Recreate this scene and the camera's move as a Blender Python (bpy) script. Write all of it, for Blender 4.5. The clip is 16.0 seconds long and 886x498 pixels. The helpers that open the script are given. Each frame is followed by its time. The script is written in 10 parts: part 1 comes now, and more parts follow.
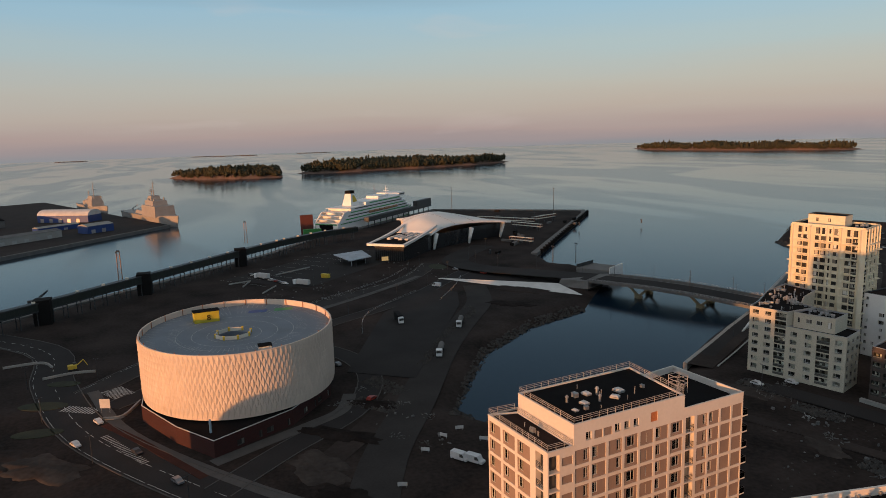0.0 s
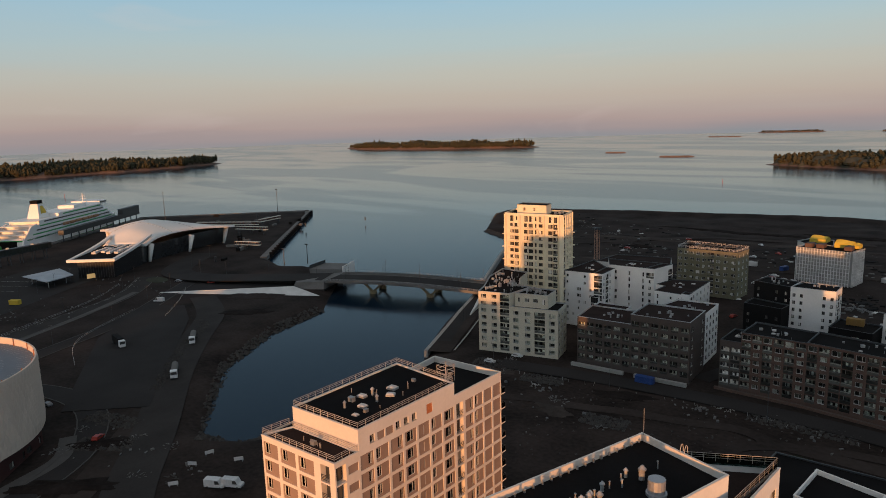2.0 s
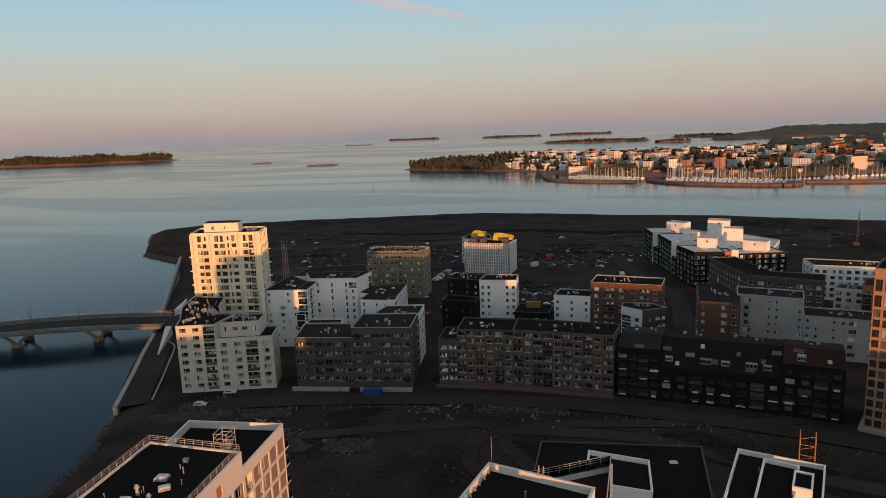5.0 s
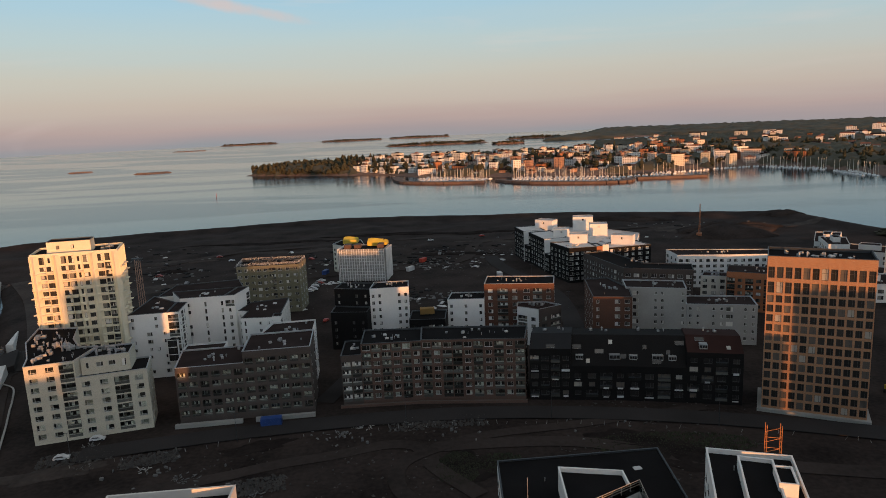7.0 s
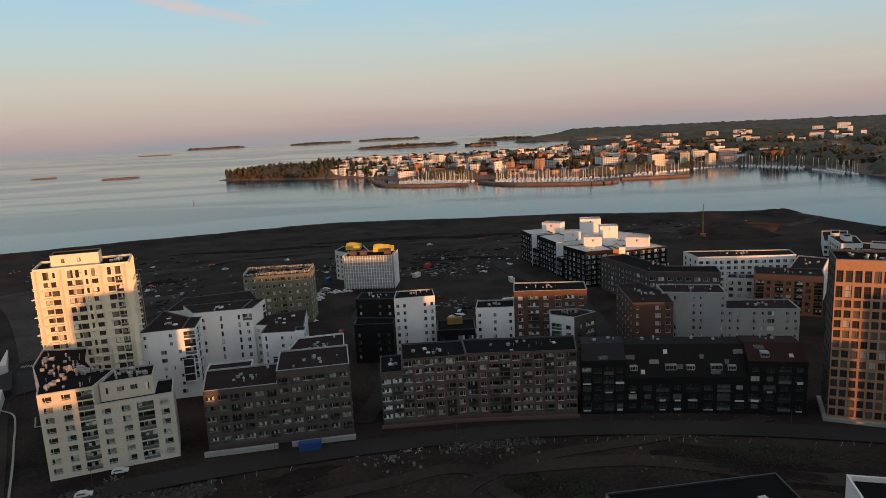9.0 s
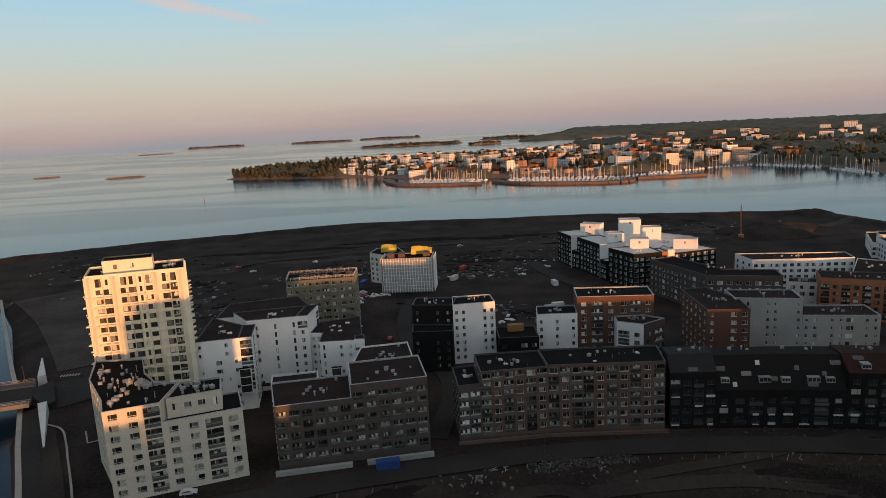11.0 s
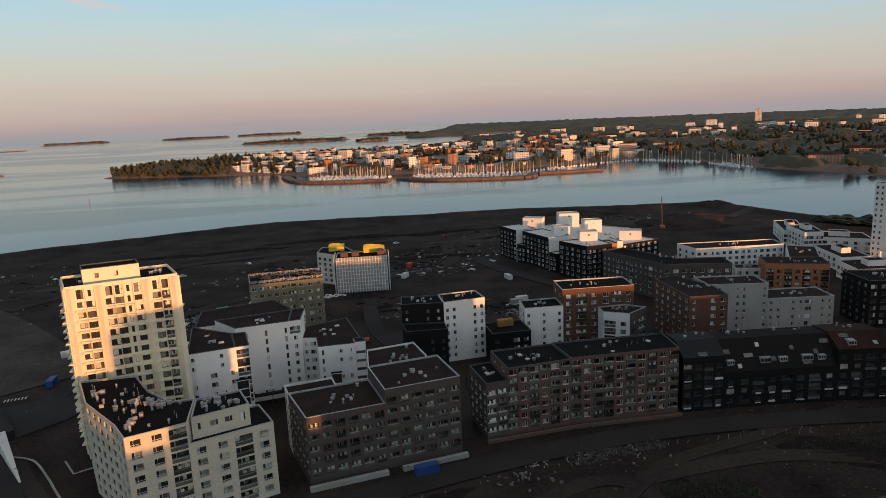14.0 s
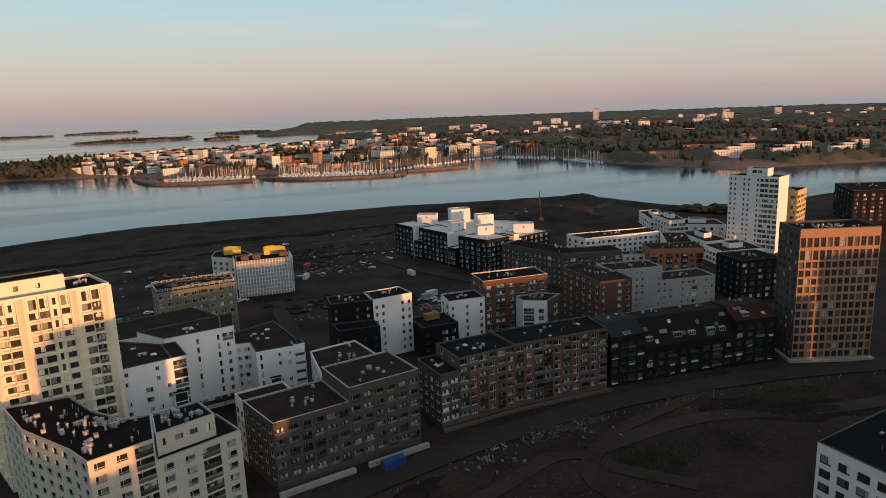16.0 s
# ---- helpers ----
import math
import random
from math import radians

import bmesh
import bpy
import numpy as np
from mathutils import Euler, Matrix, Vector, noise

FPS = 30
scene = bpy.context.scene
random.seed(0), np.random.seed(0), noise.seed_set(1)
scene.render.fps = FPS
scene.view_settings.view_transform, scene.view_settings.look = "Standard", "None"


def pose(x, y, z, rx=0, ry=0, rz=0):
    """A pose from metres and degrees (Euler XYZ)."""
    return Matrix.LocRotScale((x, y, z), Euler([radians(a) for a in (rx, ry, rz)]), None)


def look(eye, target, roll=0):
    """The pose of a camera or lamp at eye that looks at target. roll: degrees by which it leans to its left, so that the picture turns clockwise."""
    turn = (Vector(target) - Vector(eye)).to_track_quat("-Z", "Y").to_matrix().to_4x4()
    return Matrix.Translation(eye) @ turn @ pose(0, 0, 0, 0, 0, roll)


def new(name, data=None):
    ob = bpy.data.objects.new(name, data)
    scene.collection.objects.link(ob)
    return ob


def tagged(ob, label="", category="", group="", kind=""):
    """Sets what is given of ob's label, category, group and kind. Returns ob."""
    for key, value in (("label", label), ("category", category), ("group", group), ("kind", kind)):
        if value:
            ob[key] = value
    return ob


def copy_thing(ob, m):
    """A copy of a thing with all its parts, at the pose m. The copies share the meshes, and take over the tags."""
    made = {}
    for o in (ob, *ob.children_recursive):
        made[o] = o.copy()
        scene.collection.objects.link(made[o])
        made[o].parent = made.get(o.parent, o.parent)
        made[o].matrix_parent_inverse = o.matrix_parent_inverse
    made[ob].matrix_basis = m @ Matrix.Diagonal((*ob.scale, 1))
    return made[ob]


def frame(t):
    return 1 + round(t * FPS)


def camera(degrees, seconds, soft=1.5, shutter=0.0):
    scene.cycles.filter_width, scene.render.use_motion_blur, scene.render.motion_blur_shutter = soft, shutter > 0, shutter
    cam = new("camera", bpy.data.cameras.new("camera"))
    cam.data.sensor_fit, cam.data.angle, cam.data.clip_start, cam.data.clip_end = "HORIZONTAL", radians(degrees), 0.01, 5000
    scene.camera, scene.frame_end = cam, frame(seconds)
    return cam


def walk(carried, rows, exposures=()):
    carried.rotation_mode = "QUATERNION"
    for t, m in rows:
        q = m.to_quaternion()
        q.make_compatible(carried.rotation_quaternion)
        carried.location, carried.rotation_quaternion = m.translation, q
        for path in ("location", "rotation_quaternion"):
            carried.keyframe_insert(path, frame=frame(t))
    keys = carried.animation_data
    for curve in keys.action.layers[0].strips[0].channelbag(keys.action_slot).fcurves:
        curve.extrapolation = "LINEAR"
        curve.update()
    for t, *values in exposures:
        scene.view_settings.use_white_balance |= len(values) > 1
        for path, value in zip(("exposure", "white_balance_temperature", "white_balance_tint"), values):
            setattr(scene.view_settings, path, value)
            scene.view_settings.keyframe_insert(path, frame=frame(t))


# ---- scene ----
cam = camera(66.42, 16.0, 0.9)
PATH = [
    (0, (116.99, -6.17, 92.60), (24.20, 27.19, 75.97), -1.71),
    (0.5, (116.09, -6.18, 92.78), (27.87, 37.74, 75.76), -1.51),
    (1, (114.60, -7.11, 92.67), (31.57, 45.84, 75.29), -1.47),
    (1.5, (112.73, -8.83, 92.63), (34.70, 51.17, 75.01), -1.53),
    (2, (109.83, -10.57, 92.55), (38.42, 57.14, 74.78), -1.68),
    (2.5, (106.42, -11.90, 92.51), (41.86, 62.36, 74.71), -1.70),
    (3, (102.18, -12.62, 92.42), (45.37, 67.74, 74.66), -1.73),
    (3.5, (97.82, -12.63, 92.45), (47.30, 71.81, 74.68), -1.73),
    (4, (93.03, -11.91, 92.42), (49.24, 76.21, 74.65), -1.72),
    (4.5, (88.33, -10.71, 92.54), (51.65, 80.59, 74.70), -1.87),
    (5, (83.15, -8.85, 92.66), (54.44, 85.24, 74.66), -2.21),
    (5.2, (81.15, -7.97, 92.73), (55.59, 86.99, 74.59), -2.31),
    (7.5, (54.26, 4.57, 91.77), (51.30, 102.82, 73.41), -2.66),
    (8, (47.86, 7.79, 91.76), (46.54, 106.09, 73.47), -2.81),
    (8.5, (41.89, 11.09, 92.01), (40.70, 109.39, 73.72), -2.85),
    (9, (35.98, 14.67, 92.27), (34.77, 112.97, 73.96), -2.92),
    (11.5, (4.90, 28.87, 93.44), (4.24, 127.14, 74.88), -2.89),
    (12, (-1.98, 30.64, 93.64), (-2.08, 128.89, 75.02), -2.85),
    (12.5, (-8.36, 31.74, 93.98), (-6.20, 129.93, 75.16), -2.77),
    (13, (-15.43, 32.96, 94.01), (-8.98, 130.91, 74.92), -2.68),
    (13.5, (-21.96, 33.66, 94.47), (-10.75, 131.08, 74.92), -2.60),
    (14, (-29.42, 34.66, 94.38), (-12.71, 131.24, 74.58), -2.50),
    (14.5, (-36.17, 35.22, 94.89), (-13.69, 130.54, 74.68), -2.37),
    (15, (-43.14, 35.99, 95.08), (-14.60, 129.62, 74.61), -2.31),
    (15.5, (-50.08, 36.99, 95.23), (-16.59, 128.92, 74.52), -2.23),
    (16, (-57.36, 38.53, 95.51), (-20.01, 128.91, 74.63), -2.17),
]
walk(cam, [(t, look(eye, target, roll)) for t, eye, target, roll in PATH], [(0, -0.1), (3.5, -0.05), (7.5, 0.09), (12, 0.14), (16, 0.2)])

# ---------------------------------------------------------------- light
SUN_TO = Vector((0.482, -0.876, 0.035)).normalized()   # towards the low morning sun


def make_world():
    world = bpy.data.worlds.new("dawn_sky")
    scene.world = world
    world.use_nodes = True
    nt = world.node_tree
    nt.nodes.clear()
    out = nt.nodes.new("ShaderNodeOutputWorld")
    back = nt.nodes.new("ShaderNodeBackground")
    sky = nt.nodes.new("ShaderNodeTexSky")
    sky.sky_type = "NISHITA"
    sky.sun_disc = False
    sky.sun_elevation = math.asin(SUN_TO.z)
    sky.sun_rotation = math.atan2(SUN_TO.x, SUN_TO.y)
    sky.altitude = 90
    sky.dust_density = 2.0
    tex = nt.nodes.new("ShaderNodeTexCoord")
    sep = nt.nodes.new("ShaderNodeSeparateXYZ")
    add = nt.nodes.new("ShaderNodeMath")
    add.operation = "MULTIPLY_ADD"
    add.inputs[1].default_value = 0.5
    add.inputs[2].default_value = 0.5
    ramp = nt.nodes.new("ShaderNodeValToRGB")
    stops = [(0.0, (0.05, 0.06, 0.08)), (0.488, (0.29, 0.315, 0.345)), (0.497, (0.40, 0.335, 0.34)), (0.504, (0.475, 0.375, 0.355)),
             (0.516, (0.505, 0.45, 0.415)), (0.535, (0.485, 0.49, 0.475)), (0.558, (0.405, 0.52, 0.575)), (0.585, (0.31, 0.51, 0.66)),
             (0.612, (0.20, 0.34, 0.47)), (0.65, (0.125, 0.21, 0.31)), (0.75, (0.095, 0.155, 0.235)), (0.88, (0.37, 0.375, 0.37)), (1.0, (0.41, 0.405, 0.39))]
    el = ramp.color_ramp.elements
    el[0].position, el[0].color = stops[0][0], (*stops[0][1], 1)
    el[1].position, el[1].color = stops[-1][0], (*stops[-1][1], 1)
    for p, c in stops[1:-1]:
        e = el.new(p)
        e.color = (*c, 1)
    mul = nt.nodes.new("ShaderNodeMix")
    mul.data_type, mul.blend_type = "RGBA", "ADD"
    mul.inputs[0].default_value = 1.0
    scale = nt.nodes.new("ShaderNodeVectorMath")
    scale.operation = "SCALE"
    scale.inputs[3].default_value = 0.07
    nt.links.new(tex.outputs["Generated"], sep.inputs[0])
    nt.links.new(sep.outputs[2], add.inputs[0])
    # uneven haze near the horizon and a few thin high clouds
    m1, m2 = nt.nodes.new("ShaderNodeMapping"), nt.nodes.new("ShaderNodeMapping")
    m1.inputs["Scale"].default_value, m2.inputs["Scale"].default_value = (3, 3, 40), (2.2, 3.4, 17)
    h1, h2 = nt.nodes.new("ShaderNodeTexNoise"), nt.nodes.new("ShaderNodeTexNoise")
    h1.inputs["Scale"].default_value, h1.inputs["Detail"].default_value = 1.0, 5
    h2.inputs["Scale"].default_value, h2.inputs["Detail"].default_value = 1.3, 6
    h2.inputs["Distortion"].default_value = 0.6
    off, cloud, veil = nt.nodes.new("ShaderNodeMath"), nt.nodes.new("ShaderNodeMapRange"), nt.nodes.new("ShaderNodeMix")
    off.operation = "MULTIPLY_ADD"
    off.inputs[1].default_value = 0.016
    shift = nt.nodes.new("ShaderNodeMath")
    shift.operation = "SUBTRACT"
    shift.inputs[1].default_value = 0.008
    cloud.inputs[1].default_value, cloud.inputs[2].default_value, cloud.inputs[4].default_value = 0.62, 0.80, 0.3
    veil.data_type = "RGBA"
    veil.inputs[7].default_value = (0.66, 0.56, 0.54, 1)
    for m_, h_ in ((m1, h1), (m2, h2)):
        nt.links.new(tex.outputs["Generated"], m_.inputs[0])
        nt.links.new(m_.outputs[0], h_.inputs["Vector"])
    nt.links.new(h1.outputs[0], off.inputs[0])
    nt.links.new(add.outputs[0], off.inputs[2])
    nt.links.new(off.outputs[0], shift.inputs[0])
    nt.links.new(h2.outputs[0], cloud.inputs[0])
    nt.links.new(cloud.outputs[0], veil.inputs[0])
    nt.links.new(ramp.outputs[0], veil.inputs[6])
    nt.links.new(shift.outputs[0], ramp.inputs[0])
    nt.links.new(sky.outputs[0], scale.inputs[0])
    nt.links.new(veil.outputs[2], mul.inputs[6])
    nt.links.new(scale.outputs[0], mul.inputs[7])
    # the sunward half of the sky is brighter
    dot, glow, lift = nt.nodes.new("ShaderNodeVectorMath"), nt.nodes.new("ShaderNodeMapRange"), nt.nodes.new("ShaderNodeVectorMath")
    dot.operation, lift.operation = "DOT_PRODUCT", "SCALE"
    dot.inputs[1].default_value = Vector((SUN_TO.x, SUN_TO.y, 0)).normalized()
    glow.interpolation_type = "SMOOTHSTEP"
    glow.inputs[1].default_value, glow.inputs[2].default_value = -0.25, 0.95
    glow.inputs[3].default_value, glow.inputs[4].default_value = 0.95, 1.62
    nt.links.new(tex.outputs["Generated"], dot.inputs[0])
    nt.links.new(dot.outputs["Value"], glow.inputs[0])
    nt.links.new(mul.outputs[2], lift.inputs[0])
    nt.links.new(glow.outputs[0], lift.inputs[3])
    # one long thin cloud streak, and two faint wisps
    sky_col = lift.outputs[0]
    for at, along, long, thin, strength in (((-0.345, 0.924, 0.168), (0.88, 0.31, -0.18), 0.15, 0.0105, 0.85), ((0.62, 0.77, 0.13), (0.78, -0.6, -0.06), 0.04, 0.004, 0.35), ((0.68, 0.71, 0.16), (0.7, -0.7, -0.1), 0.05, 0.006, 0.3)):
        c, d = Vector(at).normalized(), Vector(along).normalized()
        up = c.cross(d).normalized()
        terms = []
        for axis, half in ((d, long), (up, thin)):
            sub, dp, sc, sq = (nt.nodes.new(k) for k in ("ShaderNodeVectorMath", "ShaderNodeVectorMath", "ShaderNodeMath", "ShaderNodeMath"))
            sub.operation, dp.operation, sc.operation, sq.operation = "SUBTRACT", "DOT_PRODUCT", "DIVIDE", "POWER"
            sub.inputs[1].default_value, dp.inputs[1].default_value = c, axis
            sc.inputs[1].default_value, sq.inputs[1].default_value = half, 2
            nt.links.new(tex.outputs["Generated"], sub.inputs[0])
            nt.links.new(sub.outputs[0], dp.inputs[0])
            nt.links.new(dp.outputs["Value"], sc.inputs[0])
            nt.links.new(sc.outputs[0], sq.inputs[0])
            terms.append(sq)
        ssum, wob, fade, mixc = nt.nodes.new("ShaderNodeMath"), nt.nodes.new("ShaderNodeTexNoise"), nt.nodes.new("ShaderNodeMapRange"), nt.nodes.new("ShaderNodeMix")
        wob.inputs["Scale"].default_value, wob.inputs["Detail"].default_value = 26, 5
        nt.links.new(tex.outputs["Generated"], wob.inputs["Vector"])
        nt.links.new(terms[0].outputs[0], ssum.inputs[0])
        nt.links.new(terms[1].outputs[0], ssum.inputs[1])
        tot = nt.nodes.new("ShaderNodeMath")
        tot.operation = "MULTIPLY_ADD"
        tot.inputs[1].default_value = 1.6
        nt.links.new(wob.outputs[0], tot.inputs[0])
        nt.links.new(ssum.outputs[0], tot.inputs[2])
        fade.interpolation_type = "SMOOTHSTEP"
        fade.inputs[1].default_value, fade.inputs[2].default_value = 0.55, 1.75
        fade.inputs[3].default_value, fade.inputs[4].default_value = strength, 0.0
        nt.links.new(tot.outputs[0], fade.inputs[0])
        mixc.data_type = "RGBA"
        mixc.inputs[7].default_value = (0.66, 0.55, 0.52, 1)
        nt.links.new(fade.outputs[0], mixc.inputs[0])
        nt.links.new(sky_col, mixc.inputs[6])
        sky_col = mixc.outputs[2]
    nt.links.new(sky_col, back.inputs[0])
    back.inputs[1].default_value = 0.95
    nt.links.new(back.outputs[0], out.inputs[0])


make_world()
sun_data = bpy.data.lights.new("sun", "SUN")
sun_data.energy, sun_data.angle, sun_data.color = 5.0, radians(0.6), (1.0, 0.42, 0.145)
sun = new("sun", sun_data)
sun.matrix_world = look(SUN_TO * 100, (0, 0, 0))
scene.view_settings.exposure = 0.0


# ---------------------------------------------------------------- materials
def mat(name, base, rough=0.8, dark=0.7, scale=0.15, fine=2.5, bump=0.15, metal=0.0, per=0.0, spec=0.4):
    """A surface with stains (scale per metre), grain (fine) and relief; per: how far pieces differ from one another."""
    m = bpy.data.materials.new(name)
    m.use_nodes = True
    nt = m.node_tree
    b = nt.nodes["Principled BSDF"]
    b.inputs["Roughness"].default_value, b.inputs["Metallic"].default_value = rough, metal
    b.inputs["Specular IOR Level"].default_value = spec
    co = nt.nodes.new("ShaderNodeTexCoord")
    geo = nt.nodes.new("ShaderNodeNewGeometry")
    n1, n2 = nt.nodes.new("ShaderNodeTexNoise"), nt.nodes.new("ShaderNodeTexNoise")
    n1.inputs["Scale"].default_value, n1.inputs["Detail"].default_value = scale, 5
    n2.inputs["Scale"].default_value, n2.inputs["Detail"].default_value = fine, 3
    for n in (n1, n2):
        nt.links.new(geo.outputs["Position"], n.inputs["Vector"])
    mix = nt.nodes.new("ShaderNodeMix")
    mix.data_type = "RGBA"
    mix.inputs[6].default_value = (*[c * dark for c in base], 1)
    mix.inputs[7].default_value = (*[min(1, c * (2 - dark) ** 0.6) for c in base], 1)
    wide = nt.nodes.new("ShaderNodeMapRange")
    wide.inputs[1].default_value, wide.inputs[2].default_value = 0.3, 0.7
    avg = nt.nodes.new("ShaderNodeMath")
    avg.operation = "MULTIPLY_ADD"
    avg.inputs[1].default_value = 0.35
    nt.links.new(n2.outputs[0], avg.inputs[0])
    half = nt.nodes.new("ShaderNodeMath")
    half.operation = "MULTIPLY_ADD"
    half.inputs[1].default_value, half.inputs[2].default_value = 0.65, 0.0
    nt.links.new(n1.outputs[0], half.inputs[0])
    nt.links.new(half.outputs[0], avg.inputs[2])
    nt.links.new(avg.outputs[0], wide.inputs[0])
    nt.links.new(wide.outputs[0], mix.inputs[0])
    col = mix.outputs[2]
    if per:
        info = nt.nodes.new("ShaderNodeObjectInfo")
        hsv = nt.nodes.new("ShaderNodeHueSaturation")
        rng = nt.nodes.new("ShaderNodeMapRange")
        rng.inputs[3].default_value, rng.inputs[4].default_value = 1 - per, 1 + per
        nt.links.new(info.outputs["Random"], rng.inputs[0])
        nt.links.new(rng.outputs[0], hsv.inputs["Value"])
        nt.links.new(col, hsv.inputs["Color"])
        col = hsv.outputs[0]
    nt.links.new(col, b.inputs["Base Color"])
    if bump:
        bm_ = nt.nodes.new("ShaderNodeBump")
        bm_.inputs["Strength"].default_value, bm_.inputs["Distance"].default_value = bump, 0.05
        nt.links.new(n2.outputs[0], bm_.inputs["Height"])
        nt.links.new(bm_.outputs[0], b.inputs["Normal"])
    return m


def brick_mat(name, base, mortar, dark=0.75):
    """Brickwork: courses of 0.085 m with paler joints, and patches of other firing."""
    m = mat(name, base, 0.85, dark, 0.3, 6.0, 0.2)
    nt = m.node_tree
    b = nt.nodes["Principled BSDF"]
    src = b.inputs["Base Color"].links[0].from_socket
    geo = nt.nodes.new("ShaderNodeNewGeometry")
    sep, com = nt.nodes.new("ShaderNodeSeparateXYZ"), nt.nodes.new("ShaderNodeCombineXYZ")
    add = nt.nodes.new("ShaderNodeMath")
    brick = nt.nodes.new("ShaderNodeTexBrick")
    brick.inputs["Scale"].default_value = 1.0
    brick.inputs["Brick Width"].default_value, brick.inputs["Row Height"].default_value = 0.30, 0.10
    brick.inputs["Mortar Size"].default_value = 0.012
    brick.inputs["Mortar"].default_value = (*mortar, 1)
    brick.inputs["Color2"].default_value = (*[c * 0.7 for c in base], 1)
    nt.links.new(geo.outputs["Position"], sep.inputs[0])
    nt.links.new(sep.outputs[0], add.inputs[0])
    nt.links.new(sep.outputs[1], add.inputs[1])
    nt.links.new(add.outputs[0], com.inputs[0])
    nt.links.new(sep.outputs[2], com.inputs[1])
    nt.links.new(com.outputs[0], brick.inputs["Vector"])
    nt.links.new(src, brick.inputs["Color1"])
    nt.links.new(brick.outputs["Color"], b.inputs["Base Color"])
    return m


def glass_mat(name, tint=(0.5, 0.55, 0.55), clear=0.8, rough=0.03):
    """A thin pane: see-through, with the gloss of glass."""
    m = bpy.data.materials.new(name)
    m.use_nodes = True
    nt = m.node_tree
    nt.nodes.clear()
    out = nt.nodes.new("ShaderNodeOutputMaterial")
    tr, gl, mix, fr = (nt.nodes.new(k) for k in ("ShaderNodeBsdfTransparent", "ShaderNodeBsdfGlossy", "ShaderNodeMixShader", "ShaderNodeFresnel"))
    tr.inputs[0].default_value = (*[t * clear for t in tint], 1)
    gl.inputs["Roughness"].default_value = rough
    fr.inputs[0].default_value = 1.5
    nt.links.new(fr.outputs[0], mix.inputs[0])
    nt.links.new(tr.outputs[0], mix.inputs[1])
    nt.links.new(gl.outputs[0], mix.inputs[2])
    nt.links.new(mix.outputs[0], out.inputs[0])
    return m


def room_mat(name, stops, turn=1.0):
    """What is seen behind a window's inner pane: dark rooms, curtains and blinds, one kind to a window, under a coat of glass."""
    m = bpy.data.materials.new(name)
    m.use_nodes = True
    nt = m.node_tree
    b = nt.nodes["Principled BSDF"]
    b.inputs["Roughness"].default_value = 0.9
    b.inputs["Coat Weight"].default_value, b.inputs["Coat Roughness"].default_value, b.inputs["Coat IOR"].default_value = 1.0, 0.03, 1.5
    info, geo, ramp = nt.nodes.new("ShaderNodeObjectInfo"), nt.nodes.new("ShaderNodeNewGeometry"), nt.nodes.new("ShaderNodeValToRGB")
    ramp.color_ramp.interpolation = "CONSTANT"
    el = ramp.color_ramp.elements
    el[0].position, el[0].color = stops[0][0], (*stops[0][1], 1)
    el[1].position, el[1].color = stops[1][0], (*stops[1][1], 1)
    for p, c in stops[2:]:
        e = el.new(p)
        e.color = (*c, 1)
    both, mul, fr = nt.nodes.new("ShaderNodeMath"), nt.nodes.new("ShaderNodeMath"), nt.nodes.new("ShaderNodeMath")
    mul.operation, fr.operation = "MULTIPLY", "FRACT"
    mul.inputs[1].default_value = turn
    nt.links.new(info.outputs["Random"], both.inputs[0])
    nt.links.new(geo.outputs["Random Per Island"], both.inputs[1])
    nt.links.new(both.outputs[0], mul.inputs[0])
    nt.links.new(mul.outputs[0], fr.inputs[0])
    nt.links.new(fr.outputs[0], ramp.inputs[0])
    nt.links.new(ramp.outputs[0], b.inputs["Base Color"])
    return m


def water_mat():
    m = bpy.data.materials.new("sea_water")
    m.use_nodes = True
    nt = m.node_tree
    b = nt.nodes["Principled BSDF"]
    b.inputs["Base Color"].default_value = (0.003, 0.012, 0.024, 1)
    b.inputs["IOR"].default_value = 1.33
    geo = nt.nodes.new("ShaderNodeNewGeometry")
    big, fine, tiny = (nt.nodes.new("ShaderNodeTexNoise") for _ in range(3))
    stretch = nt.nodes.new("ShaderNodeMapping")
    stretch.inputs["Rotation"].default_value = (0, 0, 0.9)
    stretch.inputs["Scale"].default_value = (0.0014, 0.0050, 1)
    big.inputs["Scale"].default_value, big.inputs["Detail"].default_value = 1.0, 4
    big.inputs["Distortion"].default_value = 1.2
    fine.inputs["Scale"].default_value, fine.inputs["Detail"].default_value = 0.35, 4
    rng = nt.nodes.new("ShaderNodeMapRange")
    rng.inputs[1].default_value, rng.inputs[2].default_value = 0.47, 0.55
    rng.inputs[3].default_value, rng.inputs[4].default_value = 0.125, 0.18
    bump = nt.nodes.new("ShaderNodeBump")
    bump.inputs["Distance"].default_value = 0.10
    st = nt.nodes.new("ShaderNodeMapRange")
    st.inputs[1].default_value, st.inputs[2].default_value = 0.47, 0.55
    st.inputs[3].default_value, st.inputs[4].default_value = 0.07, 0.15
    nt.links.new(geo.outputs["Position"], stretch.inputs[0])
    nt.links.new(stretch.outputs[0], big.inputs["Vector"])
    nt.links.new(geo.outputs["Position"], fine.inputs["Vector"])
    nt.links.new(big.outputs[0], rng.inputs[0])
    nt.links.new(big.outputs[0], st.inputs[0])
    nt.links.new(rng.outputs[0], b.inputs["Roughness"])
    nt.links.new(st.outputs[0], bump.inputs["Strength"])
    nt.links.new(fine.outputs[0], bump.inputs["Height"])
    nt.links.new(bump.outputs[0], b.inputs["Normal"])
    return m


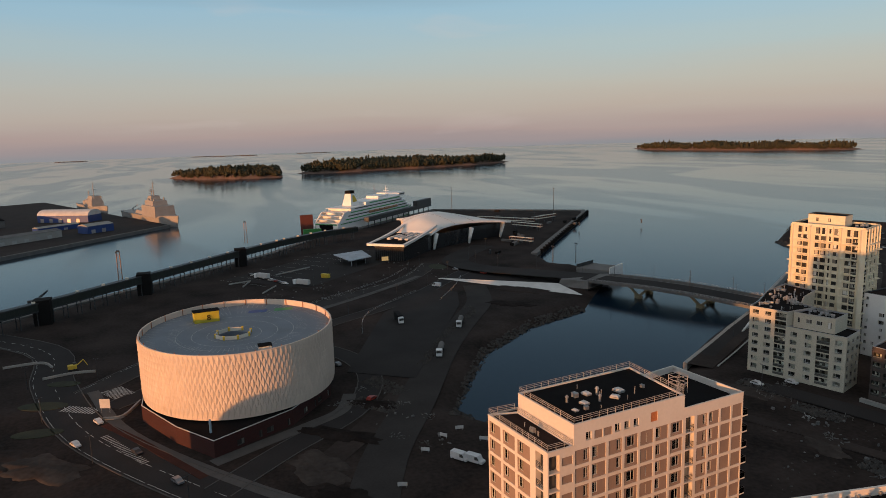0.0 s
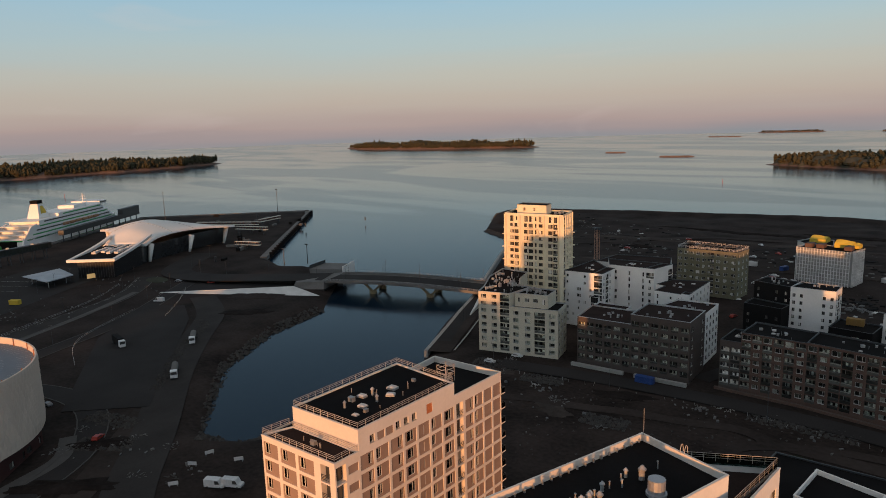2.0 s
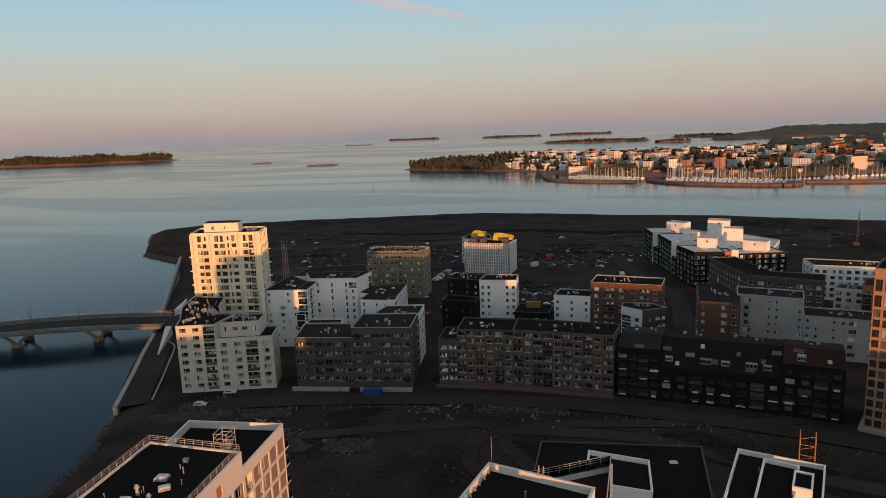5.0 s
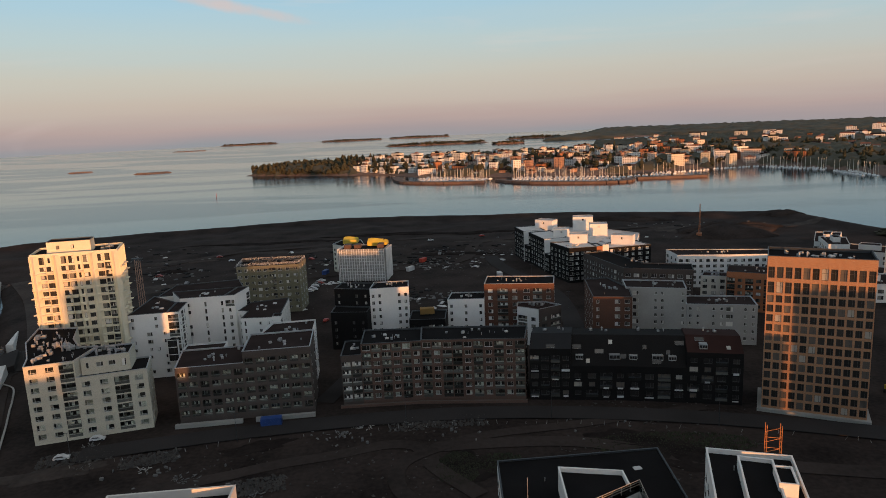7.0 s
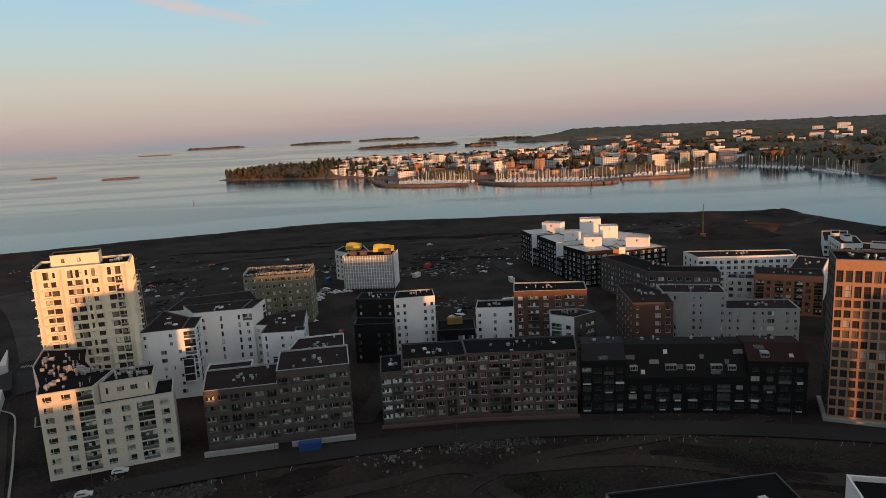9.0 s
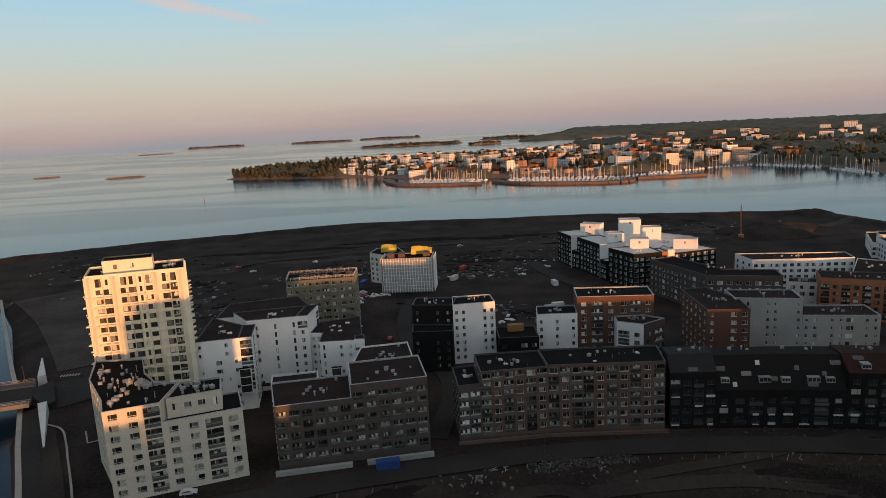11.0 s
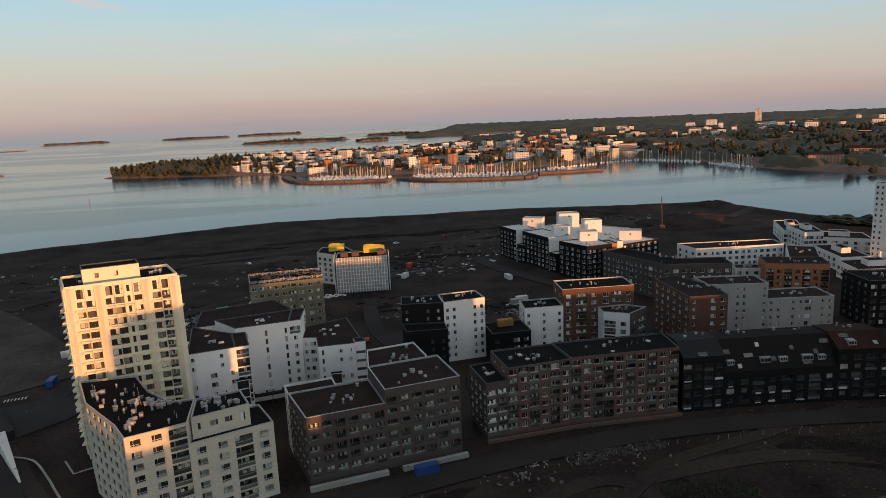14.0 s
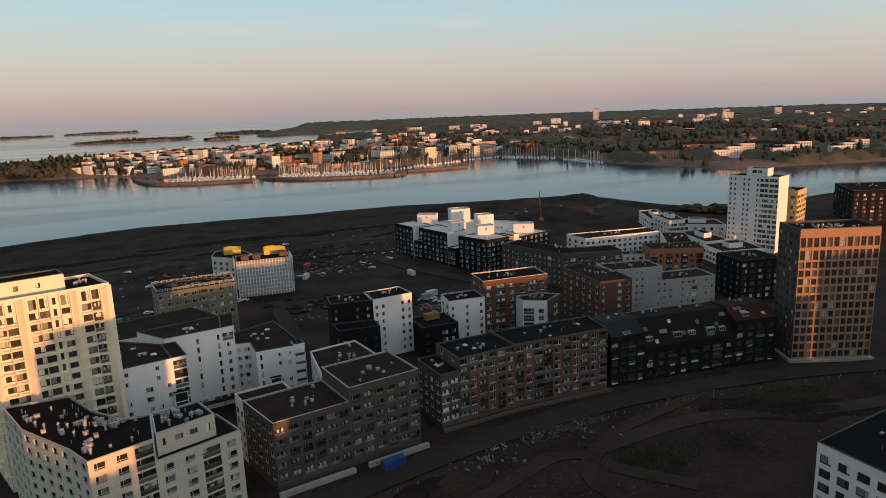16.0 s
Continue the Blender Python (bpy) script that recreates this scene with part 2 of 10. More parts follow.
WATER = water_mat()
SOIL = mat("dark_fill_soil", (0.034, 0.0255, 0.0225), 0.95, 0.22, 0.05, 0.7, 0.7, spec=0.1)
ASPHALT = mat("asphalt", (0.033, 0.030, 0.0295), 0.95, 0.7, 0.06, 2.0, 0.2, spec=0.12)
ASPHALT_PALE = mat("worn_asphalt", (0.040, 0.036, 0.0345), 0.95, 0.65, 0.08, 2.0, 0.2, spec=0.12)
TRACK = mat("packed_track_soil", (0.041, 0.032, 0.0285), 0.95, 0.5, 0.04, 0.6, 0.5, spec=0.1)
PAVING = mat("grey_paving", (0.075, 0.069, 0.065), 0.9, 0.75, 0.2, 3.0, 0.2)
PAINT_LINE = mat("road_paint", (0.42, 0.42, 0.40), 0.7, 0.6, 0.8, 6.0, 0.0)
GRASS = mat("dull_grass", (0.030, 0.033, 0.017), 0.95, 0.5, 0.2, 2.0, 0.4)
ROCK = mat("bank_stone", (0.065, 0.058, 0.053), 0.9, 0.55, 0.4, 2.0, 0.4, per=0.4)
CONCRETE = mat("concrete", (0.30, 0.29, 0.27), 0.85, 0.75, 0.15, 3.0, 0.15)
CONCRETE_DARK = mat("dark_concrete", (0.14, 0.135, 0.13), 0.85, 0.7, 0.15, 3.0, 0.15)
WHITE = mat("white_render", (0.72, 0.705, 0.675), 0.8, 0.88, 0.12, 1.5, 0.05)
CREAM = mat("cream_panel", (0.62, 0.58, 0.50), 0.75, 0.85, 0.2, 2.0, 0.06)
PALE_BRICK = brick_mat("pale_grey_brick", (0.60, 0.55, 0.43), (0.54, 0.50, 0.42), 0.85)
TOWER_WHITE = mat("white_concrete_panel", (0.72, 0.655, 0.50), 0.75, 0.88, 0.15, 2.0, 0.06)
NT_WHITE = mat("warm_white_panel", (0.66, 0.60, 0.54), 0.7, 0.9, 0.1, 2.0, 0.05)
NT_BROWN = mat("taupe_infill_panel", (0.27, 0.195, 0.155), 0.7, 0.85, 0.3, 2.0, 0.05)
DARK_BRICK = brick_mat("dark_brown_brick", (0.085, 0.062, 0.052), (0.07, 0.06, 0.055), 0.7)
RED_BRICK = brick_mat("red_brown_brick", (0.125, 0.066, 0.048), (0.10, 0.072, 0.06), 0.7)
BROWN_BRICK = brick_mat("warm_brown_brick", (0.125, 0.052, 0.030), (0.10, 0.055, 0.04), 0.75)
BLACK_BRICK = brick_mat("black_brick", (0.012, 0.011, 0.0108), (0.013, 0.012, 0.012), 0.7)
BLACK_BRICK.node_tree.nodes["Principled BSDF"].inputs["Specular IOR Level"].default_value = 0.12
ORANGE_BRICK = brick_mat("orange_brick", (0.40, 0.20, 0.10), (0.36, 0.24, 0.16), 0.8)
RUST = brick_mat("rust_brick", (0.42, 0.15, 0.06), (0.30, 0.14, 0.08), 0.8)
GREY_RENDER = mat("grey_render", (0.34, 0.33, 0.31), 0.85, 0.85, 0.1, 1.5, 0.05)
OLIVE = mat("olive_insulation", (0.19, 0.175, 0.115), 0.9, 0.75, 0.3, 1.5, 0.1)
OCHRE_PANEL = mat("ochre_panel", (0.52, 0.40, 0.17), 0.7, 0.8, 0.3, 2.0, 0.05)
YELLOW = mat("yellow_panel", (0.58, 0.42, 0.05), 0.7, 0.8, 0.3, 2.0, 0.05)
FELT = mat("black_roof_felt", (0.011, 0.0102, 0.0105), 0.95, 0.6, 0.12, 3.0, 0.15, spec=0.05)
FELT_BROWN = mat("brown_gravel_roof", (0.030, 0.021, 0.0195), 0.95, 0.6, 0.15, 4.0, 0.3, spec=0.05)
FELT_WHITE = mat("pale_roof_membrane", (0.55, 0.54, 0.53), 0.85, 0.8, 0.15, 3.0, 0.1)
ZINC = mat("zinc_coping", (0.42, 0.43, 0.45), 0.45, 0.85, 0.5, 4.0, 0.03, metal=0.6)
STEEL = mat("galvanised_steel", (0.36, 0.36, 0.36), 0.5, 0.8, 0.5, 5.0, 0.03, metal=0.5, per=0.2)
DARK_STEEL = mat("dark_steel", (0.05, 0.055, 0.06), 0.5, 0.8, 0.5, 5.0, 0.03, metal=0.3)
RAIL_PAINT = mat("painted_rail", (0.42, 0.38, 0.34), 0.5, 0.85, 0.5, 5.0, 0.0)
FRAME_DARK = mat("dark_window_frame", (0.05, 0.048, 0.046), 0.5, 0.9, 0.5, 5.0, 0.0)
FRAME_PALE = mat("pale_window_frame", (0.56, 0.55, 0.52), 0.5, 0.9, 0.5, 5.0, 0.0)
GLASS = glass_mat("window_glass", (0.95, 0.98, 0.96), 1.0)
RAIL_GLASS = glass_mat("balcony_glass", (0.72, 0.8, 0.78), 0.85)
GREEN_GLASS = glass_mat("green_glass", (0.25, 0.33, 0.32), 0.8)
ROOM = room_mat("room_behind_pane", [(0.0, (0.018, 0.016, 0.015)), (0.40, (0.05, 0.046, 0.04)), (0.60, (0.14, 0.13, 0.105)), (0.72, (0.36, 0.35, 0.30)), (0.86, (0.70, 0.68, 0.62))], 0.999)
ROOM_B = room_mat("curtain_behind_pane", [(0.0, (0.02, 0.018, 0.016)), (0.48, (0.07, 0.066, 0.055)), (0.66, (0.20, 0.19, 0.165)), (0.79, (0.46, 0.44, 0.40)), (0.92, (0.70, 0.68, 0.64))], 13.7)
ROOM_DARK = room_mat("dark_room_behind_pane", [(0.0, (0.012, 0.011, 0.010)), (0.55, (0.035, 0.031, 0.027)), (0.78, (0.11, 0.095, 0.08)), (0.93, (0.38, 0.35, 0.30))], 5.3)
LIT_ORANGE = mat("copper_orange_panel", (0.50, 0.17, 0.06), 0.5, 0.7, 1.2, 4.0, 0.1)
RAIL_MIX = mat("balcony_rail_front", (0.27, 0.265, 0.24), 0.4, 0.8, 0.5, 2.0, 0.0, per=0.95)
FROST = mat("frosted_rail_glass", (0.07, 0.07, 0.063), 0.25, 0.8, 0.5, 2.0, 0.0, per=0.75)
ROOM_C = room_mat("balcony_things", [(0.0, (0.02, 0.018, 0.016)), (0.22, (0.2, 0.17, 0.13)), (0.40, (0.03, 0.028, 0.025)), (0.55, (0.6, 0.57, 0.50)), (0.80, (0.88, 0.86, 0.80))], 29.3)
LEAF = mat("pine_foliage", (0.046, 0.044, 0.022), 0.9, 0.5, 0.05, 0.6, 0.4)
# paler than the near pines: distance haze is mixed into this leaf colour
LEAF_HAZED = mat("haze_paled_forest", (0.072, 0.068, 0.046), 0.95, 0.55, 0.01, 0.15, 0.4)
SHORE = mat("shore_granite", (0.15, 0.10, 0.078), 0.9, 0.6, 0.1, 1.0, 0.3)
RED_PAINT = mat("red_paint", (0.38, 0.05, 0.03), 0.6, 0.8, 0.4, 3.0, 0.05)
GREEN_PAINT = mat("green_paint", (0.05, 0.24, 0.06), 0.5, 0.85, 0.3, 2.0, 0.0)
BLUE_PAINT = mat("blue_paint", (0.02, 0.055, 0.20), 0.5, 0.85, 0.5, 3.0, 0.03)
NAVY_GREY = mat("naval_grey", (0.30, 0.28, 0.26), 0.6, 0.85, 0.2, 2.0, 0.05)
SHIP_WHITE = mat("ship_white", (0.78, 0.78, 0.77), 0.45, 0.92, 0.1, 1.0, 0.0)
SHIP_GREEN = mat("ship_green", (0.03, 0.30, 0.08), 0.45, 0.9, 0.1, 1.0, 0.0)
TYRE = mat("tyre_rubber", (0.02, 0.02, 0.02), 0.9, 0.9, 1.0, 5.0, 0.0)


# ---------------------------------------------------------------- mesh helpers
def box(bm, x0, y0, z0, x1, y1, z1, m=0):
    v = [bm.verts.new(p) for p in ((x0, y0, z0), (x1, y0, z0), (x1, y1, z0), (x0, y1, z0), (x0, y0, z1), (x1, y0, z1), (x1, y1, z1), (x0, y1, z1))]
    for f in ((3, 2, 1, 0), (4, 5, 6, 7), (0, 1, 5, 4), (1, 2, 6, 5), (2, 3, 7, 6), (3, 0, 4, 7)):
        bm.faces.new([v[i] for i in f]).material_index = m


def beam(bm, a, b, r, sides=4, m=0, r2=None):
    """A bar from a to b."""
    a, b = Vector(a), Vector(b)
    d = (b - a).normalized()
    u = d.orthogonal().normalized() if abs(d.z) > 0.99 else d.cross(Vector((0, 0, 1))).normalized()
    w = d.cross(u)
    rings = []
    for p, rr in ((a, r), (b, r if r2 is None else r2)):
        rings.append([bm.verts.new(p + rr * (math.cos(2 * math.pi * (i + 0.5) / sides) * u + math.sin(2 * math.pi * (i + 0.5) / sides) * w)) for i in range(sides)])
    for i in range(sides):
        j = (i + 1) % sides
        bm.faces.new((rings[0][i], rings[0][j], rings[1][j], rings[1][i])).material_index = m
    bm.faces.new(rings[0][::-1]).material_index = m
    bm.faces.new(rings[1]).material_index = m


def prism(bm, poly, z0, z1, m=0, cap=True):
    lo, hi = [bm.verts.new((x, y, z0)) for x, y in poly], [bm.verts.new((x, y, z1)) for x, y in poly]
    n = len(poly)
    for i in range(n):
        j = (i + 1) % n
        bm.faces.new((lo[i], lo[j], hi[j], hi[i])).material_index = m
    if cap:
        bm.faces.new(hi).material_index = m
        bm.faces.new(lo[::-1]).material_index = m


def inset(poly, d):
    """The polygon (counter-clockwise) drawn in by d."""
    out, n = [], len(poly)
    for i in range(n):
        p0, p1, p2 = (Vector(poly[(i + k) % n]) for k in (-1, 0, 1))
        a, b = (p1 - p0).normalized(), (p2 - p1).normalized()
        na, nb = Vector((-a.y, a.x)), Vector((-b.y, b.x))
        s = (na + nb)
        k = d / max(0.25, 1 + na.dot(nb))
        out.append((p1.x + s.x * k, p1.y + s.y * k))
    return out


def mesh_of(bm, name, materials, smooth=False):
    me = bpy.data.meshes.new(name)
    bm.to_mesh(me)
    bm.free()
    for m in materials if isinstance(materials, (list, tuple)) else [materials]:
        me.materials.append(m)
    if smooth:
        for p in me.polygons:
            p.use_smooth = True
    return me


def part(name, bm, material, parent, label="", smooth=False):
    ob = new(name, mesh_of(bm, name, material, smooth))
    ob.parent = parent
    return tagged(ob, label)


def piece(name, me, parent, m):
    """An object on shared mesh data, under a thing."""
    ob = new(name, me)
    ob.parent = parent
    ob.matrix_basis = m
    return ob


def thing(name, x, y, z, label, category, group="", kind="", rz=0):
    ob = new(name)
    ob.empty_display_size = 1
    ob.matrix_basis = pose(x, y, z, 0, 0, rz)
    return tagged(ob, label, category, group, kind)


# ---------------------------------------------------------------- windows and walls
MESHES = {}


CELLS = "gdheavk"


def grid_mesh(bm, xs, zs, cell, thick=0.0):
    """A relief of rectangular cells on one connected mesh. cell(i, j) gives (depth y, material) or None; thick: how deep free-standing bars are."""
    at = {}

    def v(x, y, z):
        k = (round(x, 4), round(y, 4), round(z, 4))
        if k not in at:
            at[k] = bm.verts.new(k)
        return at[k]

    def face(m, *ps):
        bm.faces.new([v(*p) for p in ps]).material_index = m

    nx, nz = len(xs) - 1, len(zs) - 1
    cells = [[cell(i, j) for j in range(nz)] for i in range(nx)]
    for i in range(nx):
        for j in range(nz):
            c = cells[i][j]
            if c is None:
                continue
            y, m = c
            x0, x1, z0, z1 = xs[i], xs[i + 1], zs[j], zs[j + 1]
            face(m, (x0, y, z0), (x1, y, z0), (x1, y, z1), (x0, y, z1))
            if thick:
                b = y + thick
                face(m, (x1, b, z0), (x0, b, z0), (x0, b, z1), (x1, b, z1))
                for di, dj, p, q in ((1, 0, (x1, z0), (x1, z1)), (-1, 0, (x0, z1), (x0, z0)), (0, 1, (x1, z1), (x0, z1)), (0, -1, (x0, z0), (x1, z0))):
                    ii, jj = i + di, j + dj
                    if not (0 <= ii < nx and 0 <= jj < nz) or cells[ii][jj] is None:
                        face(m, (p[0], y, p[1]), (p[0], b, p[1]), (q[0], b, q[1]), (q[0], y, q[1]))
                continue
            for ii, jj, p, q in ((i + 1, j, (x1, z0), (x1, z1)), (i, j + 1, (x1, z1), (x0, z1))):
                if ii < nx and jj < nz and cells[ii][jj] and abs(cells[ii][jj][0] - y) > 1e-4:
                    y2, m2 = cells[ii][jj]
                    face(m if y < y2 else m2, (p[0], y, p[1]), (p[0], y2, p[1]), (q[0], y2, q[1]), (q[0], y, q[1]))


def window_materials(dark):
    return [FRAME_DARK if dark else FRAME_PALE, ROOM_DARK if dark == 2 else ROOM, NT_BROWN, GLASS, FROST, ROOM_DARK if dark == 2 else ROOM_B, LIT_ORANGE, DARK_STEEL, ROOM_DARK if dark == 2 else ROOM_C, FRAME_DARK, DARK_STEEL if dark == 2 else RAIL_MIX]


def window_meshes(kind, w, h, dark, loose=True):
    """Frame with the room behind it, and the pane; x along the wall, y inwards, z up from the sill. Kinds in CELLS are panel bays with a small window or none."""
    key = (kind, round(w, 2), round(h, 2), dark, loose)
    if key in MESHES:
        return MESHES[key]
    bm = bmesh.new()
    t = 0.08
    deep = {"l": 0.85, "L": 0.85, "b": 1.1}.get(kind, 0.34)
    pane = None
    if kind in CELLS:
        # a taupe panel, cut by the window where there is one
        top = h - 0.25
        x0, x1, z0 = {"g": (-w * 0.44, -w * 0.08, 0.45), "h": (w * 0.12, w * 0.42, 0.4), "d": (-w * 0.30, w * 0.28, 0.45), "v": (-0.12, 0.16, 0.3)}.get(kind, (0, 0, 0))
        if kind == "v":
            top = h * 0.8
        if x1 > x0:
            f = min(t, (x1 - x0) * 0.2)
            c = x0 + (x1 - x0) * 0.62
            xs, zs = [-w / 2, x0, x0 + f, c - f / 2, c + f / 2, x1 - f, x1, w / 2], [0, z0, z0 + f, top - f, top, h]
            grid_mesh(bm, xs, zs, lambda i, j: (0.12, 2) if i in (0, 6) or j in (0, 4) else (0.20, 0) if i in (1, 3, 5) or j in (1, 3) else (0.29, 1 if i < 4 else 5))
            pane = (x0 + f, z0 + f, x1 - f, top - f, 0.24)
        else:
            grid_mesh(bm, [-w / 2, w / 2], [0, h], lambda i, j: (0.12, 2))
    elif kind == "o":
        grid_mesh(bm, [-w / 2, w / 2], [0, h], lambda i, j: (0.08, 6))
    elif kind == "b":
        # open recess with the flat's dark glazed back
        grid_mesh(bm, [-w / 2, -w * 0.1, -w * 0.05, w / 2], [0, h], lambda i, j: (1.0, (7, 0, 1)[i]))
    elif kind in "lL":
        # glazed loggia: solid rail below, the flat's own windows and things behind
        rz = 0.95 if kind == "l" else 0.62
        cuts = [-w / 2, -w / 2 + 0.06, -w * 0.24, -w * 0.19, -w * 0.02, w * 0.20, w / 2 - 0.06, w / 2]
        zs = [0, rz - 0.06, rz + 0.05, h * 0.70, h * 0.82, h]
        things_ = {(1, 2): 1, (1, 3): 1, (1, 4): 1, (2, 2): 0, (2, 3): 0, (2, 4): 0, (3, 2): 8, (3, 3): 9, (3, 4): 9, (4, 2): 5, (4, 3): 5, (4, 4): 5, (5, 2): 8, (5, 3): 8, (5, 4): 9}

        def cell(i, j):
            if j == 1:
                return (0.02, 10)
            if j == 0:
                return (0.06, 4)
            return (0.12, 9) if i in (0, 6) else (0.75, things_[(i, j)])
        grid_mesh(bm, cuts, zs, cell)
    else:
        y = 0.16
        x0, x1 = -w / 2, w / 2
        c = x0 + w * (0.30 if kind == "c" else 0.64)
        xs = [x0, x0 + t, c - t / 2, c + t / 2, x1 - t, x1] if w > 1.0 else [x0, x0 + t, x1 - t, x1]
        bars = [len(xs) - 2] + ([2] if w > 1.0 else []) + [0]
        zs = [0, t, h - t, h]
        if kind in "cQ":
            q = h * (0.24 if kind == "c" else 0.62)
            zs = [0, t, q - t / 2, q + t / 2, h - t, h]
        rows = [0, len(zs) - 2] + ([2] if kind in "cQ" else [])
        sill = kind in "wWsc" and w > 1.0
        if sill:
            zs = [-0.07] + zs

        def cell(i, j):
            if sill and j == 0:
                return (-0.07, 0)
            j -= 1 if sill else 0
            return (y, 0) if i in bars or j in rows else (y + 0.09, 5 if i == 1 and len(bars) == 3 else 1)
        grid_mesh(bm, xs, zs, cell)
        pane = (x0 + t, t, x1 - t, h - t, y + 0.045)
    frame_me = mesh_of(bm, "window", window_materials(dark))
    pane_me = rail_me = None
    if loose and pane:
        bm = bmesh.new()
        box(bm, pane[0], pane[4] - 0.012, pane[1], pane[2], pane[4] + 0.012, pane[3])
        pane_me = mesh_of(bm, "pane", GLASS)
    elif loose and kind in "lL":
        bm = bmesh.new()
        rz = 1.0 if kind == "l" else 0.67
        grid_mesh(bm, [-w / 2 + 0.06, -0.03, 0.03, w / 2 - 0.06], [rz, h - 0.07, h], lambda i, j: (0.10, 1 if i == 1 or j == 1 else 0), 0.03)
        pane_me = mesh_of(bm, "pane", [GLASS, FRAME_DARK])
    elif loose and kind == "b":
        bm = bmesh.new()
        grid_mesh(bm, [-w / 2, -w / 2 + 0.06, -0.03, 0.03, w / 2 - 0.06, w / 2], [0, 0.35, 0.41, 0.6, 0.66, 0.85, 0.91, 1.1, 1.17], lambda i, j: (0.05, 0) if i in (0, 2, 4) or j % 2 else None, 0.05)
        rail_me = mesh_of(bm, "railing", DARK_STEEL)
    MESHES[key] = (frame_me, pane_me, rail_me, deep + 0.1)
    return MESHES[key]


# kind: width, sill, height
OPENINGS = {"w": (2.0, 0.95, 1.5), "n": (0.8, 0.7, 1.9), "W": (2.6, 0.75, 1.75), "l": (3.0, 0.15, 2.55), "L": (3.0, 0.5, 2.1), "t": (1.2, 0.25, 2.3),
            "s": (1.1, 1.0, 1.3), "q": (1.75, 0.45, 2.2), "Q": (1.75, 0.25, 3.4), "c": (2.35, 0.8, 1.7), "o": (1.5, 0.9, 1.7), "b": (2.0, 0.1, 2.8), "k": (2.4, 0.8, 1.4),
            **{k: (9, 0.28, 2.5) for k in "gdheav"}}


def wall(parent, org, p0, p1, z0, z1, rows, material, dark=True, panes=False, fill=0.86, far=False):
    """One wall from p0 to p1 (outside on its right), with openings cut through it. rows: (floor z, height, pattern), a letter to a bay. far: small distant windows, joined."""
    a, b = Vector(p0) - Vector(org[:2]), Vector(p1) - Vector(org[:2])
    length = (b - a).length
    u = (b - a) / length
    inward = Vector((-u.y, u.x))
    ang = math.degrees(math.atan2(u.y, u.x))
    bm = bmesh.new()

    def quad(s0, q0, s1, q1):
        if s1 - s0 < 1e-4 or q1 - q0 < 1e-4:
            return
        vs = [bm.verts.new((a.x + u.x * s, a.y + u.y * s, q - org[2])) for s, q in ((s0, q0), (s1, q0), (s1, q1), (s0, q1))]
        bm.faces.new(vs)

    def reveal(s0, q0, s1, q1, deep):
        def at(s, q, d):
            return (a.x + u.x * s + inward.x * d, a.y + u.y * s + inward.y * d, q - org[2])
        for e, f in (((s0, q0), (s1, q0)), ((s1, q0), (s1, q1)), ((s1, q1), (s0, q1)), ((s0, q1), (s0, q0))):
            bm.faces.new([bm.verts.new(at(*k)) for k in ((*f, 0), (*e, 0), (*e, deep), (*f, deep))])
        bm.faces.new([bm.verts.new(at(*k, deep)) for k in ((s0, q0), (s1, q0), (s1, q1), (s0, q1))])

    spots = []
    low = z0
    for zf, hf, pattern in rows:
        quad(0, low, length, zf)
        low = zf + hf
        bay = length / len(pattern)
        s = 0.0
        for i, k in enumerate(pattern):
            if k not in OPENINGS:
                continue
            w, sill, h = OPENINGS[k]
            if k in "lL":
                w = bay * fill
            w, h = min(w, bay * (0.84 if k in CELLS else 0.92)), min(h, hf - sill - 0.12)
            c = (i + 0.5) * bay
            quad(s, zf, c - w / 2, zf + hf)
            quad(c - w / 2, zf, c + w / 2, zf + sill)
            quad(c - w / 2, zf + sill + h, c + w / 2, zf + hf)
            fm, pm, rm, deep = window_meshes(k, w, h, dark, panes)
            reveal(c - w / 2, zf + sill, c + w / 2, zf + sill + h, deep + 0.02)
            spots.append((k, pose(a.x + u.x * c, a.y + u.y * c, zf + sill - org[2], 0, 0, ang), fm, pm, rm))
            s = c + w / 2
        quad(s, zf, length, zf + hf)
    quad(0, low, length, z1)
    ob = part("wall", bm, material, parent)
    if far and spots:
        verts, faces, idx = [], [], []
        for k, m, fm, pm, rm in spots:
            base = len(verts)
            verts += [(m @ q.co)[:] for q in fm.vertices]
            for p in fm.polygons:
                faces.append([base + q for q in p.vertices])
                idx.append(p.material_index)
        me = bpy.data.meshes.new("glazing")
        me.from_pydata(verts, [], faces)
        for m_ in window_materials(dark):
            me.materials.append(m_)
        me.polygons.foreach_set("material_index", idx)
        rows_ob = new("glazing", me)
        rows_ob.parent = parent
        tagged(rows_ob, kind="stuff")
        return ob
    for k, m, fm, pm, rm in spots:
        win = piece("window" if k not in "lL" else "loggia", fm, parent, m)
        if pm:
            piece("pane", pm, win, Matrix())
        if rm:
            piece("railing", rm, win, Matrix())
    return ob


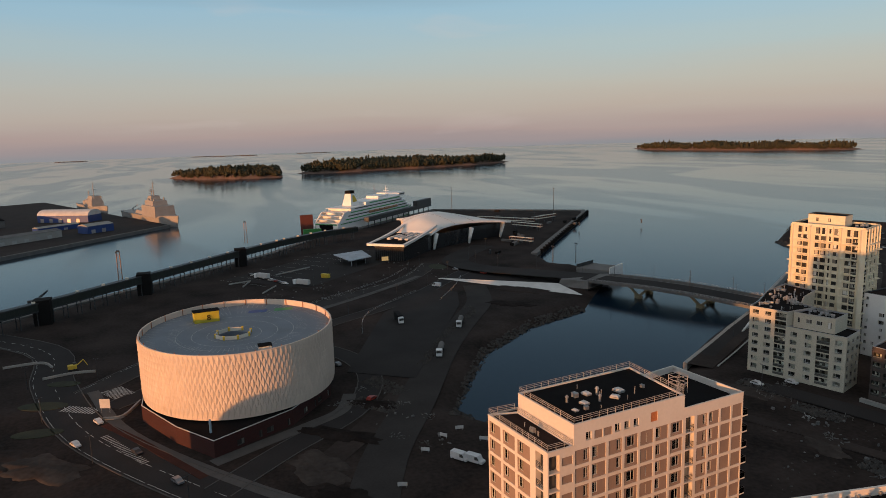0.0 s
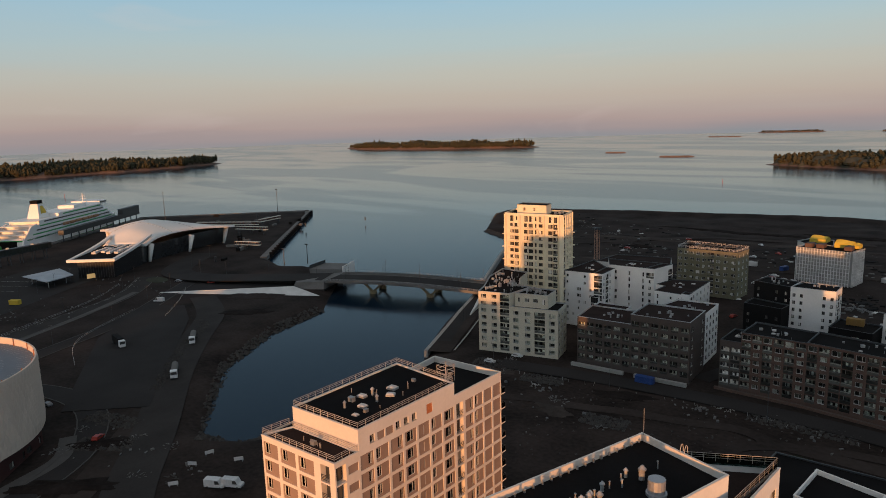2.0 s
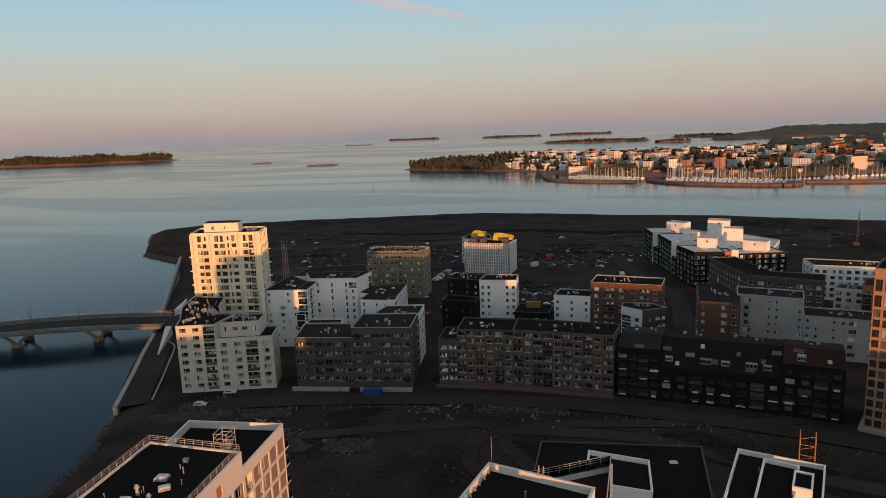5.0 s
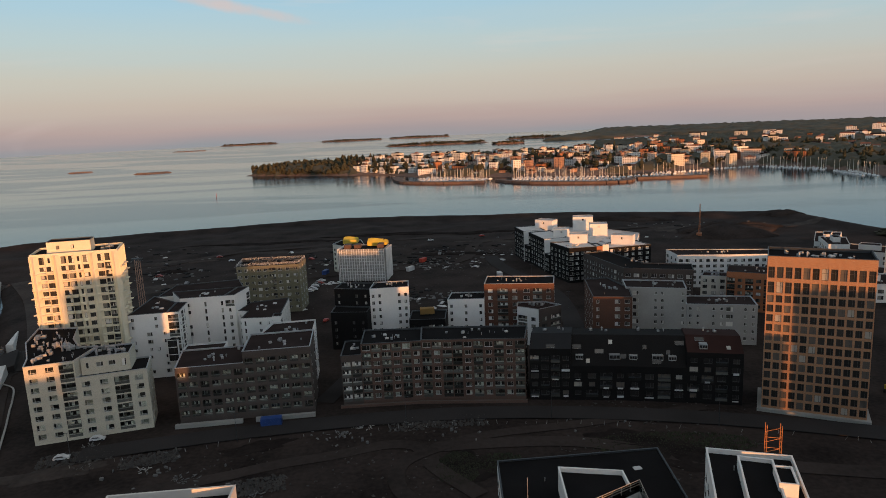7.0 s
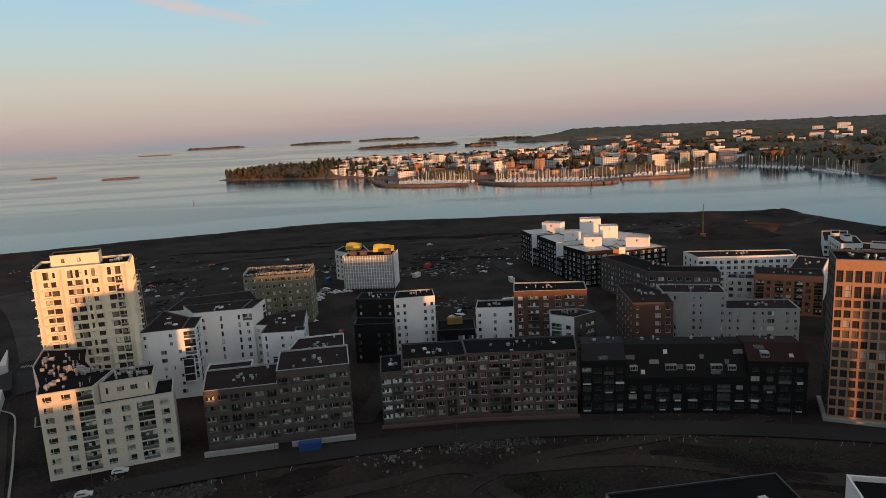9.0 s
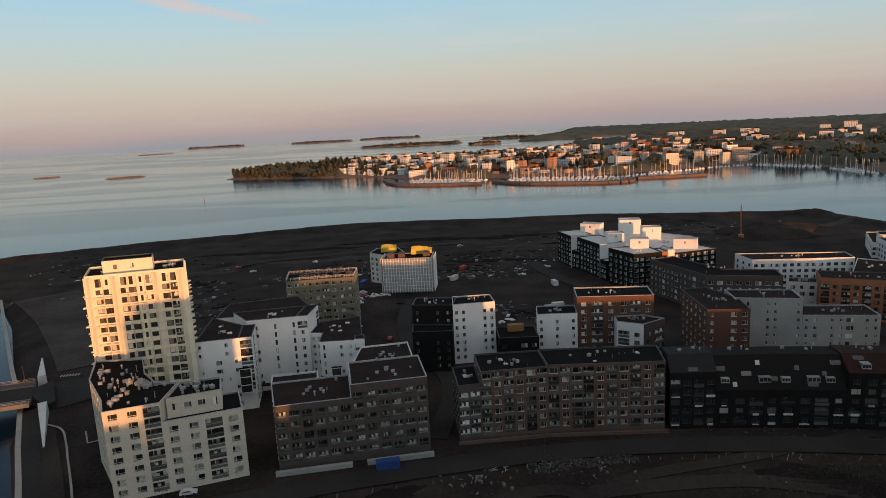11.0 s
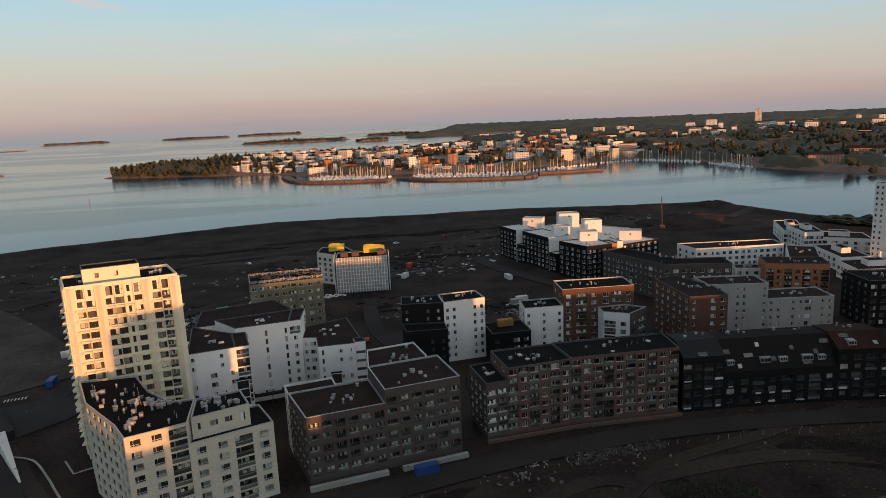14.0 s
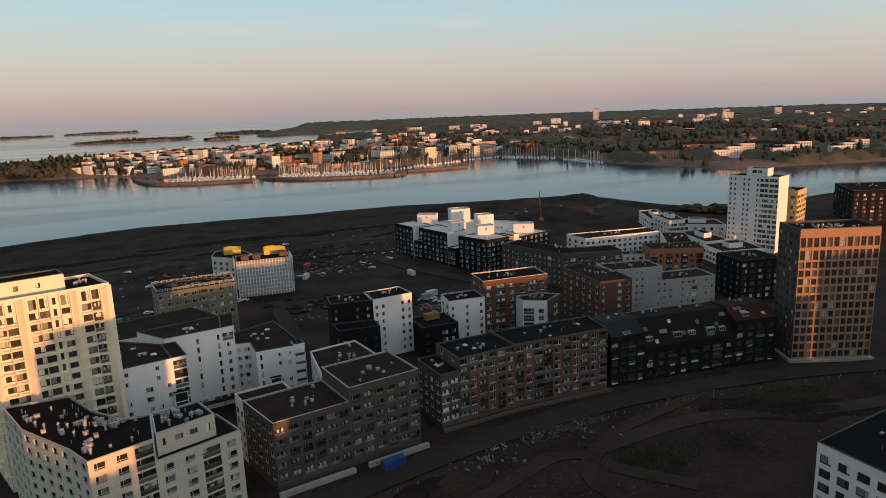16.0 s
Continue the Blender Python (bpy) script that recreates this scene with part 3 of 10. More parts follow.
def roof(parent, org, poly, z, material, rim=0.24, up=0.5, rim_mat=None, wall_mat=None):
    """A flat roof behind a parapet with a metal coping."""
    loc = [(x - org[0], y - org[1]) for x, y in poly]
    bm = bmesh.new()
    inn = inset(loc, rim)
    bm.faces.new([bm.verts.new((x, y, z - up - org[2])) for x, y in inn])
    part("roof", bm, material, parent)
    bm = bmesh.new()
    out, n = inset(loc, -0.05), len(loc)
    rings = [[bm.verts.new((x, y, q - org[2])) for x, y in ring] for ring, q in ((out, z - 0.12), (out, z + 0.02), (inset(loc, rim + 0.04), z + 0.02), (inset(loc, rim + 0.04), z - up - 0.05))]
    for r0, r1 in zip(rings, rings[1:]):
        for i in range(n):
            j = (i + 1) % n
            bm.faces.new((r0[i], r0[j], r1[j], r1[i]))
    part("coping", bm, rim_mat or ZINC, parent)


def volume(parent, org, poly, z0, z1, material, faces=None, base=0.8, fh=3.0, roof_mat=None, rim_mat=None, dark=True, panes=False, up=0.5, mats=None, fill=0.86, zmin=-9, far=False):
    """A block of a building: its walls by edge, with openings where faces gives a pattern (one string for all storeys or one a storey), and its roof."""
    faces, mats = faces or {}, mats or {}
    n = len(poly)
    for i in range(n):
        rows = []
        if i in faces:
            pat = faces[i]
            k = int((z1 - z0 - base - 0.3) / fh + 0.01)
            for f in range(k):
                p = pat if isinstance(pat, str) else pat[min(f, len(pat) - 1)]
                rows.append((z0 + base + f * fh, fh, p if z0 + base + f * fh > zmin else "."))
        wall(parent, org, poly[i], poly[(i + 1) % n], z0, z1, rows, mats.get(i, material), dark, panes, fill, far)
    roof(parent, org, poly, z1, roof_mat or FELT, rim_mat=rim_mat or (ZINC if material in (WHITE, PALE_BRICK, GREY_RENDER, CREAM) else DARK_STEEL), up=up)


def vent_meshes():
    """Cowled pipe, boxy fan housing, skylight and slim pipe for flat roofs."""
    out = {}
    bm = bmesh.new()
    beam(bm, (0, 0, 0), (0, 0, 1.1), 0.28, 8)
    beam(bm, (0, 0, 1.1), (0, 0, 1.25), 0.42, 8)
    beam(bm, (0, 0, 1.25), (0, 0, 1.6), 0.36, 8, r2=0.12)
    out["cowl"] = mesh_of(bm, "vent_cowl", STEEL)
    bm = bmesh.new()
    box(bm, -0.55, -0.4, 0, 0.55, 0.4, 0.75)
    box(bm, -0.6, -0.45, 0.75, 0.6, 0.45, 0.83)
    out["fan"] = mesh_of(bm, "fan_housing", STEEL)
    bm = bmesh.new()
    box(bm, -0.9, -0.7, 0, 0.9, 0.7, 0.35, 0)
    v = [bm.verts.new(p) for p in ((-0.9, -0.7, 0.36), (0.9, -0.7, 0.36), (0.9, 0.7, 0.36), (-0.9, 0.7, 0.36), (-0.55, -0.4, 0.62), (0.55, -0.4, 0.62), (0.55, 0.4, 0.62), (-0.55, 0.4, 0.62))]
    for f in ((4, 5, 6, 7), (0, 1, 5, 4), (1, 2, 6, 5), (2, 3, 7, 6), (3, 0, 4, 7)):
        bm.faces.new([v[i] for i in f]).material_index = 1
    out["hatch"] = mesh_of(bm, "roof_hatch", [STEEL, FELT_WHITE])
    bm = bmesh.new()
    beam(bm, (0, 0, 0), (0, 0, 0.9), 0.09, 6)
    beam(bm, (0, 0, 0.9), (0, 0, 1.0), 0.14, 6)
    out["pipe"] = mesh_of(bm, "vent_pipe", STEEL)
    return out


VENTS = vent_meshes()


def vents(parent, org, poly, z, counts, seed, size=1.0, spread=0.7):
    """Roof equipment scattered well inside a roof."""
    rnd = random.Random(seed)
    pts = inset(poly, 1.6)
    c = Vector((sum(p[0] for p in pts) / len(pts), sum(p[1] for p in pts) / len(pts)))
    for kind, n in counts.items():
        for _ in range(n):
            i = rnd.randrange(len(pts))
            p, q = Vector(pts[i]), Vector(pts[(i + 1) % len(pts)])
            w = p.lerp(q, rnd.random()).lerp(c, 0.08 + 0.92 * rnd.random() ** spread)
            s = rnd.uniform(0.55, 1.0) * size
            piece({"cowl": "vent_cowl", "fan": "fan_housing", "hatch": "roof_hatch", "pipe": "vent_pipe"}[kind], VENTS[kind], parent,
                  pose(w.x - org[0], w.y - org[1], z - org[2], 0, 0, rnd.choice((12, 12, 102, 40))) @ Matrix.Diagonal((s, s, s, 1)))


def rail(parent, org, pts, z, material=None, step=1.6, h=1.1, r=0.035, closed=False):
    """A railing along a line of points."""
    bm = bmesh.new()
    loc = [Vector((x - org[0], y - org[1], z - org[2])) for x, y in pts]
    if closed:
        loc.append(loc[0])
    for a, b in zip(loc, loc[1:]):
        for k in (0.45, 0.75, 1.0):
            beam(bm, a + Vector((0, 0, h * k)), b + Vector((0, 0, h * k)), r, 4)
        n = max(1, round((b - a).length / step))
        for i in range(n + 1):
            p = a.lerp(b, i / n)
            beam(bm, p, p + Vector((0, 0, h)), r * 1.2, 4)
    return part("railing", bm, material or RAIL_PAINT, parent)


def balconies(parent, org, p0, p1, at, z0, fh, n, material, w=3.4, deep=1.5):
    """Projecting balconies up a wall, one a storey, at the fraction at of it."""
    a, b = Vector(p0), Vector(p1)
    u = (b - a).normalized()
    c = a.lerp(b, at)
    ang = math.degrees(math.atan2(u.y, u.x))
    key = ("balcony", w, deep, material.name)
    if key not in MESHES:
        bm = bmesh.new()
        box(bm, -w / 2, -deep, 0, w / 2, 0.0, 0.22, 0)
        box(bm, -w / 2, -deep, 1.25, w / 2, -deep + 0.05, 1.32, 1)
        for x in (-w / 2, w / 2 - 0.05):
            box(bm, x, -deep, 1.25, x + 0.05, 0, 1.32, 1)
            box(bm, x, -deep, 0.22, x + 0.05, -deep + 0.05, 1.25, 1)
        MESHES[key] = mesh_of(bm, "balcony", [material, FRAME_DARK])
        bm = bmesh.new()
        box(bm, -w / 2 + 0.05, -deep + 0.012, 0.25, w / 2 - 0.05, -deep + 0.036, 1.25)
        for x in (-w / 2 + 0.012, w / 2 - 0.036):
            box(bm, x, -deep + 0.05, 0.25, x + 0.024, 0, 1.25)
        MESHES[("bglass", w, deep)] = mesh_of(bm, "balcony_glass", RAIL_GLASS)
    for i in range(n):
        ob = piece("balcony", MESHES[key], parent, pose(c.x - org[0], c.y - org[1], z0 + i * fh - org[2], 0, 0, ang))
        piece("balcony_glass", MESHES[("bglass", w, deep)], ob, Matrix())


# ---------------------------------------------------------------- sea, ground and far shores
SEA = -3.0
COAST = [(720, -520), (720, 505), (506, 486), (386, 471), (360, 518), (338, 618), (259, 630), (147, 661), (42, 664), (-74, 679), (-246, 622), (-350, 582),
         (-383, 540), (-309, 440), (-254, 413), (-221, 370), (-169, 289), (-144, 252), (-133, 229), (-91, 166), (-80, 143), (-70, 110), (-78, 79), (-93, 72),
         (-115, 86), (-145, 106), (-174, 144), (-189, 183), (-212, 203), (-263, 251), (-297, 243), (-313, 232), (-344, 239), (-545, 406), (-574, 422),
         (-690, 272), (-540, 118), (-520, 90), (-450, 40), (-350, -60), (-260, -160), (-180, -330), (-180, -520)]


def inside_depth(px, py, poly):
    """How far points lie inside an outline (negative: outside)."""
    p = np.array(poly, float)
    q = np.roll(p, -1, 0)
    best = np.full(px.shape, 1e9)
    odd = np.zeros(px.shape, bool)
    for (x0, y0), (x1, y1) in zip(p, q):
        dx, dy = x1 - x0, y1 - y0
        t = np.clip(((px - x0) * dx + (py - y0) * dy) / (dx * dx + dy * dy), 0, 1)
        best = np.minimum(best, np.hypot(px - x0 - t * dx, py - y0 - t * dy))
        if y0 != y1:
            odd ^= ((y0 > py) != (y1 > py)) & (px < x0 + (py - y0) / (y1 - y0) * dx)
    return np.where(odd, best, -best)


def sheet(name, material, x0, x1, y0, y1, step, height):
    """A ground sheet with heights from a function of x and y arrays."""
    xs, ys = np.arange(x0, x1 + step, step), np.arange(y0, y1 + step, step)
    gx, gy = np.meshgrid(xs, ys)
    gz = height(gx, gy)
    nx, ny = len(xs), len(ys)
    idx = np.arange(nx * ny).reshape(ny, nx)
    faces = np.stack([idx[:-1, :-1], idx[:-1, 1:], idx[1:, 1:], idx[1:, :-1]], -1).reshape(-1, 4)
    keep = (gz.ravel()[faces] > SEA - 5).any(1)
    me = bpy.data.meshes.new(name)
    me.from_pydata(np.stack([gx, gy, gz], -1).reshape(-1, 3).tolist(), [], faces[keep].tolist())
    me.materials.append(material)
    for p in me.polygons:
        p.use_smooth = True
    return new(name, me)


def rough_noise(x, y, s, seed=0.0):
    """Soft hills from a few crossed waves."""
    v = np.zeros_like(x)
    for i, (a, k) in enumerate(((0.3, 1.0), (1.4, 1.7), (2.3, 2.9), (2.9, 4.3), (0.9, 7.1))):
        v += np.sin((x * math.cos(a) + y * math.sin(a)) * s * k + seed + i * 1.9 + 1.3 * np.sin((x * math.sin(a) - y * math.cos(a)) * s * k * 0.7 + i)) / k ** 0.8
    return v / 2.4


def ground_height(x, y):
    d = inside_depth(x, y, COAST)
    bank = np.where(d > 0, np.minimum(0.0, SEA + d * 0.42), SEA + d * 0.5)
    field = np.clip((y - 430) / 60, 0, 1) * np.clip((d - 6) / 20, 0, 1) * np.clip((330 - x) / 60, 0, 1)
    lot = np.clip((y - 120) / 20, 0, 1) * np.clip((196 - y) / 12, 0, 1) * np.clip((x + 60) / 15, 0, 1) * np.clip((60 - x) / 20, 0, 1)
    quay = np.clip((d - 4) / 10, 0, 1) * np.clip((x + 205) / 20, 0, 1) * np.clip((-40 - x) / 20, 0, 1) * np.clip((170 - y) / 20, 0, 1) * np.clip((y - 60) / 10, 0, 1)
    bund = 2.6 * np.exp(-((d - 16) / 9) ** 2) * (y > 470)
    return bank + field * (0.6 + 1.2 * rough_noise(x, y, 0.045) + 0.5 * rough_noise(x, y, 0.13, 3.0)) + lot * 0.35 * rough_noise(x, y, 0.21, 2.0) + quay * 0.1 * rough_noise(x, y, 0.25, 1.0) + bund


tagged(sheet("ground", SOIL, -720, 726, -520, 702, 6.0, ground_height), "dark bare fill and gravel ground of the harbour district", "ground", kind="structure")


def make_sea():
    bm = bmesh.new()
    rings = []
    for r in (0, 300, 900, 2000, 3400, 4930):
        rings.append([bm.verts.new((r * math.cos(a), r * math.sin(a), SEA)) for a in (i * math.pi / 48 for i in range(96))] if r else [bm.verts.new((0, 0, SEA))])
    for a, b in zip(rings, rings[1:]):
        for i in range(96):
            j = (i + 1) % 96
            bm.faces.new((a[0], b[i], b[j]) if len(a) == 1 else (a[i], b[i], b[j], a[j]))
    tagged(new("water", mesh_of(bm, "water", WATER)), "calm blue-grey sea at sunrise with smooth slicks", "sea", kind="structure")


make_sea()


def clump(bm, x, y, z, r, h, rnd):
    """One crown: a jagged lobe of a few faces."""
    n = 6
    prev = None
    top = bm.verts.new((x + rnd.uniform(-.2, .2) * r, y + rnd.uniform(-.2, .2) * r, z + h))
    for k, (f, q) in enumerate(((0.55, 0.0), (1.0, 0.35), (0.7, 0.75))):
        ring = [bm.verts.new((x + r * f * rnd.uniform(0.65, 1.2) * math.cos(i * 2 * math.pi / n + k), y + r * f * rnd.uniform(0.65, 1.2) * math.sin(i * 2 * math.pi / n + k),
                              z + h * (q + rnd.uniform(-0.1, 0.1)))) for i in range(n)]
        if prev:
            for i in range(n):
                j = (i + 1) % n
                bm.faces.new((prev[i], prev[j], ring[j]))
                bm.faces.new((prev[i], ring[j], ring[i]))
        prev = ring
    for i in range(n):
        bm.faces.new((prev[i], prev[(i + 1) % n], top))


def forest(name, spots, material, label, seed, h=(9, 15), trunk=True):
    """A wood of single trees, joined."""
    rnd = random.Random(seed)
    verts, faces = [], []
    bm = bmesh.new()
    for n, (x, y, z) in enumerate(spots):
        t = rnd.uniform(*h) * (1 + 0.22 * math.sin(x * 0.021 + y * 0.013 + seed) + 0.15 * math.sin(x * 0.06 - y * 0.045))
        if trunk:
            beam(bm, (x, y, z - 1), (x, y, z + t * 0.55), 0.25, 3)
        for _ in range(rnd.choice((1, 2, 3))):
            clump(bm, x + rnd.uniform(-1.8, 1.8), y + rnd.uniform(-1.8, 1.8), z + t * rnd.uniform(0.08, 0.42), rnd.uniform(2.8, 5.2), t * rnd.uniform(0.40, 0.60), rnd)
        if n % 150 == 149 or n == len(spots) - 1:
            bm.verts.index_update()
            base = len(verts)
            verts += [v.co[:] for v in bm.verts]
            faces += [[v.index + base for v in f.verts] for f in bm.faces]
            bm.free()
            bm = bmesh.new()
    bm.free()
    me = bpy.data.meshes.new(name)
    me.from_pydata(verts, [], faces)
    me.materials.append(material)
    return tagged(new(name, me), label, "forest", kind="stuff")


def island(name, cx, cy, rx, ry, rot, top, label, seed, trees=0, tree_h=(9, 15), edge=0.86):
    """A low rocky island: an uneven outline, a gentle dome and a wood on it."""
    rnd = random.Random(seed)
    ph = [rnd.uniform(0, 6.28) for _ in range(6)]
    ca, sa = math.cos(radians(rot)), math.sin(radians(rot))

    def outline(a):
        return 1 + 0.12 * math.sin(2 * a + ph[0]) + 0.09 * math.sin(3 * a + ph[1]) + 0.07 * math.sin(5 * a + ph[2]) + 0.05 * math.sin(9 * a + ph[3]) + 0.03 * math.sin(17 * a + ph[4])

    def at(a, k):
        e = outline(a)
        u, v = rx * e * k * math.cos(a), ry * e * k * math.sin(a)
        return cx + ca * u - sa * v, cy + sa * u + ca * v

    def level(k):
        return SEA + (top - SEA) * min(1, (1.04 - k) / 0.16) if k < 1.04 else SEA - 1

    bm = bmesh.new()
    n, rows = 72, (0.0, 0.3, 0.55, 0.75, 0.86, 0.93, 0.98, 1.02, 1.06)
    prev = None
    for k in rows:
        ring = [bm.verts.new((*at(i * 2 * math.pi / n, k), level(k) + (rnd.uniform(-.5, .5) if k < 0.97 else 0))) for i in range(n)] if k else [bm.verts.new((*at(0, 0), top))]
        if prev:
            for i in range(n):
                j = (i + 1) % n
                bm.faces.new((prev[0], ring[i], ring[j]) if len(prev) == 1 else (prev[i], ring[i], ring[j], prev[j]))
        prev = ring
    tagged(new(name, mesh_of(bm, name, SHORE)), label, "island", kind="structure")
    spots = []
    for _ in range(trees):
        k, a = edge * (math.sqrt(rnd.random()) if rnd.random() < 0.6 else rnd.uniform(0.9, 1.0)), rnd.uniform(0, 2 * math.pi)
        spots.append((*at(a, k), level(k) - 0.5))
    if trees:
        forest("forest", spots, LEAF, "dark pine wood covering a rocky island", seed + 1, tree_h)


island("island_near", -1902, 612, 292, 105, 103, 7, "low granite island with dark pines and pale shore rocks", 3, 1900, (18, 27), 0.995)
island("island_near_tip", -1790, 85, 155, 75, 62, 6, "small wooded granite island joined by a causeway", 5, 800, (17, 25), 0.995)
island("island_far", -2200, 2113, 440, 130, 10, 9, "long low wooded island with a reddish rocky shore", 8, 2100, (17, 24), 0.995)
for k, (x, y, rx, ry, rot) in enumerate(((-4500, -700, 90, 40, 80), (-4500, 250, 130, 30, 85), (-4600, 30, 60, 30, 85), (-4550, 760, 110, 40, 85),
                                         (-760, 1670, 45, 14, 20), (-1050, 1840, 28, 8, 20), (-1500, 3600, 90, 18, 15))):
    island("skerry", x, y, rx, ry, rot, -0.4, "bare reddish granite skerry low in the water", 20 + k)
for k, (x, y, rx, ry, rot, tr) in enumerate(((-110, 2980, 195, 55, 5, 330), (170, 2730, 55, 26, 5, 70), (-770, 4450, 190, 60, 10, 200), (-330, 4600, 190, 60, 5, 200), (330, 3330, 120, 60, 5, 150), (-1500, 4560, 160, 50, 12, 150))):
    island("wooded_islet", x, y, rx, ry, rot, 3, "wooded islet far out in the haze", 40 + k, tr, (6, 11), 0.99)

OPPOSITE = [(-446, 1433), (-320, 1372), (-243, 1339), (-110, 1285), (-60, 1215), (10, 1165), (110, 1140), (230, 1110), (330, 1120), (430, 1150), (528, 1165), (600, 1020), (588, 895), (641, 723), (865, 664),
            (1500, 560), (3000, 600), (3300, 1500), (2300, 2100), (1500, 2400), (800, 2470), (430, 2300), (380, 1950), (-150, 1750), (-400, 1500)]
FAR_COAST = [(420, 3150), (300, 2820), (620, 2780), (830, 2920), (1250, 2600), (2400, 2430), (3500, 1500), (4100, 1700), (3900, 2800), (2600, 4100), (900, 4700), (600, 3600)]


def opposite_height(x, y):
    d = inside_depth(x, y, OPPOSITE)
    return np.where(d > 0, SEA + np.minimum(d * 0.25, 5.0) + np.clip((d - 60) / 300, 0, 1) * (5 + 5 * rough_noise(x, y, 0.009)) + np.clip(d / 40, 0, 1) * 6 * np.exp(-((x + 300) / 150) ** 2 - ((y - 1470) / 90) ** 2), SEA + d * 0.4)


def wood_height(x, y):
    """Tree-top level of the far woods."""
    n = rough_noise(x, y, 0.16, 4.0) + 0.8 * rough_noise(x, y, 0.41, 1.0)
    return n


def canopy(name, outline, x0, x1, y0, y1, step, base, where, label, tall=11.0):
    """Continuous tree-tops of far woods, broken by gaps."""
    rnd = np.random.RandomState(7)

    def h(x, y):
        d = inside_depth(x, y, outline)
        gx, gy = x + rnd.uniform(-3, 3, x.shape), y + rnd.uniform(-3, 3, x.shape)
        v = base(x, y) + (tall * (0.75 + 0.35 * wood_height(gx, gy)) + rnd.uniform(-5, 4, x.shape)) * where(x, y) - np.where(where(x, y) > 0.05, 0, 4)
        return np.where(d > 8, v, SEA - 9)
    return tagged(sheet(name, LEAF_HAZED, x0, x1, y0, y1, step, h), label, "forest", kind="stuff")


tagged(sheet("opposite_shore", SHORE, -470, 3310, 550, 2500, 14.0, opposite_height), "built-up peninsula shore across the bay with rocks and quays", "shore", kind="structure")


def far_height(x, y):
    d = inside_depth(x, y, FAR_COAST)
    return np.where(d > 0, SEA + np.minimum(d * 0.2, 4.0) + np.clip(d / 900, 0, 1) * (3 + 4 * rough_noise(x, y, 0.003)), SEA + d * 0.4)


tagged(sheet("far_shore", SHORE, 280, 4120, 1480, 4720, 40.0, far_height), "distant mainland shore in morning haze", "shore", kind="structure")


def suburb(x, y):
    """Where woods stand on the peninsula: dense behind and to the east, sparse among the houses."""
    v = rough_noise(x, y, 0.018, 2.0)
    return np.where((x < -180) | (y > 1620) | ((x > 420) & (v > -0.25)) | (v > 0.35), 1.0, 0.0)


canopy("far_woods", OPPOSITE, -470, 3310, 550, 2500, 12.0, opposite_height, suburb, "green woods paled for haze over the peninsula across the bay", 10.0)
canopy("distant_woods", FAR_COAST, 280, 4120, 1480, 4720, 28.0, far_height, lambda x, y: np.where(rough_noise(x, y, 0.008) > -0.8, 1.0, 0.0), "distant forest along the horizon, its colour paled for haze", 10.0)


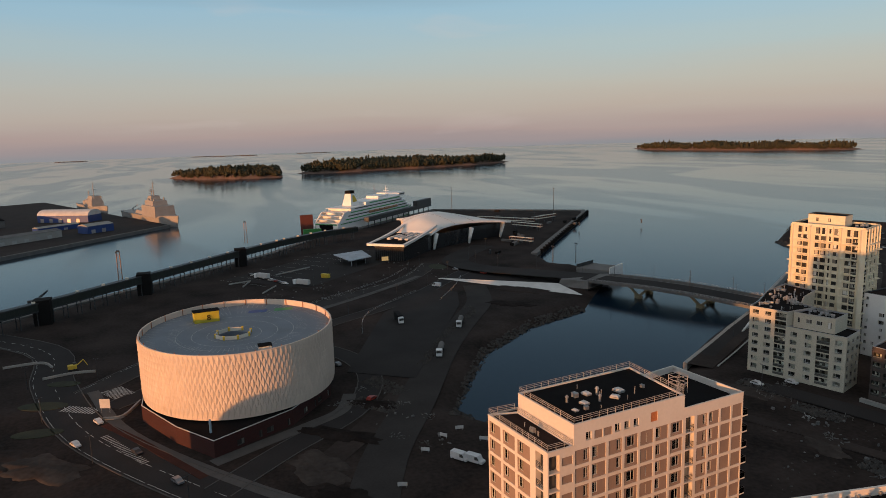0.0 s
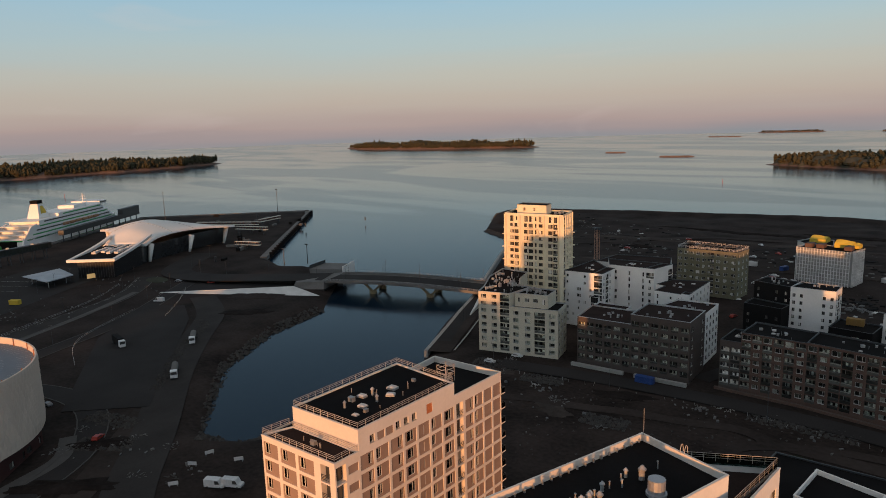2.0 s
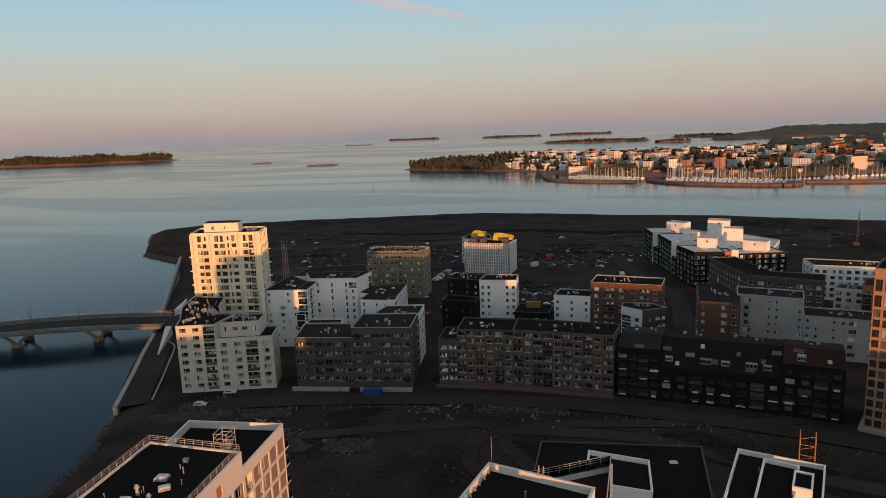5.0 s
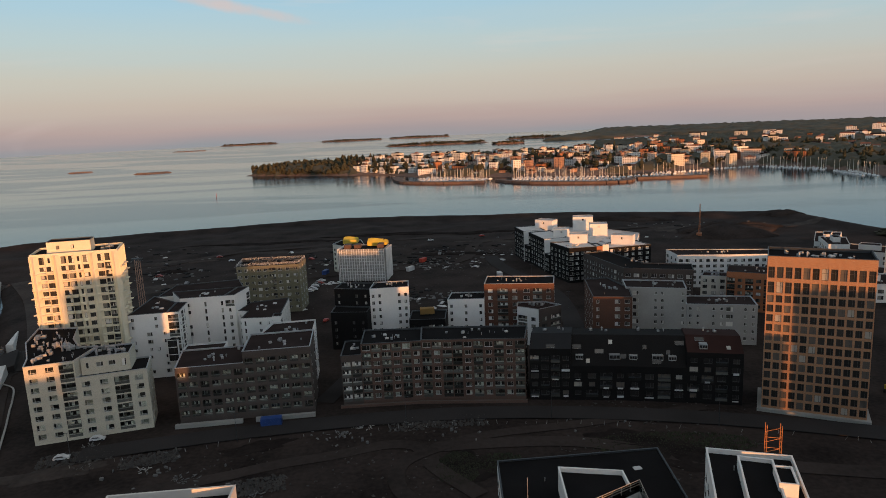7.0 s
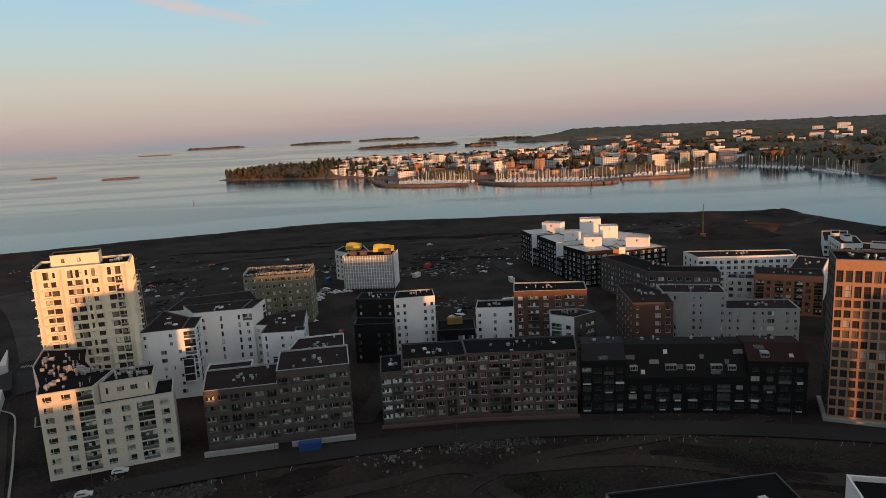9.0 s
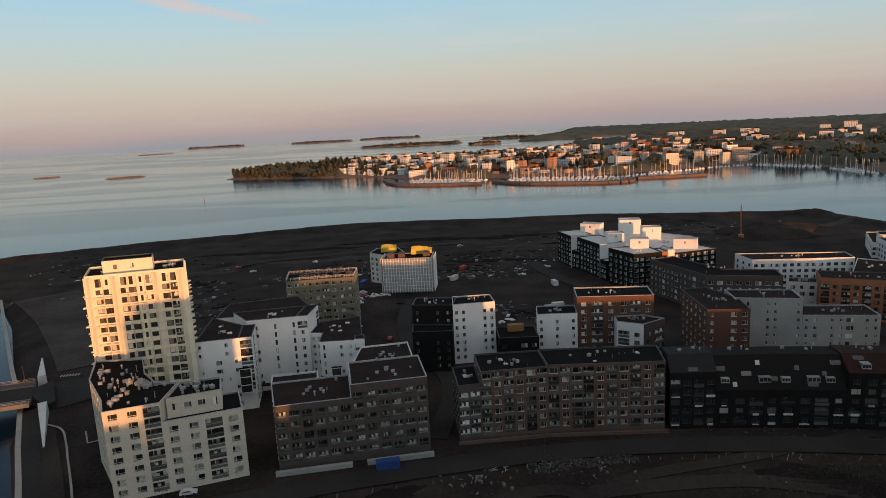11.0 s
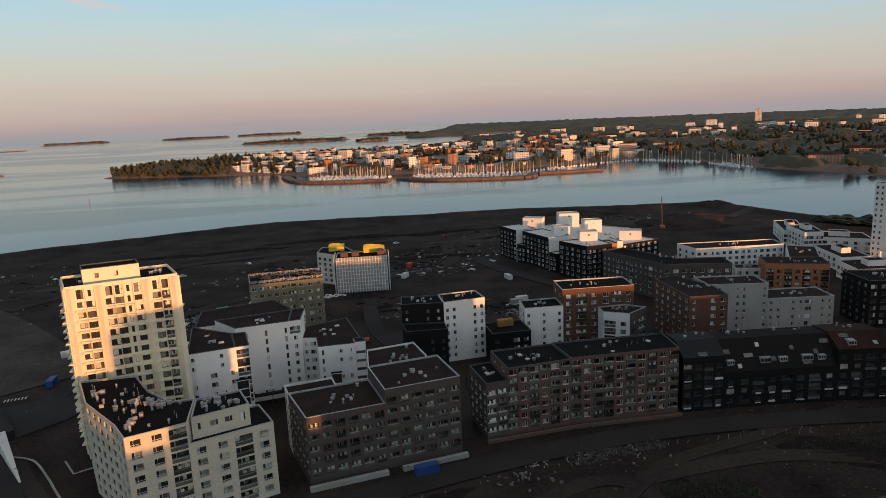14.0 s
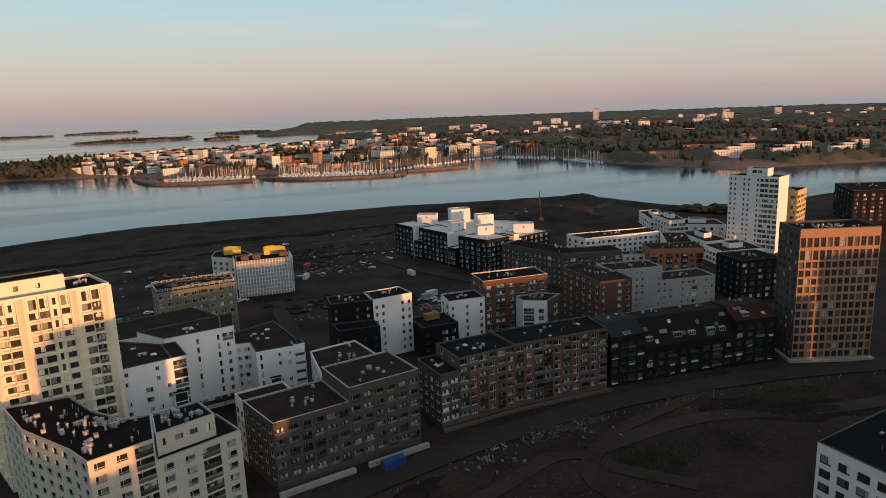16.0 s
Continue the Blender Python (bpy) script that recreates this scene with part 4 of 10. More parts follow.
# ---------------------------------------------------------------- the near towers
def near_tower():
    org = (21, 60, 0)
    t = thing("tower_block", *org, "tall residential tower with warm white grid facade and black roof terraces", "apartment building")
    lo = [(14.9, 37.9), (31.8, 40.3), (31.2, 45.2), (28.36, 68.4), (26.6, 82.8), (10.2, 80.5), (12.0, 66.0), (14.4, 42.6)]
    front = "gggb"
    rows_f = [(1.2 + 3.05 * k, 3.05, front) for k in range(6, 14)]
    # lower body up to the terrace
    wall(t, org, lo[0], lo[1], 0, 44.6, rows_f, NT_WHITE, dark=False, panes=True)
    wall(t, org, lo[1], lo[2], 0, 44.6, [(1.2 + 3.05 * k, 3.05, "bk") for k in range(6, 14)], NT_WHITE)
    wall(t, org, lo[2], lo[3], 0, 48.0, [(1.2 + 3.05 * k, 3.05, "hghdvgd") for k in range(6, 14)] + [(43.9, 3.0, ".skksss.o...")], NT_WHITE, dark=False, panes=True)
    wall(t, org, lo[3], lo[4], 0, 45.6, [(1.2 + 3.05 * k, 3.05, "bhgaa") for k in range(6, 14)], NT_WHITE, dark=False, panes=True)
    wall(t, org, lo[4], lo[5], 0, 45.6, [], NT_WHITE)
    wall(t, org, lo[5], lo[0], 0, 44.6, [], NT_WHITE)
    up = [(16.0, 43.2), (31.2, 45.2), (28.36, 68.4), (12.8, 68.3)]
    for i in (0, 2, 3):
        wall(t, org, up[i], up[(i + 1) % 4], 44.0, 48.0, [], NT_WHITE)
    roof(t, org, up, 48.0, FELT, up=0.25, rim_mat=NT_WHITE)
    roof(t, org, [(14.9, 37.9), (31.8, 40.3), (31.2, 45.2), (16.0, 43.2)], 44.6, FELT_BROWN, up=0.25, rim_mat=NT_WHITE)
    roof(t, org, [(14.9, 37.9), (16.0, 43.2), (12.8, 68.3), (12.0, 66.0)], 44.5, FELT_BROWN, up=0.25, rim_mat=NT_WHITE)
    roof(t, org, [(28.36, 68.4), (26.6, 82.8), (10.2, 80.5), (12.8, 68.4)], 45.6, FELT, rim=0.22, up=1.2, rim_mat=NT_WHITE)
    rail(t, org, inset(up, 0.15), 48.0, closed=True)
    rail(t, org, [(15.0, 43), (15.0, 38.05), (31.6, 40.45), (31.1, 45)], 44.6)
    rail(t, org, [(31.0, 45.0), (16.1, 43.0)], 44.4, step=2.2)
    # outside stair cage at the back corner of the upper roof
    posts = ((26.2, 68.6), (28.2, 68.8), (28.0, 71.2), (26.0, 71.0))
    for x, y in posts:
        bm = bmesh.new()
        beam(bm, (x - 23.4, y - 60, 47.0), (x - 23.4, y - 60, 50.2), 0.06)
        part("cage_post", bm, RAIL_PAINT, t)
    for z in (48.7, 49.4, 50.1):
        for a, b in zip(posts, posts[1:] + posts[:1]):
            bm = bmesh.new()
            beam(bm, (a[0] - 23.4, a[1] - 60, z), (b[0] - 23.4, b[1] - 60, z), 0.05)
            part("cage_rail", bm, RAIL_PAINT, t)
    for k in range(12):
        bm = bmesh.new()
        beam(bm, (26.3 - 23.4, 68.8 - 60 + k * 0.18, 47.0 + k * 0.12), (28.0 - 23.4, 69 - 60 + k * 0.18, 47.0 + k * 0.12), 0.05)
        part("tread", bm, RAIL_PAINT, t)
    vents(t, org, up, 47.8, {"cowl": 3, "hatch": 5, "pipe": 9, "fan": 3}, 11)
    vents(t, org, [(15.5, 38.6), (31, 40.8), (30.8, 44.8), (16.4, 43)], 44.4, {"pipe": 7, "fan": 1}, 12)
    balconies(t, org, lo[4], lo[5], 0.08, 1.2, 3.05, 14, NT_WHITE, 2.8, 1.3)
    balconies(t, org, lo[5], lo[0], 0.93, 1.2, 3.05, 14, NT_WHITE, 2.8, 1.3)


def near_wing_tower():
    org = (68, 55, 0)
    t = thing("tower_block", *org, "white residential tower with a black felt roof and pale parapet", "apartment building")
    poly = [(58.0, 33.0), (72.0, 30.0), (77.8, 67.0), (64.1, 70.3)]
    volume(t, org, poly, 0, 49.5, WHITE, {1: "wwWwwWww"}, base=1.2, zmin=38, rim_mat=NT_WHITE, up=1.0, fh=3.05)
    low = [(77.8, 61.0), (80.0, 61.0), (79.2, 80.2), (65.0, 70.4), (77.9, 67.1)]
    volume(t, org, low, 0, 45.8, WHITE, {1: "WWWW"}, base=1.2, zmin=36, rim_mat=WHITE, up=0.9, fh=3.05, roof_mat=FELT_BROWN)
    bm = bmesh.new()
    for a, b in (((79.1, 61.4), (79.0, 79.6)), ((79.0, 79.6), (66.0, 70.8))):
        d = Vector(b) - Vector(a)
        n = Vector((-d.y, d.x)).normalized() * 0.02
        prism(bm, [(a[0] - 68 - n.x, a[1] - 55 - n.y), (b[0] - 68 - n.x, b[1] - 55 - n.y), (b[0] - 68 + n.x, b[1] - 55 + n.y), (a[0] - 68 + n.x, a[1] - 55 + n.y)], 45.8, 47.4)
    part("terrace_glazing", bm, GREEN_GLASS, t)
    rail(t, org, [(79.1, 61.4), (79.0, 79.6), (66.0, 70.8)], 46.3, step=1.5, h=1.1)
    vents(t, org, poly, 48.6, {"cowl": 12, "pipe": 18, "hatch": 1}, 14, 1.35)
    # water tank shaped exhaust by the edge
    bm = bmesh.new()
    beam(bm, (72.9 - 68, 58.4 - 55, 48.5), (72.9 - 68, 58.4 - 55, 50.6), 1.05, 16)
    beam(bm, (72.9 - 68, 58.4 - 55, 48.4), (72.9 - 68, 58.4 - 55, 48.9), 1.25, 16)
    part("exhaust_drum", bm, ZINC, t)
    bm = bmesh.new()
    beam(bm, (64.6 - 68, 69.8 - 55, 49.4), (64.6 - 68, 69.8 - 55, 53.4), 0.04)
    part("lightning_rod", bm, STEEL, t)
    # drain funnels along the inner side of the parapet
    bm = bmesh.new()
    for k in range(22):
        p = Vector((63.6, 69.0)).lerp(Vector((58.6, 36)), k / 22)
        beam(bm, (p.x + 0.75 - 68, p.y - 55, 48.55), (p.x + 0.75 - 68, p.y - 55, 49.0), 0.16, 6)
    part("anchor_pots", bm, STEEL, t)
    # loop ladder over the parapet
    bm = bmesh.new()
    for dx in (0, 0.6):
        for k in range(8):
            a, b = math.pi * k / 8, math.pi * (k + 1) / 8
            beam(bm, (70.8 + dx - 68, 68.7 - 55 + 0.45 * math.cos(a), 49.4 + 1.2 * math.sin(a)), (70.8 + dx - 68, 68.7 - 55 + 0.45 * math.cos(b), 49.4 + 1.2 * math.sin(b)), 0.05)
    part("ladder", bm, RAIL_PAINT, t)


def stair_house():
    org = (80, 112, 0)
    t = thing("apartment_building", *org, "white apartment house with a stair house on its dark roof", "apartment building")
    main = [(63.4, 92.0), (96.0, 95.0), (95.0, 132.5), (62.0, 128.0)]
    volume(t, org, main, 0, 24.4, WHITE, {3: "WWWWWWWWW"}, base=0.6, fh=3.15, rim_mat=DARK_STEEL, up=0.3)
    pent = [(73.2, 105.0), (85.0, 104.0), (84.4, 115.4), (73.0, 117.0)]
    volume(t, org, pent, 23.8, 28.9, WHITE, {}, rim_mat=WHITE, up=0.9)
    vents(t, org, [(64.5, 96), (94, 97), (93.5, 130), (64, 126)], 23.8, {"hatch": 8, "fan": 6, "cowl": 4, "pipe": 10}, 17)


def lift_house():
    org = (105, 110, 0)
    t = thing("apartment_building", *org, "apartment house with a black roof and white parapet", "apartment building")
    poly = [(92.0, 84.0), (105.5, 81.0), (114.2, 115.9), (100.3, 119.4)]
    volume(t, org, poly, 0, 31.0, WHITE, {3: "wwWwwWww"}, base=0.8, zmin=20, rim_mat=WHITE, up=0.9)
    up = [(100.2, 99.0), (105.6, 97.7), (109.2, 112.0), (103.8, 113.6)]
    volume(t, org, up, 30.0, 32.4, WHITE, {}, rim_mat=WHITE, up=0.7)
    volume(t, org, [(106.4, 103.0), (109.2, 102.3), (110.6, 108.0), (107.8, 108.7)], 30.0, 33.2, WHITE, {}, rim_mat=WHITE, up=0.3)
    bm = bmesh.new()
    for x, y in ((110.4, 118.4), (112.8, 117.8), (110.2, 117.2), (112.6, 116.6)):
        beam(bm, (x - 105, y - 110, 20), (x - 105, y - 110, 36.2), 0.07)
    for z in range(21, 36):
        beam(bm, (112.8 - 105, 117.8 - 110, z), (112.6 - 105, 116.6 - 110, z), 0.06)
        beam(bm, (110.4 - 105, 118.4 - 110, z - 0.6), (112.8 - 105, 117.8 - 110, z - 0.6 + (0.9 if z % 2 else 0)), 0.05)
    part("hoist_mast", bm, mat("hoist_orange", (0.5, 0.18, 0.05), 0.6), t)
    vents(t, org, [(93, 86), (104, 83), (112.5, 114), (101, 117)], 30.1, {"pipe": 4, "fan": 1}, 19)


near_tower()
near_wing_tower()
stair_house()
lift_house()


# ---------------------------------------------------------------- the block along the canal
def pale_block():
    org = (-70, 205, 0)
    t = thing("apartment_building", *org, "pale brick apartment house with a black roof crowded with vents", "apartment building")
    c1 = [(-78.1, 187.0), (-65.2, 191.8), (-65.9, 206.3), (-72.0, 206.0), (-79.2, 215.0), (-85.5, 228.0), (-100.2, 227.6), (-93.6, 211.0), (-82.3, 195.0)]
    volume(t, org, c1, 0, 25.4, PALE_BRICK, {0: "ccl", 8: "ww", 7: "wwwww", 6: "wwww"}, base=0.8, panes=True, dark=False)
    c2 = [(-65.2, 191.8), (-46.3, 198.8), (-50.8, 210.6), (-65.9, 206.3)]
    volume(t, org, c2, 0, 20.0, PALE_BRICK, {0: "cclc", 1: "www"}, base=0.8, panes=True, dark=False)
    c3 = [(-64.9, 194.6), (-51.8, 199.5), (-55.0, 209.2), (-65.7, 206.2)]
    volume(t, org, c3, 19.4, 25.2, PALE_BRICK, {0: "nwwt"}, base=1.4, fh=3.2, dark=False)
    vents(t, org, c1, 24.9, {"cowl": 22, "fan": 40, "pipe": 18}, 21, 1.2, 1.5)
    vents(t, org, c3, 24.7, {"fan": 14, "cowl": 4, "pipe": 4}, 22, 1.2, 1.6)


def sail_tower():
    org = (-90, 242, 0)
    t = thing("tower_block", *org, "tall white tower with folded triangular balcony ledges", "apartment building")
    poly = [(-102.0, 231.5), (-73.4, 238.8), (-79.4, 254.2), (-108.0, 246.8)]
    fh = 3.05
    volume(t, org, poly, 0, 51.5, TOWER_WHITE, {0: [".wW.WWnw.Wl."] * 15 + [".Qn.QQnQ.QQ."], 1: "lwW", 3: "wWwW"}, base=1.6, fh=fh, up=0.8, rim_mat=TOWER_WHITE, dark=True)
    pent = [(-98.5, 236.6), (-84.0, 240.3), (-86.6, 247.4), (-101.1, 243.7)]
    volume(t, org, pent, 50.6, 55.2, TOWER_WHITE, {0: ".s.s.."}, base=0.8, up=0.4)
    # folded ledges: upright fins and pointed shades between the bays
    for i, (a, b, bays) in enumerate(((poly[0], poly[1], 12), (poly[3], poly[0], 5), (poly[1], poly[2], 5))):
        a, b = Vector(a), Vector(b)
        u = (b - a).normalized()
        n = Vector((u.y, -u.x))
        key = ("ledge", i)
        w = (b - a).length / bays
        bm = bmesh.new()
        v = [bm.verts.new(p) for p in ((-w * 0.8, 0, 0.0), (w * 0.6, 0, 0.0), (w * 0.45, -1.5, -0.05), (-w * 0.8, 0, 0.45), (w * 0.6, 0, 0.45), (w * 0.45, -1.5, 0.3))]
        for f in ((0, 2, 1), (3, 4, 5), (0, 1, 4, 3), (1, 2, 5, 4), (2, 0, 3, 5)):
            bm.faces.new([v[q] for q in f])
        me = mesh_of(bm, "ledge", TOWER_WHITE)
        ang = math.degrees(math.atan2(u.y, u.x))
        for k in range(bays):
            for f in range(1, 15):
                if i == 0 and k % 4 != 3 or i and (k + f) % 2:
                    p = a.lerp(b, (k + 0.5) / bays)
                    piece("ledge", me, t, pose(p.x - org[0], p.y - org[1], 1.6 + f * fh - 0.1, 0, 0, ang))
        for k in range(bays + 1):
            p = a.lerp(b, k / bays)
            wide = i == 0 and k in (1, 4, 9, 12)
            q = p + n * (1.1 if wide else 0.45) - u * (w * 0.4 if wide else 0)
            w1, w2 = (u * w * 0.9, u * 0.1) if wide else (u * 0.14, u * 0.14)
            bm = bmesh.new()
            prism(bm, [((p - w1).x - org[0], (p - w1).y - org[1]), (q.x - org[0], q.y - org[1]), ((p + w2).x - org[0], (p + w2).y - org[1])], 1.6, 50.9)
            part("fin", bm, TOWER_WHITE, t)
    vents(t, org, [(-83, 240.8), (-75, 242), (-80, 252.5), (-87, 250)], 50.7, {"fan": 6, "cowl": 2, "hatch": 1}, 24)
    vents(t, org, [(-101, 233), (-94, 235), (-99, 245), (-106, 245)], 50.7, {"fan": 3, "pipe": 3}, 25)


def bay_box(t, org, p0, p1, at, z0, z1, w=3.6, deep=1.6):
    """A boxed-out glazed bay on a wall: white frame, dark panes."""
    a, b = Vector(p0), Vector(p1)
    u = (b - a).normalized()
    c = a.lerp(b, at)
    m = pose(c.x - org[0], c.y - org[1], z0 - org[2], 0, 0, math.degrees(math.atan2(u.y, u.x)))
    h = z1 - z0
    bm = bmesh.new()
    f = 0.22
    levels = [0, f] + [q for k in range(1, round(h / 3)) for q in (k * h / round(h / 3) - f, k * h / round(h / 3))] + [h - f, h]
    grid_mesh(bm, [-w / 2, -w / 2 + f, w * 0.1, w * 0.1 + 0.08, w / 2 - f, w / 2], levels, lambda i, j: (-deep, 0) if i in (0, 4) or j % 2 == 0 else (-deep + 0.25, 1 if i != 2 else 2))
    for x in (-w / 2, w / 2):
        bm.faces.new([bm.verts.new(q) for q in ((x, -deep, 0), (x, 0, 0), (x, 0, h), (x, -deep, h))])
    for z in (0, h):
        bm.faces.new([bm.verts.new(q) for q in ((-w / 2, -deep, z), (w / 2, -deep, z), (w / 2, 0, z), (-w / 2, 0, z))]).material_index = 3 if z else 0
    bmesh.ops.remove_doubles(bm, verts=bm.verts, dist=0.001)
    ob = part("glazed_bay", bm, [WHITE, ROOM_DARK, FRAME_DARK, FELT], t)
    ob.matrix_basis = m


def white_court():
    org = (-52, 262, 0)
    t = thing("apartment_building", *org, "white rendered apartment house stepping round a court with brown roofs", "apartment building")
    kw = dict(roof_mat=FELT_BROWN, rim_mat=DARK_STEEL, up=0.35)
    a = [(-73.9, 240.9), (-60.2, 243.8), (-63.0, 258.6), (-77.5, 270.0)]
    volume(t, org, a, 0, 25.6, WHITE, {0: ["s.s.w", "ss..s", "s.s.s", "s.ss.", "s.w.s", "..w.s", "s..s."], 3: "wwwwww"}, base=0.8, dark=False, **kw)
    # glazed corner stack on the gable
    a2 = [(-60.2, 243.8), (-56.0, 244.7), (-58.6, 258.8), (-63.0, 258.6)]
    volume(t, org, a2, 0, 25.6, WHITE, {0: [".", "."] + ["l"] * 6, 1: "sls."}, base=0.8, fill=0.88, **kw)
    bay_box(t, org, a[0], a2[1], 0.83, 6.4, 15.0, 3.9)
    b = [(-61.8, 259.2), (-44.6, 262.0), (-44.0, 276.4), (-70.0, 271.0)]
    volume(t, org, b, 0, 27.0, WHITE, {0: ["ww.ww.ww", ".s..n..n", "s...n..n", ".s..n..n", ".s..n..n", "s...n..n", ".s..n..n", ".s..n..n"]}, base=1.2, dark=True, **kw)
    b2 = [(-44.6, 262.0), (-40.6, 262.6), (-39.4, 277.0), (-44.0, 276.4)]
    volume(t, org, b2, 0, 27.0, WHITE, {0: ["W", "s", "s", "s", "s", "s", "s", "l"], 1: "...l"}, base=1.2, dark=True, **kw)
    c = [(-40.6, 264.6), (-35.8, 263.6), (-35.2, 253.2), (-20.1, 253.7), (-24.6, 284.0), (-39.6, 277.2)]
    volume(t, org, c, 0, 19.8, WHITE, {0: "sw", 1: "s.s", 2: ["w.ww.", "n.ss.", "n.ss.", "n....", "n.ss.", "n.ss."], 3: "wwwwww"}, base=0.8, dark=False, mats={}, **kw)
    c2 = [(-22.9, 253.4), (-19.4, 253.5), (-20.0, 257.8), (-23.4, 257.6)]
    volume(t, org, c2, 0, 20.2, WHITE, {0: "l", 1: "l"}, base=0.8, fill=0.9, **kw)
    bay_box(t, org, c[2], c[3], 0.36, 6.6, 10.4, 3.6)
    bay_box(t, org, c[2], c[3], 0.06, 3.2, 7.0, 2.6, 1.0)
    d = [(-77.0, 271.0), (-41.0, 277.5), (-52.0, 300.0), (-78.0, 292.0)]
    volume(t, org, d, 0, 25.0, WHITE, {1: "wwww"}, base=0.8, **kw)
    # roofed gallery along the court
    bm = bmesh.new()
    prism(bm, [(x + 52, y - 262) for x, y in ((-58.0, 257.2), (-40.6, 260.0), (-36.6, 257.0), (-36.2, 253.0), (-38.4, 253.0), (-39.2, 256.2), (-41.4, 258.0), (-57.6, 255.2))], 3.4, 3.9)
    part("gallery_roof", bm, FELT_BROWN, t)
    for x, y in ((-57.4, 255.5), (-51.5, 256.5), (-46, 257.4), (-41.4, 258.2), (-38.6, 253.4)):
        bm = bmesh.new()
        beam(bm, (x + 52, y - 262, 0), (x + 52, y - 262, 3.4), 0.14, 6)
        part("gallery_post", bm, FRAME_DARK, t)
    vents(t, org, a, 25.2, {"hatch": 3, "pipe": 3, "fan": 2}, 27)
    vents(t, org, b, 26.6, {"hatch": 3, "fan": 3}, 28)
    vents(t, org, c, 19.4, {"fan": 3, "hatch": 3}, 29)


def terrace_brick_house():
    org = (-18, 213, 0)
    t = thing("apartment_building", *org, "dark brown brick apartment house with glazed loggias and stepped roof", "apartment building")
    d1 = [(-38.4, 200.6), (-17.5, 204.3), (-20.7, 222.6), (-43.6, 218.4)]
    d2 = [(-17.5, 204.3), (3.7, 208.0), (0.5, 226.3), (-20.7, 222.6)]
    volume(t, org, d1, 0, 19.0, DARK_BRICK, {0: "LLLLLL", 3: "wwwww"}, base=1.7, panes=True, dark=False, fh=3.2, roof_mat=FELT_BROWN, rim_mat=ZINC, fill=0.74)
    volume(t, org, d2, 0, 22.8, DARK_BRICK, {0: "LLLLLL", 1: "w.w"}, base=1.7, panes=True, dark=False, fh=3.2, roof_mat=FELT_BROWN, rim_mat=ZINC, fill=0.74)
    w = [(-20.7, 222.6), (-0.5, 226.3), (-4.0, 247.2), (-19.5, 244.0)]
    volume(t, org, w, 0, 20.3, WHITE, {1: "wwwww", 3: "wwwww"}, base=0.8, roof_mat=FELT_BROWN, rim_mat=FELT_WHITE)
    s = [(-43.6, 218.4), (-30.0, 220.9), (-31.2, 228.0), (-45.0, 225.4)]
    volume(t, org, s, 0, 18.6, WHITE, {3: "ww"}, base=0.8, roof_mat=FELT_BROWN, rim_mat=FELT_WHITE)
    for p, z, n in ((d1, 18.5, 6), (d2, 22.3, 7), (w, 19.8, 6)):
        vents(t, org, p, z, {"fan": n, "cowl": 2}, 30 + n)
    bm = bmesh.new()
    # low garden wall along the street
    for a, b in (((-38.6, 197.2), (-18, 200.9)), ((-14, 201.6), (4.6, 204.8))):
        beam(bm, (a[0] + 18, a[1] - 213, 0.75), (b[0] + 18, b[1] - 213, 0.75), 0.9)
    part("garden_wall", bm, CONCRETE, t)


def long_brick_house():
    org = (45, 220, 0)
    t = thing("apartment_building", *org, "long red-brown brick apartment house with glazed balconies along a curve", "apartment building")
    e0 = [(12.3, 212.9), (19.0, 214.0), (17.8, 229.6), (10.8, 228.4)]
    volume(t, org, e0, 0, 17.4, DARK_BRICK, {0: "ll", 3: "wwww"}, base=1.0, fh=2.85, dark=False)
    e1 = [(19.0, 214.0), (39.0, 216.0), (38.0, 230.4), (17.8, 229.6)]
    volume(t, org, e1, 0, 21.0, RED_BRICK, {0: ["lwlwlw"] * 6 + ["WlWlWl"], 3: "ww"}, base=1.0, panes=True, dark=False, fh=2.8, fill=0.9)
    e2 = [(39.0, 216.0), (73.3, 214.9), (75.0, 229.0), (38.0, 230.4)]
    volume(t, org, e2, 0, 21.3, RED_BRICK, {0: ["lwllwlwlwl"] * 6 + ["WlWlWlWlwl"], 1: "www"}, base=1.0, panes=True, dark=False, fh=2.8, fill=0.9)
    for p, z in ((e0, 16.9), (e1, 20.5), (e2, 20.8)):
        vents(t, org, p, z, {"fan": 4, "pipe": 5, "hatch": 2}, int(z * 10))
    bm = bmesh.new()
    for a, b in (((11.8, 210.8), (39.0, 213.4)), ((39.0, 213.4), (73.6, 212.6))):
        beam(bm, (a[0] - 45, a[1] - 220, 0.4), (b[0] - 45, b[1] - 220, 0.4), 0.7)
    part("plinth_wall", bm, RED_BRICK, t)


SLATE = mat("dark_slate_roof", (0.014, 0.0145, 0.016), 0.8, 0.8, 0.4, 3.0, 0.1, spec=0.2)
RED_ROOF = mat("dark_red_roof", (0.034, 0.016, 0.014), 0.85, 0.8, 0.4, 3.0, 0.1, spec=0.1)


